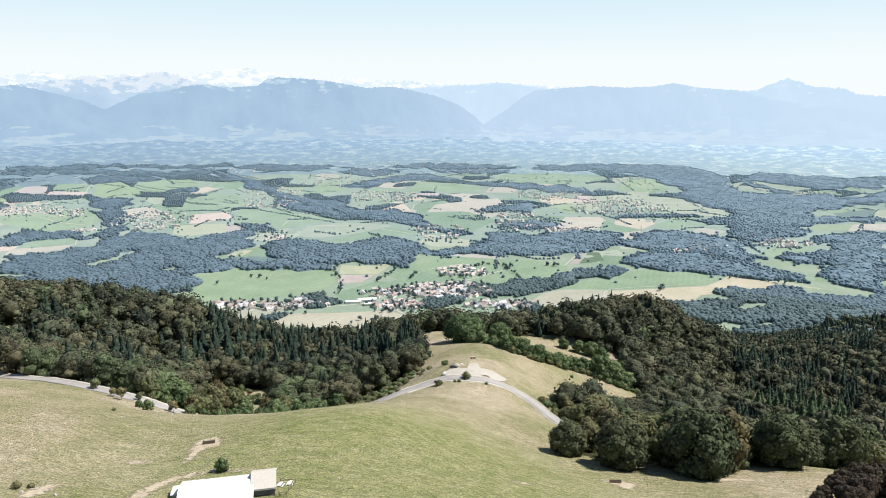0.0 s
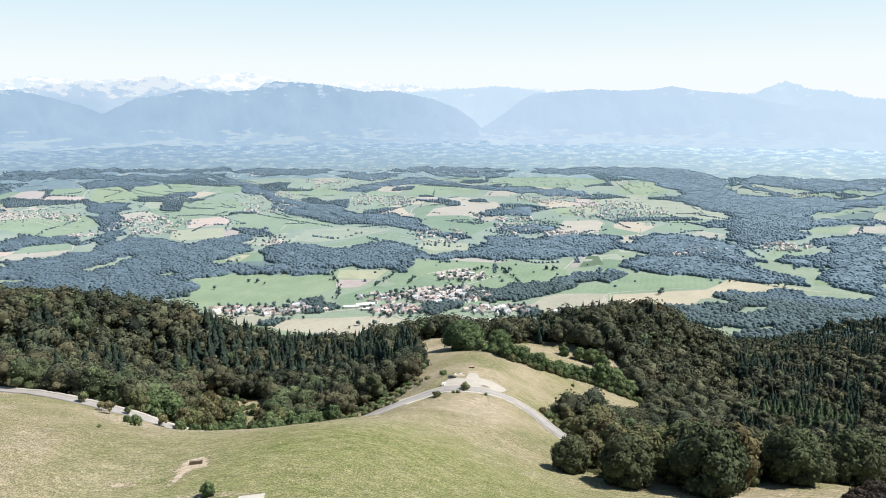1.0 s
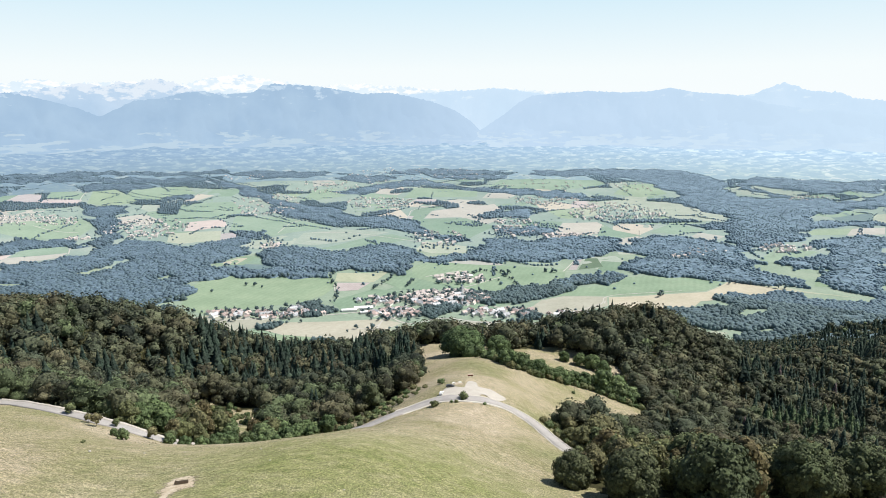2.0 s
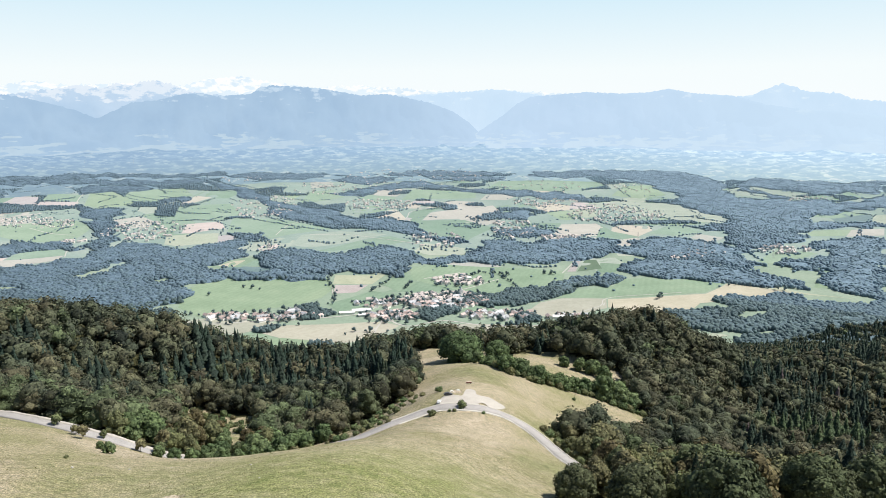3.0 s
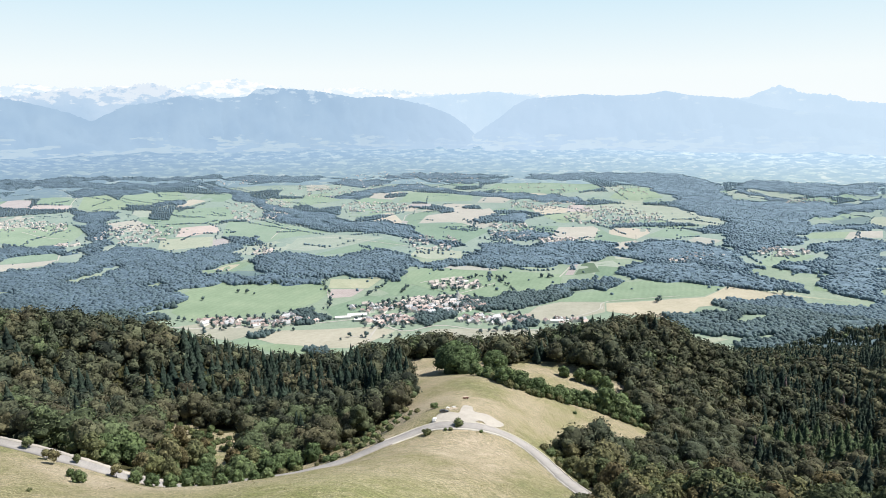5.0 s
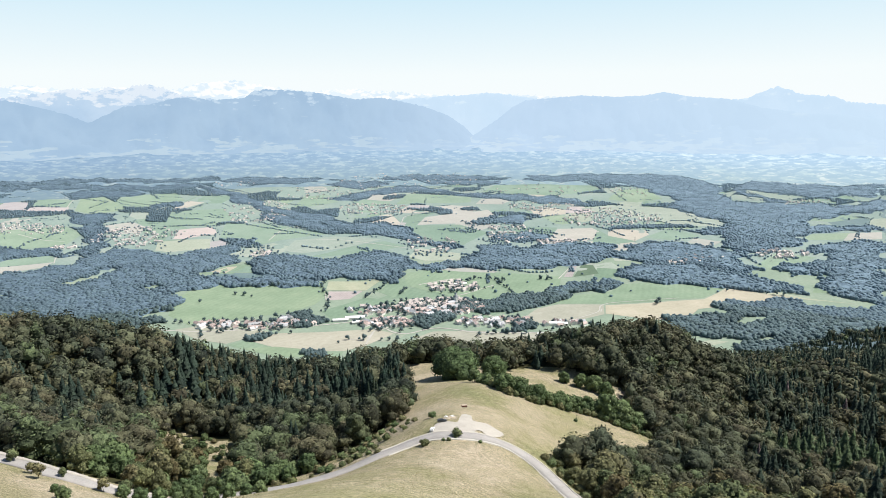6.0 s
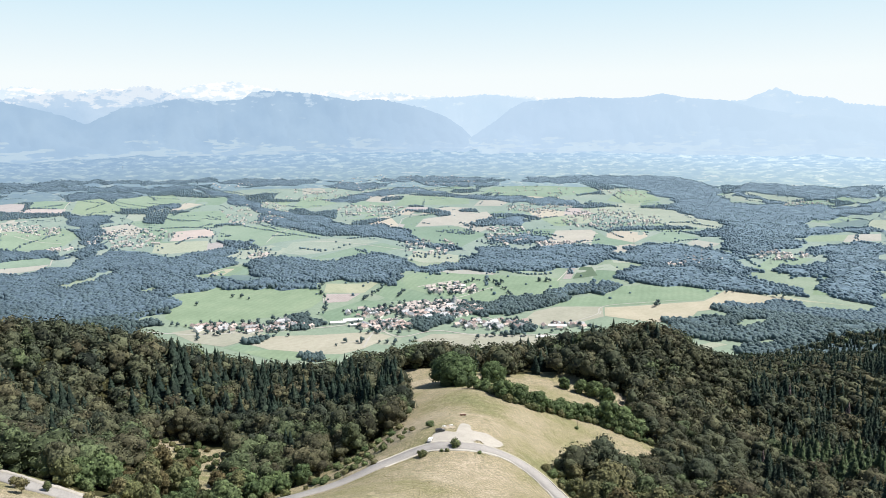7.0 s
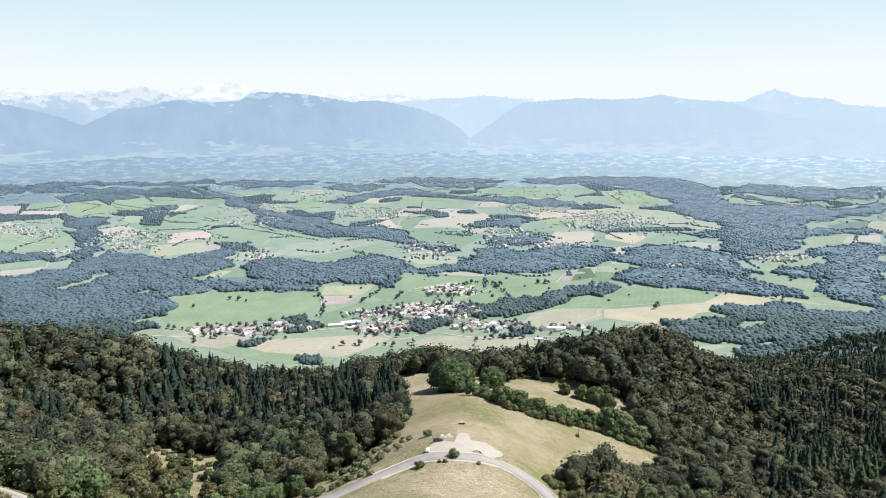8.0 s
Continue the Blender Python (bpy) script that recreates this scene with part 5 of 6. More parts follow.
# woods of the valley
wood("wood", [(-1349, 2024), (-1275, 2074), (-1171, 2146), (-1117, 2262), (-1100, 2398), (-972, 2330), (-877, 2285), (-767, 2366), (-729, 2446), (-668, 2372), (-641, 2198), (-694, 2082), (-689, 2027), (-543, 2031), (-323, 2009), (-320, 1952), (-638, 1946), (-719, 1872), (-664, 1821), (-668, 1733), (-695, 1633), (-848, 1689), (-1187, 1765)], 11)
wood("wood", [(-614, 2169), (-548, 2281), (-352, 2262), (-187, 2356), (-95, 2298), (-77, 2157), (87, 2230), (114, 2330), (198, 2444), (355, 2391), (519, 2407), (608, 2356), (623, 2244), (389, 2121), (210, 2127), (103, 2158), (-79, 2101), (-105, 1989), (-138, 1930), (-160, 1993), (-239, 2020), (-491, 2032)], 11)
wood("wood", [(546, 1951), (588, 2109), (677, 2183), (821, 2073), (914, 1964), (1018, 1858), (1011, 1798), (907, 1806), (807, 1865), (654, 1937)], 11)
wood("wood", [(337, 1824), (373, 1888), (497, 1970), (518, 1931), (483, 1856)], 9)
wood("wood", [(599, 2239), (654, 2377), (838, 2390), (902, 2293), (977, 2238), (973, 2021), (919, 1975), (828, 2091), (679, 2189)], 12)
wood("wood", [(971, 2224), (1066, 2506), (980, 2471), (960, 2563), (1097, 2584), (1174, 2805), (1265, 2942), (1441, 2902), (1416, 2752), (1844, 2822), (1752, 2675), (1587, 2729), (1367, 2650), (1324, 2606), (1412, 2525), (1651, 2510), (1608, 2440), (1331, 2449), (1267, 2363), (1080, 2257), (967, 2170)], 13)
wood("wood", [(1087, 1913), (1191, 2043), (1448, 2181), (1124, 1665), (1098, 1712), (1065, 1799)], 11)
wood("wood", [(530, 1465), (534, 1514), (567, 1584), (619, 1621), (674, 1631), (726, 1712), (786, 1734), (852, 1751), (916, 1731), (941, 1693), (996, 1664), (1052, 1662), (1150, 1660), (1110, 1560), (1030, 1490), (897, 1449), (764, 1433), (701, 1456), (662, 1481), (576, 1453)], 10)
wood("wood", [(-1159, 3452), (-911, 3290), (-658, 2988), (-449, 2923), (-311, 2771), (-197, 2797), (-110, 2671), (-30, 2538), (54, 2459), (113, 2401), (72, 2383), (-50, 2462), (-182, 2573), (-369, 2679), (-574, 2812), (-732, 2986), (-936, 3183), (-1150, 3355)], 13)
wood("wood", [(-1470, 2776), (-1476, 2859), (-1301, 2866), (-1248, 2771), (-1312, 2708), (-1206, 2571), (-1172, 2447), (-1112, 2231), (-1196, 2298), (-1254, 2512), (-1370, 2675)], 12)
wood("wood", [(-517, 3204), (-395, 3305), (-268, 3447), (-69, 3492), (208, 3296), (470, 3218), (670, 3145), (697, 3030), (451, 3079), (228, 3184), (-11, 3353), (-232, 3327), (-382, 3194)], 13)
wood("wood", [(636, 3559), (832, 3650), (1198, 3575), (1397, 3334), (1265, 2942), (1097, 2951), (1012, 3334), (798, 3496)], 14)
wood("wood", [(974, 2948), (1085, 2986), (1244, 2950), (1177, 2783), (1064, 2791)], 13)
wood("wood", [(-1458, 2201), (-1481, 2330), (-1447, 2372), (-1369, 2339), (-1269, 2373), (-1173, 2261), (-1258, 2276), (-1369, 2238), (-1373, 2149), (-1404, 2113)], 12)
wood("wood", [(182, 2512), (209, 2588), (383, 2587), (452, 2483), (364, 2451)], 13)
wood("wood", [(223, 2777), (277, 2859), (396, 2853), (407, 2758), (310, 2718)], 16)
wood("wood", [(-2071, 3195), (-1836, 3346), (-1470, 3392), (-1162, 3478), (-1154, 3367), (-1432, 3300), (-1828, 3228), (-2018, 3107)], 14)
wood("wood", [(428, 3547), (534, 3677), (835, 3666), (806, 3530), (627, 3507)], 14)
wood("wood", [(1359, 3173), (1532, 3328), (1985, 3053), (1898, 2911), (1635, 2999), (1522, 3075)], 14)
wood("wood", [(1034, 2239), (1148, 2407), (1312, 2451), (1278, 2345), (1083, 2222)], 12)
wood("wood", [(1206, 2206), (1324, 2320), (1524, 2305), (1455, 2193), (1367, 2163), (1279, 2204)], 12)
wood("wood", [(1028, 1958), (1042, 2056), (1175, 2111), (1224, 2071), (1095, 1959)], 12)
wood("wood", [(-561, 3498), (-430, 3612), (-190, 3588), (-243, 3496), (-408, 3423)], 13)
wood("wood", [(-1125, 3545), (-919, 3663), (-554, 3648), (-650, 3510), (-900, 3463)], 13)
wood("wood", [(-130, 3569), (137, 3608), (402, 3577), (337, 3514), (46, 3506)], 13)
wood("wood", [(-562, 2180), (-560, 2252), (-425, 2239), (-411, 2162)], 12)
wood("wood", [(-1678, 3140), (-1628, 3252), (-1412, 3317), (-1307, 3257), (-1450, 3154), (-1621, 3077)], 13)
wood("wood", [(-1217, 3022), (-1134, 3071), (-1083, 2998), (-1185, 2938)], 13)
wood("wood", [(-1970, 3028), (-1930, 3086), (-1866, 3036), (-1898, 2910)], 13)
wood("wood", [(-745, 2938), (-637, 2890), (-428, 2777), (-326, 2697), (-361, 2620), (-556, 2721), (-723, 2847)], 13)
wood("wood", [(-772, 2522), (-639, 2499), (-634, 2392), (-715, 2393)], 13)
wood("wood", [(-2109, 3256), (-1806, 3451), (-1411, 3531), (-1094, 3642), (-1116, 3518), (-1644, 3406), (-2066, 3185)], 14)
wood("wood", [(-373, 3642), (-74, 3718), (353, 3690), (286, 3602), (-131, 3592)], 14)
wood("copse", [(-328, 1589), (-331, 1669), (-292, 1682), (-270, 1599), (-293, 1575)], 8)
wood("copse", [(-393, 1511), (-394, 1541), (-354, 1539), (-344, 1505)], 8)
wood("copse", [(19, 1685), (55, 1724), (101, 1789), (180, 1841), (249, 1842), (281, 1799), (247, 1724), (188, 1700), (122, 1673)], 10)
wood("copse", [(199, 1679), (223, 1753), (270, 1828), (347, 1880), (499, 1923), (491, 1862), (359, 1821), (284, 1729), (234, 1676)], 10)
wood("copse", [(-35, 1622), (-23, 1688), (32, 1661), (37, 1575), (-15, 1558)], 9)
wood("copse", [(158, 1549), (177, 1598), (221, 1587), (226, 1527)], 9)
wood("copse", [(-265, 1390), (-254, 1422), (-223, 1427), (-208, 1388)], 8)
wood("wood", [(-1260, 1840), (-911, 1735), (-725, 1650), (-645, 1610), (-621, 1581), (-693, 1548), (-853, 1560), (-1100, 1600)], 10)
wood("wood", [(664, 1440), (764, 1427), (982, 1440), (1010, 1425), (920, 1330), (690, 1285), (624, 1360), (616, 1420)], 10)
# hedgerows, tree by tree
hedge([(-539, 1958), (-465, 1950), (-416, 1945)], 10)
hedge([(-613, 1779), (-614, 1791)], 1)
hedge([(-554, 1875), (-485, 1842)], 3)
hedge([(-271, 1722), (-280, 1833), (-316, 1917), (-321, 1997)], 14)
hedge([(-183, 1834), (-151, 1913), (-117, 2014), (-104, 2072)], 22)
hedge([(-93, 1852), (-73, 1914)], 7)
hedge([(-151, 1724), (-89, 1771), (-2, 1789), (42, 1761)], 12)
hedge([(-649, 1613), (-563, 1593), (-479, 1615), (-418, 1634), (-332, 1674), (-267, 1697)], 22)
hedge([(47, 1958), (131, 2016), (210, 1976)], 14)
hedge([(186, 1980), (204, 1921), (218, 1836)], 9)
hedge([(310, 1988), (343, 1989)], 5)
hedge([(-530, 1534), (-516, 1508)], 3)
hedge([(-207, 1461), (-191, 1482), (-51, 1477), (-33, 1502)], 9)
hedge([(284, 1729), (317, 1795)], 6)
hedge([(565, 1730), (587, 1755)], 2)
hedge([(802, 1846), (844, 1853), (906, 1806), (930, 1793)], 8)
hedge([(97, 1495), (136, 1512), (235, 1507)], 7)
hedge([(570, 1720), (583, 1736)], 2)
hedge([(-1488, 3151), (-1337, 3009), (-1252, 2985), (-1133, 2997)], 30)
hedge([(-1234, 2775), (-1257, 2887), (-1258, 2973)], 14)
hedge([(-1707, 2829), (-1687, 2856)], 8)
hedge([(-1627, 2790), (-1609, 2820)], 6)
hedge([(-1111, 2856), (-1036, 2824), (-944, 2808)], 18)
hedge([(-935, 2856), (-877, 2842)], 8)
hedge([(-751, 2524), (-715, 2470), (-651, 2460)], 16)
hedge([(-678, 2409), (-575, 2404)], 14)
hedge([(-795, 2479), (-814, 2608)], 8)
hedge([(-645, 2762), (-501, 2667), (-373, 2581)], 34)
hedge([(-260, 2392), (-217, 2355)], 7)
hedge([(49, 2680), (108, 2680)], 9)
hedge([(-46, 2912), (39, 2929)], 14)
hedge([(348, 2654), (452, 2614)], 14)
hedge([(359, 2842), (460, 2880)], 12)
hedge([(785, 2627), (858, 2581), (939, 2564)], 18)
hedge([(1020, 2669), (1093, 2601)], 12)
hedge([(230, 3217), (383, 3156), (509, 3123)], 20)
hedge([(-1813, 2773), (-1740, 2766), (-1645, 2720)], 10)
hedge([(-1288, 3207), (-1143, 3171)], 10)
hedge([(-318, 2836), (-202, 2873)], 12)
hedge([(-452, 2944), (-360, 2998)], 10)
hedge([(-363, 3023), (-110, 3002)], 22)
hedge([(212, 2487), (367, 2475)], 16)
hedge([(499, 2761), (624, 2697)], 14)
hedge([(-127, 3472), (219, 3488)], 14)
hedge([(-690, 3413), (-509, 3334)], 10)
hedge([(-984, 3356), (-759, 3220)], 14)
hedge([(-1652, 3089), (-1554, 3208), (-1404, 3231)], 20)
hedge([(-1931, 3045), (-1865, 3107)], 8)
hedge([(-1688, 2605), (-1549, 2709), (-1461, 2758)], 20)
hedge([(-1469, 3150), (-1338, 3053), (-1166, 2992), (-1080, 2957)], 54)
hedge([(-1118, 2863), (-1027, 2803), (-938, 2812)], 28)
hedge([(-938, 2902), (-867, 2846)], 12)
hedge([(-828, 2832), (-735, 2741), (-577, 2636), (-411, 2553)], 63)
hedge([(-673, 2401), (-558, 2377)], 16)
hedge([(-765, 2498), (-655, 2472)], 16)
hedge([(-269, 2404), (-222, 2380)], 7)
hedge([(17, 2670), (84, 2656)], 9)
hedge([(-39, 2790), (-2, 2777)], 5)
hedge([(-199, 2863), (-131, 2929)], 13)
hedge([(351, 2624), (446, 2579)], 15)
hedge([(888, 2714), (953, 2617)], 16)
hedge([(1002, 2692), (1076, 2619)], 14)
hedge([(-701, 2789), (-598, 2687)], 20)
hedge([(-415, 2689), (-290, 2607)], 21)
hedge([(-1188, 2722), (-1168, 2765)], 6)
hedge([(-1127, 2737), (-1089, 2737)], 5)
hedge([(-1639, 2793), (-1616, 2868)], 11)
hedge([(-1764, 2830), (-1651, 2813)], 16)
hedge([(-1051, 2682), (-958, 2703), (-850, 2711)], 29)
hedge([(617, 2693), (671, 2594), (698, 2496)], 30)
hedge([(492, 3605), (611, 3518)], 21)
hedge([(222, 3535), (362, 3482)], 21)
hedge([(-40, 3562), (212, 3378), (343, 3300)], 58)
hedge([(-352, 3470), (-207, 3409)], 22)
hedge([(712, 3008), (825, 3058)], 17)
hedge([(1138, 3401), (1250, 3251), (1360, 3132)], 43)
hedge([(1396, 3280), (1479, 3108), (1544, 3031)], 36)
hedge([(-1772, 3216), (-1624, 3179)], 21)
hedge([(-1836, 3144), (-1784, 3239)], 15)
hedge([(-1916, 3025), (-1809, 3096)], 18)
hedge([(-1736, 3409), (-1493, 3490), (-1230, 3467)], 65)
hedge([(-1258, 3466), (-944, 3348), (-770, 3186)], 71)
# villages and hamlets
hamlet(12, 1725, 114, 76, 92)
hamlet(-156, 1699, 56, 40, 12)
hamlet(-418, 1585, 144, 28, 38)
hamlet(-107, 1593, 59, 38, 30)
hamlet(143, 1591, 92, 34, 20)
hamlet(62, 1930, 79, 57, 24)
hamlet(310, 1570, 51, 20, 5)
hamlet(-263, 3036, 152, 112, 30)
hamlet(287, 2604, 85, 153, 22)
hamlet(718, 2805, 207, 167, 46)
hamlet(-1095, 2536, 150, 137, 36)
hamlet(-1532, 2597, 166, 72, 30)
hamlet(-1276, 2381, 39, 31, 6)
hamlet(-750, 2956, 143, 195, 26)
hamlet(-577, 2299, 30, 46, 6)
hamlet(-8, 2455, 93, 111, 14)
hamlet(468, 3020, 149, 71, 20)
hamlet(1130, 2203, 87, 50, 14)
hamlet(433, 2436, 80, 39, 12)
hamlet(-131, 3592, 356, 173, 30)
hamlet(-509, 3334, 246, 135, 16)
hamlet(820, 2170, 105, 48, 8)
hamlet(935, 3257, 161, 117, 6)
hamlet(482, 3301, 219, 146, 10)
hamlet(1575, 2881, 123, 50, 8)
hamlet(-993, 3489, 115, 70, 6)
hamlet(-355, 1622, 16, 21, 4)
# lanes
lane([(-688, 1568), (-547, 1545), (-400, 1564), (-263, 1587), (-162, 1616), (-105, 1564)], 6)
lane([(-146, 1452), (-138, 1526), (-126, 1586), (-97, 1649), (-58, 1692)], 6)
lane([(-126, 1586), (-90, 1532), (-58, 1522), (11, 1557), (111, 1520), (281, 1515), (320, 1494)], 6)
lane([(-197, 1482), (-150, 1495), (-138, 1526)], 4)
lane([(312, 1578), (344, 1608), (403, 1657), (428, 1719), (492, 1753), (646, 1776)], 4)
lane([(-42, 1944), (15, 1985), (65, 2018)], 5)
lane([(-88, 1755), (-2, 1789), (74, 1845), (140, 1912), (174, 1941)], 5)
lane([(16, 2158), (30, 2113)], 4)
lane([(78, 1614), (121, 1658), (147, 1634)], 6)
lane([(-1528, 2892), (-1570, 3001), (-1598, 3109)], 5)
lane([(-1204, 2184), (-1233, 2255), (-1229, 2295)], 5)
lane([(-593, 2480), (-576, 2650), (-514, 2740)], 5)
lane([(-146, 2712), (-127, 2800), (-106, 2890), (40, 2964)], 5)
lane([(368, 1999), (446, 2180)], 5)
lane([(-284, 1801), (-298, 1876)], 4)
lane([(547, 3036), (804, 3054), (1019, 2938)], 5)
lane([(-470, 2492), (-346, 2509), (-172, 2435), (71, 2341)], 5)
lane([(-1511, 2522), (-1402, 2475), (-1314, 2464)], 5)
lane([(410, 1657), (419, 1682)], 4)
wood("wood", [(1259, 3193), (1299, 2971), (1443, 2899), (1608, 2879), (1655, 2810), (1927, 2888), (1784, 2668), (1684, 2689), (1547, 2649), (1465, 2617), (1347, 2483), (1281, 2400), (1151, 2300), (1067, 2225), (1001, 2230), (1015, 2428), (1126, 2682), (1037, 2842), (1025, 3010), (1134, 3110)], 13)
wood("wood", [(1123, 2100), (1241, 2150), (1351, 2246), (1433, 2245), (1525, 2271), (1358, 2016), (1099, 2054)], 12)
wood("wood", [(1400, 3254), (1442, 3087), (1475, 2965), (1500, 2908), (1430, 2908), (1392, 3018), (1377, 3153)], 12)
wood("wood", [(1555, 3130), (1696, 3041), (1952, 3100), (2064, 3098), (2013, 3020), (1883, 2972), (1684, 2939), (1553, 3031)], 13)



def small_crown(seed, ball, r, h, low):
    """A far-off crown: one lumpy dome, open below where its neighbours hide it."""
    g = np.random.default_rng(seed)
    v = ball[0] * (1 + g.normal(0, 0.13, (len(ball[0]), 1))) * [r, r, h] + [0, 0, h * 0.8]
    return v, ball[1][v[ball[1]].mean(1)[:, 2] > low]


def field_cells(spacing, seed):
    """Seeds of the far fields: an uneven grid over the valley beyond the village."""
    g = np.random.default_rng(seed)
    ys, xs = np.meshgrid(np.arange(2000, 3650, spacing * 0.85), np.arange(-2450, 2450, spacing), indexing="ij")
    xs = xs + (np.arange(len(ys)) % 2)[:, None] * spacing / 2
    p = np.c_[xs.ravel(), ys.ravel()] + g.normal(0, spacing * 0.24, (xs.size, 2))
    return p[np.abs(p[:, 0]) < 0.68 * p[:, 1] + 60]


def cell_outline(seeds, k):
    """The field round one seed: all that lies nearer to it than to its neighbours."""
    poly, a = [np.array(c) + seeds[k] for c in ((-200.0, -200.0), (200.0, -200.0), (200.0, 200.0), (-200.0, 200.0))], seeds[k]
    for j in np.argsort(np.hypot(*(seeds - a).T))[1:14]:
        mid, way = (a + seeds[j]) / 2, seeds[j] - a
        side = [float(np.dot(q - mid, way)) + 3.0 * np.hypot(*way) for q in poly]
        out = []
        for q0, q1, s0, s1 in zip(poly, poly[1:] + poly[:1], side, side[1:] + side[:1]):
            if s0 <= 0:
                out.append(q0)
            if (s0 <= 0) != (s1 <= 0):
                out.append(q0 + (q1 - q0) * s0 / (s0 - s1))
        poly = out
        if len(poly) < 3:
            return []
    return [tuple(q) for q in poly]


CELLS = field_cells(150, 17)


def far_fields():
    """The small fields between the larger ones, each with its own crop."""
    g = np.random.default_rng(18)
    for k in range(len(CELLS)):
        crop = g.choice(["pasture", "hay", "stubble", "ploughed", "maize", ""], p=[0.30, 0.20, 0.10, 0.04, 0.06, 0.30])
        if not crop or np.hypot(*CELLS[k]) > 3520 or any(inside(CELLS[k, 0], CELLS[k, 1], o) for o in OUTLINES):
            continue
        outline = cell_outline(CELLS, k)
        if len(outline) > 2:
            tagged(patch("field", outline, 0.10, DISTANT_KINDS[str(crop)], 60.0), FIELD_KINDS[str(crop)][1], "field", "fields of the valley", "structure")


far_fields()


def hedge_net():
    """Trees along the field boundaries, where a boundary has a hedge."""
    g = np.random.default_rng(19)
    x, y = np.meshgrid(np.arange(-2400, 2400, 5.0), np.arange(1960, 3500, 5.0))
    q = np.c_[x.ravel(), y.ravel()]
    q = q[(np.abs(q[:, 0]) < 0.68 * q[:, 1] + 20) & (np.hypot(q[:, 0], q[:, 1]) < 3500)]
    keep = []
    for part_of in np.array_split(q, 60):
        d = np.hypot(part_of[:, None, 0] - CELLS[None, :, 0], part_of[:, None, 1] - CELLS[None, :, 1])
        near = np.argpartition(d, 2, axis=1)[:, :2]
        gap = np.abs(np.take_along_axis(d, near[:, :1], 1) - np.take_along_axis(d, near[:, 1:2], 1))[:, 0]
        pair = np.sort(near, 1)
        code = (pair[:, 0] * 7919 + pair[:, 1] * 104729) % 100
        keep.append(part_of[(gap < 6.0) & (code < 30) & (g.random(len(part_of)) < np.where(code < 14, 0.6, 0.25))])
    p = np.vstack(keep)
    return p + g.normal(0, 3.0, p.shape)


def grow_valley():
    near_shapes = [small_crown(200 + i, BALL1, 4.7, 4.9, 3.0) for i in range(5)]
    lone_shapes = [crown_shape(210 + i, 9.2, 9.0, 1.0, 3, 40, 1.7, False, True) for i in range(4)]
    far_shapes = [small_crown(220 + i, BALL0, 5.6, 5.4, 2.6) for i in range(4)]
    g = np.random.default_rng(31)

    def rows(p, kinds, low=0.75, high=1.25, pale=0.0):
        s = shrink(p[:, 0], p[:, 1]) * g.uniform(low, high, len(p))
        # tint pales with x and distance, as painted haze
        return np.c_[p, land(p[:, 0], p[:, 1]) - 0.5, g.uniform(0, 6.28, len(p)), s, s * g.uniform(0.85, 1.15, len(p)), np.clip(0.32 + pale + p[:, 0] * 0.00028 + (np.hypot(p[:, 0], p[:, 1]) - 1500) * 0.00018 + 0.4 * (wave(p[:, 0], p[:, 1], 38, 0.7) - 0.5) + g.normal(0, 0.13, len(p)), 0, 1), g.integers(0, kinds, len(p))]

    qx, qy = scatter([(-2300, 2600), (-2300, 3650), (2400, 3650), (2400, 2600)], 9, 77)
    shade = wave(qx, qy * 1.25, 105, 0.4) * 0.6 + wave(qx, qy, 43, 2.1) * 0.4 + 0.10 * smooth(2600, 3500, np.hypot(qx, qy))
    mask = (shade > 0.635 - 0.05 * (qx < -400) + 0.03 * (qx > 200)) & (np.abs(qx) < 0.68 * qy) & (np.hypot(qx, qy) < 3650)
    for o in OUTLINES:
        mask &= ~inside(qx, qy, o)
    for v in hamlets:
        (ax, ay), (bx, by) = v.min(0), v.max(0)
        mask &= ~((qx > ax) & (qx < bx) & (qy > ay) & (qy < by))
    plain_woods = np.c_[qx, qy][mask]
    p = np.vstack(wood_rows)
    d = np.hypot(p[:, 0], p[:, 1])
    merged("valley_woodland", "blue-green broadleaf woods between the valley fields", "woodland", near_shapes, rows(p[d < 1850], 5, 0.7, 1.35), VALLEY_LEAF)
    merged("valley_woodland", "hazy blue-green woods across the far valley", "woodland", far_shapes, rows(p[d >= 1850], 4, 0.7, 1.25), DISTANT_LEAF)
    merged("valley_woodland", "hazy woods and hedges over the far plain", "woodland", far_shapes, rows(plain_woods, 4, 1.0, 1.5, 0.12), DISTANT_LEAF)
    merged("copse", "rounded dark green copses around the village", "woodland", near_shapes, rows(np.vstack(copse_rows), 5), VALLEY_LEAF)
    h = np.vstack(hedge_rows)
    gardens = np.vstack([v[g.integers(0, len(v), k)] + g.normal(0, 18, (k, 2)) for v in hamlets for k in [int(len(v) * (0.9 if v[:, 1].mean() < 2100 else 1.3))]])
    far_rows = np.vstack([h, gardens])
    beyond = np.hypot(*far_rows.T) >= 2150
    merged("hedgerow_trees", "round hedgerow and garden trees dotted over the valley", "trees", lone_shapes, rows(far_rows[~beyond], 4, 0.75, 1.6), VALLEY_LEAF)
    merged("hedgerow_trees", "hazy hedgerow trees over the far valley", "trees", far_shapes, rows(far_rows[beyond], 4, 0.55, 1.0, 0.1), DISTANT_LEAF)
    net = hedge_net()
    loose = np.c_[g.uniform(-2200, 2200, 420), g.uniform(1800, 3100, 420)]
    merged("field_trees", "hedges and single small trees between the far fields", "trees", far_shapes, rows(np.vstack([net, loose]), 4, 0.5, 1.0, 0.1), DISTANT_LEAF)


grow_valley()


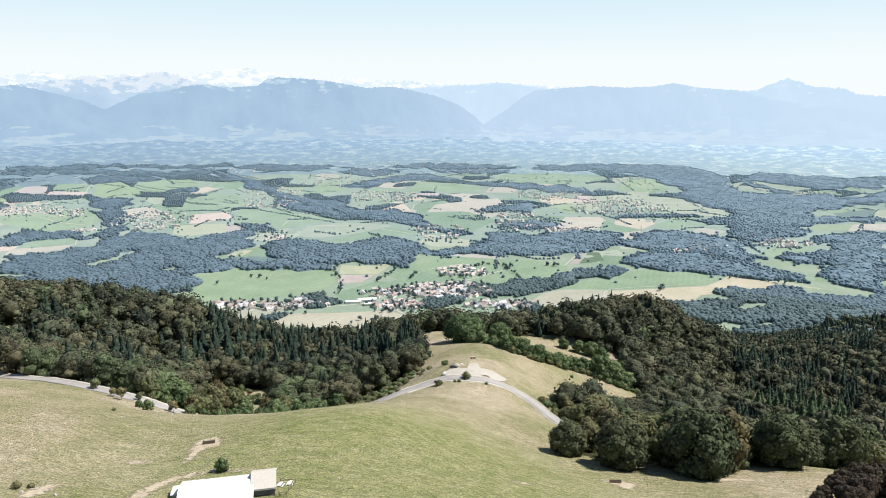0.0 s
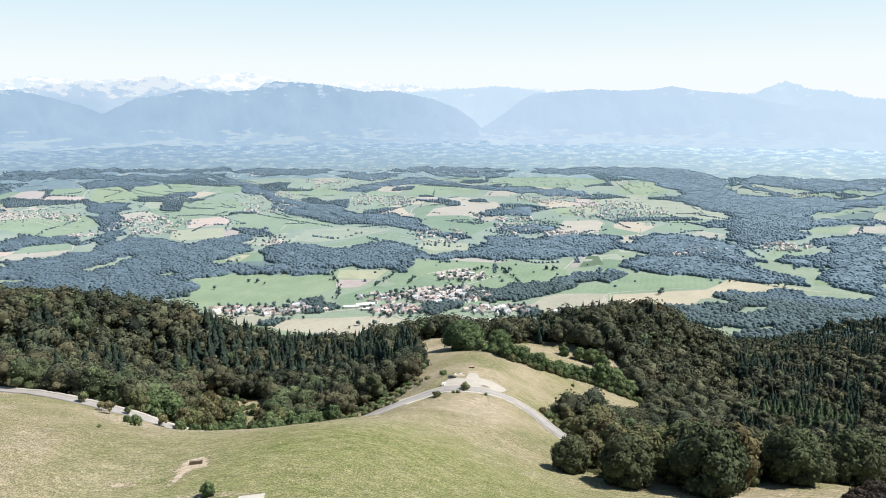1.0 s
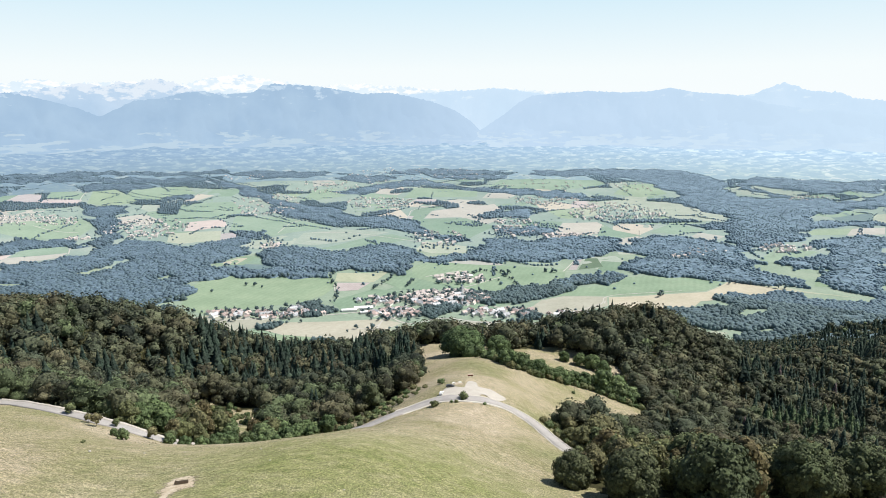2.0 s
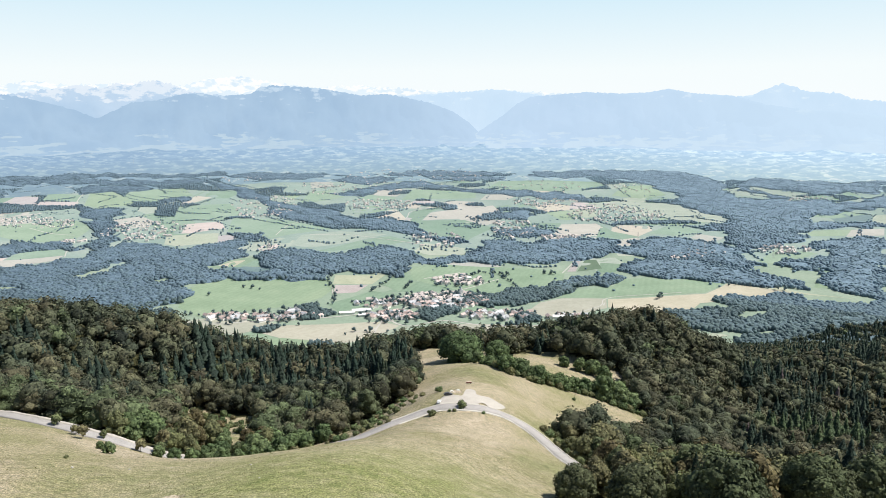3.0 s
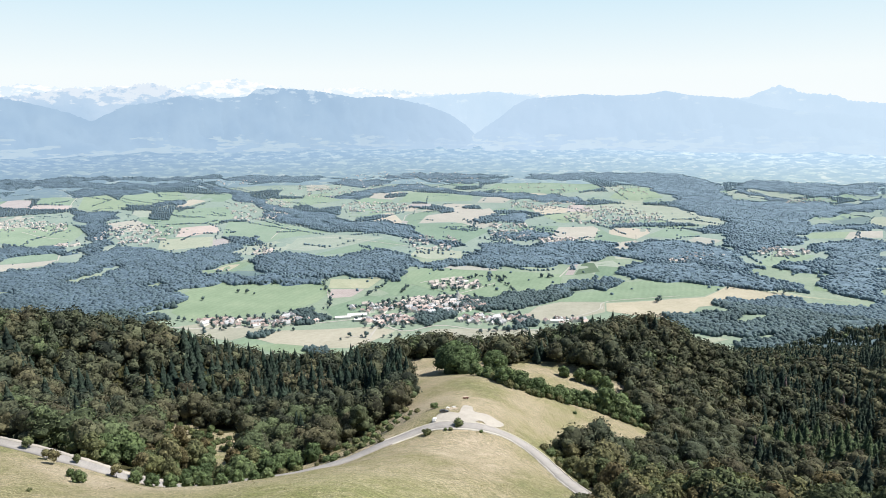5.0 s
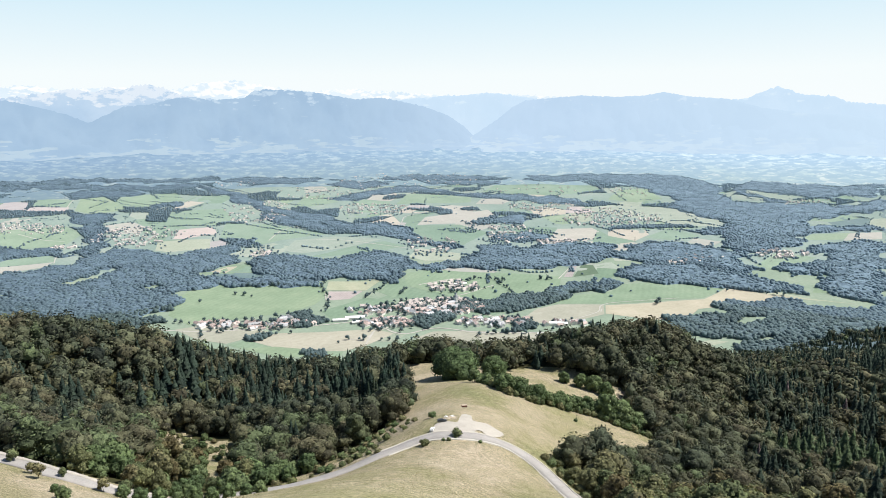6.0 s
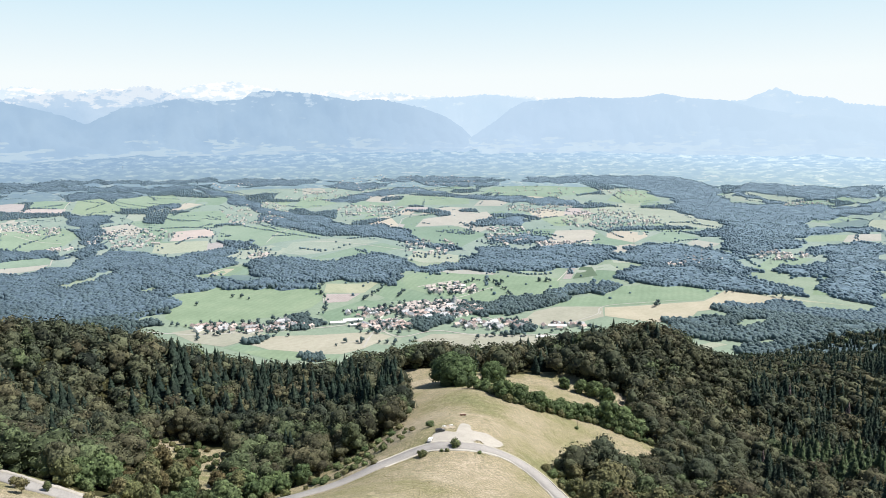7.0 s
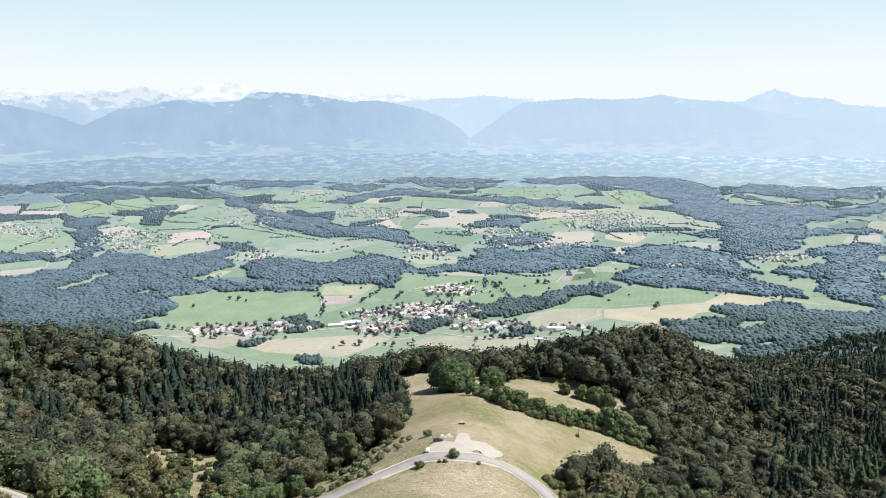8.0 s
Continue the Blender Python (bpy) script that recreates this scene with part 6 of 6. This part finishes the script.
def house_thing(name, label, long, wide, eaves, ridge, roof):
    """A house with its walls, two-sided roof and chimney."""
    top = tagged(new(name), label, "house", "houses of the valley")
    bm = bmesh.new()
    box(bm, -long / 2, -wide / 2, -1.5, long / 2, wide / 2, eaves)
    for s in (-1, 1):
        vs = [bm.verts.new((s * long / 2, -wide / 2, eaves)), bm.verts.new((s * long / 2, wide / 2, eaves)), bm.verts.new((s * long / 2, 0, ridge))]
        bm.faces.new(vs)
    part("wall", bm, HOUSE_WALL, top)
    bm = bmesh.new()
    for s in (-1, 1):
        o = 0.6
        slope = (ridge - eaves) / (wide / 2)
        pts = [(-long / 2 - o, s * (wide / 2 + o), eaves - o * slope), (long / 2 + o, s * (wide / 2 + o), eaves - o * slope), (long / 2 + o, 0, ridge), (-long / 2 - o, 0, ridge)]
        lo, hi = [bm.verts.new(p) for p in pts], [bm.verts.new((p[0], p[1], p[2] + 0.3)) for p in pts]
        bm.faces.new(hi)
        bm.faces.new(lo[::-1])
        for i in range(4):
            bm.faces.new((lo[i], lo[(i + 1) % 4], hi[(i + 1) % 4], hi[i]))
    bmesh.ops.recalc_face_normals(bm, faces=bm.faces[:])
    part("roof", bm, roof, top)
    part("chimney", box(bmesh.new(), long * 0.2, wide * 0.12, ridge - 1.2, long * 0.2 + 0.8, wide * 0.12 + 0.7, ridge + 0.9), HOUSE_WALL, top)
    return top


HOUSES = [house_thing("house", "white-walled house with a red tile roof", 13, 9.5, 5.2, 8.6, HOUSE_ROOF), house_thing("house", "white-walled house with a red tile roof", 16, 10, 5.6, 9.2, HOUSE_ROOF),
          house_thing("house", "pale house with a grey roof", 12, 9, 5, 8, SLATE_ROOF), house_thing("house", "pale farmhouse with a broad grey roof", 19, 12, 5.5, 9.8, SLATE_ROOF),
          house_thing("house", "white-walled house with a brown tile roof", 11, 10, 5.5, 8.4, HOUSE_ROOF)]
LONG_BARN = house_thing("farm_barn", "long farm barn with a pale roof", 46, 17, 5.5, 8.2, WHITE_SHEET)
spots = np.vstack(hamlets)
spots = spots[np.argsort(np.hypot(spots[:, 0], spots[:, 1]))]
for placed, spot in enumerate(spots[:290]):
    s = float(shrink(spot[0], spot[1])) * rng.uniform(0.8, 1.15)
    m = Matrix.LocRotScale((spot[0], spot[1], height(*spot)), Euler((0, 0, rng.choice([0.3, 1.87, 0.8, 2.3]) + rng.normal(0, 0.2))), (s, s, s))
    h = HOUSES[placed if placed < 5 else int(rng.integers(5))]
    if placed < 5:
        h.matrix_basis = m
    else:
        copy_thing(h, m @ Matrix.Diagonal((*[1 / v for v in h.scale], 1)))


def distant_houses():
    """The hamlets too far off to tell house from house."""
    v = np.array([(x * 6.5, y * 4.8, z) for x in (-1, 1) for y in (-1, 1) for z in (-1, 5.4)] + [(-6.5, 0, 8.6), (6.5, 0, 8.6)] + [(x * 7, y * 5.4, 5.2) for x in (-1, 1) for y in (-1, 1)] + [(-7, 0, 8.9), (7, 0, 8.9)])
    quads = np.array([(0, 1, 3, 2), (4, 6, 7, 5), (0, 4, 5, 1), (2, 3, 7, 6), (1, 8, 3, 3), (5, 7, 9, 9), (10, 12, 15, 14), (13, 11, 14, 15)])
    quads[6], quads[7] = (10, 12, 15, 14), (11, 13, 15, 14)
    tris = np.vstack([quads[:, :3], quads[:, [0, 2, 3]]])
    tris = np.vstack([t for t in tris if len(set(t)) == 3])
    rest = spots[290:]
    g = np.random.default_rng(5)
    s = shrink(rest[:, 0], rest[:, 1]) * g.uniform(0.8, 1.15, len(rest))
    a = g.choice([0.3, 1.87, 0.8], len(rest))
    c, q = np.cos(a)[:, None], np.sin(a)[:, None]
    x = (v[None, :, 0] * c - v[None, :, 1] * q) * s[:, None] + rest[:, 0:1]
    y = (v[None, :, 0] * q + v[None, :, 1] * c) * s[:, None] + rest[:, 1:2]
    z = v[None, :, 2] * s[:, None] + land(rest[:, 0], rest[:, 1])[:, None]
    faces = (tris[None] + (np.arange(len(rest)) * len(v))[:, None, None]).reshape(-1, 3)
    slots = np.tile((tris.min(1) >= 10).astype(int), len(rest))
    me = mesh_of("distant_houses", np.stack([x, y, z], -1).reshape(-1, 3), faces, [HOUSE_WALL, PALE_ROOF], slots)
    tagged(new("distant_houses", me), "pale hamlets scattered over the far valley", "houses", kind="stuff")


distant_houses()
for k, (bx, by, turn, s) in enumerate(BARNS):
    m = Matrix.LocRotScale((bx, by, height(bx, by)), Euler((0, 0, radians(turn))), (s, s, s))
    if k == 0:
        LONG_BARN.matrix_basis = m
    else:
        copy_thing(LONG_BARN, m @ Matrix.Diagonal((*[1 / v for v in LONG_BARN.scale], 1)))

# ---- things on the pasture and at the car park ----
def seat_on_ground(ob, x, y, turn=0.0, lift=0.0):
    ob.matrix_basis = pose(x, y, height(x, y) + lift, 0, 0, turn)
    return ob


def gable_roof(bm, x0, x1, y0, y1, eaves, ridge, over=0.5, thick=0.18):
    """Two roof slabs over a ridge that runs along x."""
    mid = (y0 + y1) / 2
    k = (ridge - eaves) / (mid - y0)
    for y in (y0 - over, y1 + over):
        pts = [(x0 - over, y, eaves - over * k), (x1 + over, y, eaves - over * k), (x1 + over, mid, ridge), (x0 - over, mid, ridge)]
        lo, hi = [bm.verts.new(p) for p in pts], [bm.verts.new((p[0], p[1], p[2] + thick)) for p in pts]
        bm.faces.new(hi), bm.faces.new(lo[::-1])
        for i in range(4):
            bm.faces.new((lo[i], lo[(i + 1) % 4], hi[(i + 1) % 4], hi[i]))
    bmesh.ops.recalc_face_normals(bm, faces=bm.faces[:])
    return bm


def gable_walls(bm, x0, x1, y0, y1, low, eaves, ridge):
    box(bm, x0, y0, low, x1, y1, eaves)
    for x in (x0, x1):
        bm.faces.new([bm.verts.new((x, y0, eaves)), bm.verts.new((x, y1, eaves)), bm.verts.new((x, (y0 + y1) / 2, ridge))])
    return bm


def chalet():
    """Mountain barn with a white sheet roof, a taller cross wing and a small fenced yard."""
    top = tagged(new("mountain_barn"), "long mountain barn with a white sheet roof and slate-clad wing", "barn")
    part("wall", gable_walls(bmesh.new(), -13, 4, -6, 4.5, -2.5, 3.0, 4.7), STONE_WALL, top)
    roof = part("roof", gable_roof(bmesh.new(), -13, 4, -6, 4.5, 3.0, 4.7), WHITE_SHEET, top, "white standing-seam roof")
    for k in range(24):
        x = -13.3 + k * 0.75
        for s in (-1, 1):
            seam = bmesh.new()
            rod(seam, (x, -0.75 + s * 5.7, 3.08), (x, -0.75, 4.9), 0.035, None, 4)
            part("seam", seam, WHITE_SHEET, roof)
    wing = part("wing_wall", gable_walls(bmesh.new(), 4.05, 9.5, -3.4, 5.2, -2.5, 3.5, 5.2), DARK_WALL, top, "dark slate-clad wall")
    part("wing_roof", gable_roof(bmesh.new(), 4.1, 9.5, -3.4, 5.2, 3.7, 5.75, 0.4), CREAM_SHEET, top, "cream sheet roof")
    part("gutter", rod(bmesh.new(), (3.7, -3.9, 3.4), (9.9, -3.9, 3.4), 0.09), STEEL, top)
    for y in (-4.5, -1.2, 2.2):
        w = part("window", box(bmesh.new(), 9.46, y, 0.9, 9.58, y + 1.2, 2.2, 0.02), GLASS_DARK, wing)
        part("frame", box(box(bmesh.new(), 9.5, y - 0.1, 0.8, 9.62, y + 1.3, 0.9), 9.5, y - 0.1, 2.2, 9.62, y + 1.3, 2.3), TIMBER, w)
    part("annexe", box(bmesh.new(), -15.5, 0.5, -2.2, -13.05, 4.2, 2.1, 0.05), STONE_WALL, top, "low flat-roofed white annexe")
    part("annexe_roof", box(bmesh.new(), -15.8, 0.2, 2.1, -12.6, 4.6, 2.32, 0.04), WHITE_SHEET, top)
    part("door", box(bmesh.new(), -9.6, 4.45, -1.5, -7.8, 4.62, 1.0, 0.03), TIMBER, top)
    return top


barn = chalet()
barn.matrix_basis = pose(-51.9, 154.6, 402.4, 0, 0, 12)

# the fenced yard behind the wing
yard = tagged(new("yard_fence"), "low timber fence round a small grassy yard", "fence")
yard_corners = [(-43.0, 158.4), (-42.8, 162.6), (-38.6, 161.8), (-38.9, 152.5), (-42.0, 151.2)]
for (x0, y0), (x1, y1) in zip(yard_corners[:-1], yard_corners[1:]):
    n = max(2, int(math.hypot(x1 - x0, y1 - y0) / 2.0))
    for k in range(n):
        x, y = x0 + (x1 - x0) * k / n, y0 + (y1 - y0) * k / n
        part("post", box(bmesh.new(), x - 0.07, y - 0.07, height(x, y) - 0.4, x + 0.07, y + 0.07, height(x, y) + 1.15, 0.015), TIMBER, yard)
    for up in (0.5, 0.95):
        part("rail", rod(bmesh.new(), (x0, y0, height(x0, y0) + up), (x1, y1, height(x1, y1) + up), 0.055, None, 5), TIMBER, yard)


def garden_table(x, y, turn):
    t = tagged(new("picnic_table"), "pale wooden picnic table with two benches", "table", "picnic tables")
    for k in range(4):
        part("board", box(bmesh.new(), -0.95, -0.36 + k * 0.18, 0.70, 0.95, -0.20 + k * 0.18, 0.75, 0.01), WHITE_SHEET, t)
    for s in (-1, 1):
        part("bench", box(bmesh.new(), -0.95, s * 0.72 - 0.14, 0.42, 0.95, s * 0.72 + 0.14, 0.47, 0.01), WHITE_SHEET, t)
        part("leg", rod(rod(bmesh.new(), (s * 0.7, -0.75, -0.1), (s * 0.7, -0.2, 0.72), 0.05), (s * 0.7, 0.75, -0.1), (s * 0.7, 0.2, 0.72), 0.05), TIMBER, t)
    return seat_on_ground(t, x, y, turn)


for tx, ty, turn in [(-42.0, 159.4, 80), (-39.8, 160.4, 84), (11.5, 377.5, 20), (8.2, 376.5, 100)]:
    garden_table(tx, ty, turn)


def trough(x, y, turn):
    t = tagged(new("water_trough"), "long metal cattle trough on trodden earth", "trough", "cattle troughs")
    bm = bmesh.new()
    for a in ((-1.9, -0.5, 0.35, 1.9, -0.44, 0.95), (-1.9, 0.44, 0.35, 1.9, 0.5, 0.95), (-1.9, -0.44, 0.35, -1.84, 0.44, 0.95), (1.84, -0.44, 0.35, 1.9, 0.44, 0.95), (-1.84, -0.44, 0.35, 1.84, 0.44, 0.42)):
        box(bm, *a)
    part("basin", bm, TIMBER, t)
    for lx in (-1.7, 0, 1.7):
        for ly in (-0.46, 0.46):
            part("leg", box(bmesh.new(), lx - 0.05, ly - 0.05, -0.3, lx + 0.05, ly + 0.05, 1.25, 0.01), TIMBER, t)
    for ly in (-0.5, 0.5):
        part("rail", rod(bmesh.new(), (-1.9, ly, 1.2), (1.9, ly, 1.2), 0.05, None, 6), TIMBER, t)
    return seat_on_ground(t, x, y, turn)


trough(-74.3, 198.5, 12)
trough(57, 204, -4)
EARTH = [[(-80, 199), (-78, 203.5), (-72, 204), (-69, 199), (-69.5, 194), (-73.5, 192), (-73, 186), (-74, 181), (-77.5, 182), (-77.5, 188), (-79, 193)], [(-94, 181), (-92, 184.5), (-87, 184.5), (-85, 182.5), (-89, 181)],
         [(51, 203), (54, 207), (61, 207), (64, 203), (62, 199), (60, 194), (57, 197), (56, 201)], [(92, 212), (99, 215), (108, 213), (112, 215), (108, 210), (98, 209)], [(-106, 153), (-103, 158), (-97, 160), (-99, 153), (-102, 149)],
         [(18, 182), (24, 183), (28, 181), (22, 180)], [(-80, 146), (-78, 158), (-74, 167), (-67, 171), (-57, 173), (-47, 171), (-47, 168.5), (-57, 169), (-66, 165), (-71, 156), (-71, 140)], [(5, 375), (10, 380), (14, 377), (12, 373)]]
for k, outline in enumerate(EARTH):
    mid = np.mean(outline, axis=0)
    outline = [tuple(mid + (np.array(c) - mid) * 1.0 + 1.6 * (np.array(c) - mid) / np.hypot(*(np.array(c) - mid))) for c in outline]
    tagged(patch("bare_earth", outline, 0.14, BARE_EARTH, 0.9, k, 1.2), "trodden pale earth worn through the grass", "bare ground", "bare patches", "structure")


def boulder(x, y, s):
    v = BALL1[0] * (1 + np.random.default_rng(int(abs(x * 10))).normal(0, 0.16, (len(BALL1[0]), 1))) * [s * 0.7, s * 0.55, s * 0.35]
    ob = tagged(new("boulder", mesh_of("boulder", v, BALL1[1], [ROCK])), "pale limestone boulder in the grass", "rock", "boulders")
    seat_on_ground(ob, x, y, rng.uniform(0, 360), s * 0.15)


for bx, by, s in [(-118, 231, .8), (-100, 232, .6), (-109, 156, .9), (-105, 153, 1.0), (-103, 156, .8), (-100, 155, .7), (-96, 152, .8), (98, 205, .6), (112, 208, .5), (60, 196, .5), (-30, 170, .5), (-28, 166, .6), (-33, 182, .45), (-26, 190, .4), (-20, 176, .5),
                  (36, 203, .5), (118, 199, .9), (22.5, 361.8, .7), (21.6, 362.2, .6), (23.6, 361.2, .6), (-88, 236, .5), (-60, 231, .5), (-52, 212, .4), (-14, 186, .4), (4, 170, .5)]:
    boulder(bx, by, s)


def car(name, label, paint, x, y, turn, long=4.4, tall=1.5, van=0.0):
    """A parked car: body, cabin glass, wheels with rims, lights."""
    top = tagged(new(name), label, "car", "parked cars")
    bm = bmesh.new()
    profile = [(-long / 2, 0.35), (-long / 2, 0.85), (-long * 0.44, 1.0 + van), (-long * 0.36, tall - 0.04), (long * 0.05, tall), (long * 0.2, 1.0), (long * 0.46, 0.86), (long / 2, 0.62), (long / 2, 0.35)]
    left, right = [bm.verts.new((px, -0.86 + (0.16 if pz > 1.1 else 0), pz)) for px, pz in profile], [bm.verts.new((px, 0.86 - (0.16 if pz > 1.1 else 0), pz)) for px, pz in profile]
    bm.faces.new(left[::-1]), bm.faces.new(right)
    for i in range(len(profile)):
        j = (i + 1) % len(profile)
        bm.faces.new((left[i], left[j], right[j], right[i]))
    bmesh.ops.recalc_face_normals(bm, faces=bm.faces[:])
    bmesh.ops.bevel(bm, geom=bm.edges[:], offset=0.05, segments=2, affect="EDGES")
    part("body", bm, paint, top)
    for s in (-1, 1):
        part("side_window", box(bmesh.new(), -long * 0.33, s * 0.79 - 0.03, 1.02, long * 0.09, s * 0.79 + 0.03, tall - 0.12, 0.02), GLASS_DARK, top)
        part("headlight", box(bmesh.new(), long * 0.47, s * 0.62 - 0.16, 0.62, long / 2 + 0.01, s * 0.62 + 0.16, 0.76, 0.02), STEEL, top)
        part("tail_light", box(bmesh.new(), -long / 2 - 0.01, s * 0.68 - 0.1, 0.7, -long / 2 + 0.08, s * 0.68 + 0.1, 0.95, 0.02), RUST_RED, top)
    wind = bmesh.new()
    wind.faces.new([wind.verts.new(p) for p in ((long * 0.19, -0.7, 1.04), (long * 0.19, 0.7, 1.04), (long * 0.07, 0.6, tall - 0.06), (long * 0.07, -0.6, tall - 0.06))])
    bmesh.ops.solidify(wind, geom=wind.faces[:], thickness=-0.05)
    part("windscreen", wind, GLASS_DARK, top)
    for wx in (-long * 0.31, long * 0.31):
        for s in (-1, 1):
            w = part("wheel", rod(bmesh.new(), (wx, s * 0.68, 0.32), (wx, s * 0.88, 0.32), 0.32, None, 16), RUBBER, top)
            part("rim", rod(bmesh.new(), (wx, s * 0.87, 0.32), (wx, s * 0.895, 0.32), 0.2, None, 12), STEEL, w)
    return seat_on_ground(top, x, y, turn, 0.33)


car("car", "dark grey estate car parked on gravel", CAR_DARK, 6.0, 370.0, 8, 4.7)
car("car", "small white car parked at the gravel's edge", CAR_WHITE, 1.2, 361.5, 75, 3.9)


def hay_wagon():
    t = tagged(new("farm_trailer"), "dark red farm trailer with a pale load", "trailer")
    part("bed", box(bmesh.new(), -2.1, -1.05, 0.75, 2.1, 1.05, 0.95, 0.03), RUST_RED, t)
    for s in (-1, 1):
        part("side_board", box(bmesh.new(), -2.1, s * 1.05 - 0.04, 0.95, 2.1, s * 1.05 + 0.04, 1.7, 0.02), RUST_RED, t)
        part("end_board", box(bmesh.new(), s * 2.1 - 0.04, -1.0, 0.95, s * 2.1 + 0.04, 1.0, 1.7, 0.02), RUST_RED, t)
    load = bmesh.new()
    bmesh.ops.create_grid(load, x_segments=14, y_segments=8, size=1.0, matrix=Matrix.LocRotScale((0, 0, 1.75), None, (2.0, 1.0, 1)))
    for v in load.verts:
        v.co.z += 0.3 * (1 - abs(v.co.y)) + rng.normal(0, 0.05)
    part("load", load, STRAW_LOAD, t, "pale straw load")
    for wx in (-1.3, 1.3):
        for s in (-1, 1):
            w = part("wheel", rod(bmesh.new(), (wx, s * 0.85, 0.42), (wx, s * 1.1, 0.42), 0.42, None, 14), RUBBER, t)
            part("rim", rod(bmesh.new(), (wx, s * 1.08, 0.42), (wx, s * 1.12, 0.42), 0.24, None, 10), STEEL, w)
    part("drawbar", rod(bmesh.new(), (2.1, 0, 0.75), (3.6, 0, 0.5), 0.06), STEEL, t)
    return t


trailer = seat_on_ground(hay_wagon(), 18.6, 402.5, 3, 0.05)
trailer.scale = (0.74, 0.74, 0.74)


def marker_post(x, y):
    p = tagged(new("roadside_post"), "short pale roadside post", "post", "roadside posts")
    part("shaft", rod(bmesh.new(), (0, 0, -0.4), (0, 0, 1.1), 0.07, 0.06, 8), CREAM_SHEET, p)
    part("cap", rod(bmesh.new(), (0, 0, 1.1), (0, 0, 1.18), 0.08, 0.05, 8), DARK_WALL, p)
    seat_on_ground(p, x, y)


for px, py in [(40, 362.5), (49.5, 358), (56.8, 349), (61, 332), (62, 312), (-8, 359), (-22, 353)]:
    marker_post(px, py)


def tussocks():
    """Coarse grass tussocks and thistles over the pasture, thicker on the steep banks."""
    g = np.random.default_rng(77)
    n = 26000
    x, y = g.uniform(-190, 150, n), g.uniform(140, 560, n)
    ok = ~(inside(x, y, LEFT_WOOD) | inside(x, y, RIGHT_WOOD)) & (np.abs(x) < 0.68 * y + 6)
    near_road = curve_through(ROAD_LEFT, 2.0)
    far_enough = np.array([np.hypot(near_road[:, 0] - a, near_road[:, 1] - b).min() > 3.6 for a, b in zip(x[ok], y[ok])])
    x, y = x[ok][far_enough], y[ok][far_enough]
    ok = ~inside(x, y, [(-2, 357), (5, 373), (15, 385), (23, 384), (40, 372), (28, 358)]) & ~inside(x, y, [(-76, 148), (-72, 168), (-42, 176), (-36, 154), (-60, 140)])
    x, y = x[ok], y[ok]
    ok = wave(x, y, 11, 0.7) + 0.6 * wave(x, y, 33, 1.4) > g.uniform(0.35, 1.25, len(x))
    x, y = x[ok], y[ok]
    blade = np.array([(-0.5, 0, 0), (0.5, 0, 0), (0.12, 0.1, 1), (0, -0.5, 0), (0, 0.5, 0), (-0.1, 0.05, 0.8), (-0.4, -0.4, 0), (0.4, 0.4, 0), (0.05, -0.1, 0.9)])
    faces = np.array([(0, 1, 2), (3, 4, 5), (6, 7, 8)])
    size = g.uniform(0.18, 0.5, len(x))
    at = np.c_[x, y, land(x, y) - 0.05, g.uniform(0, 6.28, len(x)), size, size * g.uniform(0.4, 0.8, len(x)), g.random(len(x)), np.zeros(len(x))]
    merged("grass_tussocks", "coarse dry tussocks dotted over the pasture", "grass", [(blade, faces)], at, TUSSOCK)


tussocks()


def church():
    """Village church: nave, square tower and pyramid spire."""
    t = tagged(new("church"), "white village church with a square tower and grey spire", "church")
    part("nave", gable_walls(bmesh.new(), -14, 8, -6, 6, -1, 8, 13), HOUSE_WALL, t)
    part("nave_roof", gable_roof(bmesh.new(), -14, 8, -6, 6, 8, 13, 0.6, 0.3), SLATE_ROOF, t)
    part("tower", box(bmesh.new(), 8.05, -3.2, -1, 14.5, 3.2, 20, 0.1), HOUSE_WALL, t)
    spire = bmesh.new()
    bmesh.ops.create_cone(spire, cap_ends=True, segments=4, radius1=5.2, radius2=0.05, depth=11, matrix=Matrix.Translation((11.3, 0, 25.55)) @ pose(0, 0, 0, 0, 0, 45))
    part("spire", spire, SLATE_ROOF, t)
    return t


seat_on_ground(church(), 49, 1743, 30)


def pylon(x, y, s):
    """Lattice power pylon with three cross arms."""
    t = tagged(new("power_pylon"), "grey lattice power pylon above the woods", "pylon", "power pylons")
    legs = bmesh.new()
    for sx in (-1, 1):
        for sy in (-1, 1):
            rod(legs, (sx * 3.4, sy * 3.4, -1), (sx * 0.5, sy * 0.5, 34), 0.22, 0.14, 4)
    for k in range(7):
        a, b = 3.4 - 2.9 * k / 7, 3.4 - 2.9 * (k + 1) / 7
        za, zb = 34 * k / 7, 34 * (k + 1) / 7
        for sy in (-1, 1):
            rod(rod(legs, (-a, sy * a, za), (b, sy * b, zb), 0.1, None, 4), (a, sy * a, za), (-b, sy * b, zb), 0.1, None, 4)
    part("mast", legs, STEEL, t)
    for z, w in ((24, 6), (29, 8), (33, 5)):
        part("arm", rod(bmesh.new(), (-w, 0, z), (w, 0, z), 0.22, None, 4), STEEL, t)
    t.matrix_basis = Matrix.LocRotScale((x, y, height(x, y)), Euler((0, 0, 0.5)), (s, s, s))


for px, py, s in [(702, 2378, 0.75), (873, 2212, 0.8), (1056, 2122, 0.8), (-1650, 3756, 0.5), (-1880, 3693, 0.5)]:
    pylon(px, py, s)
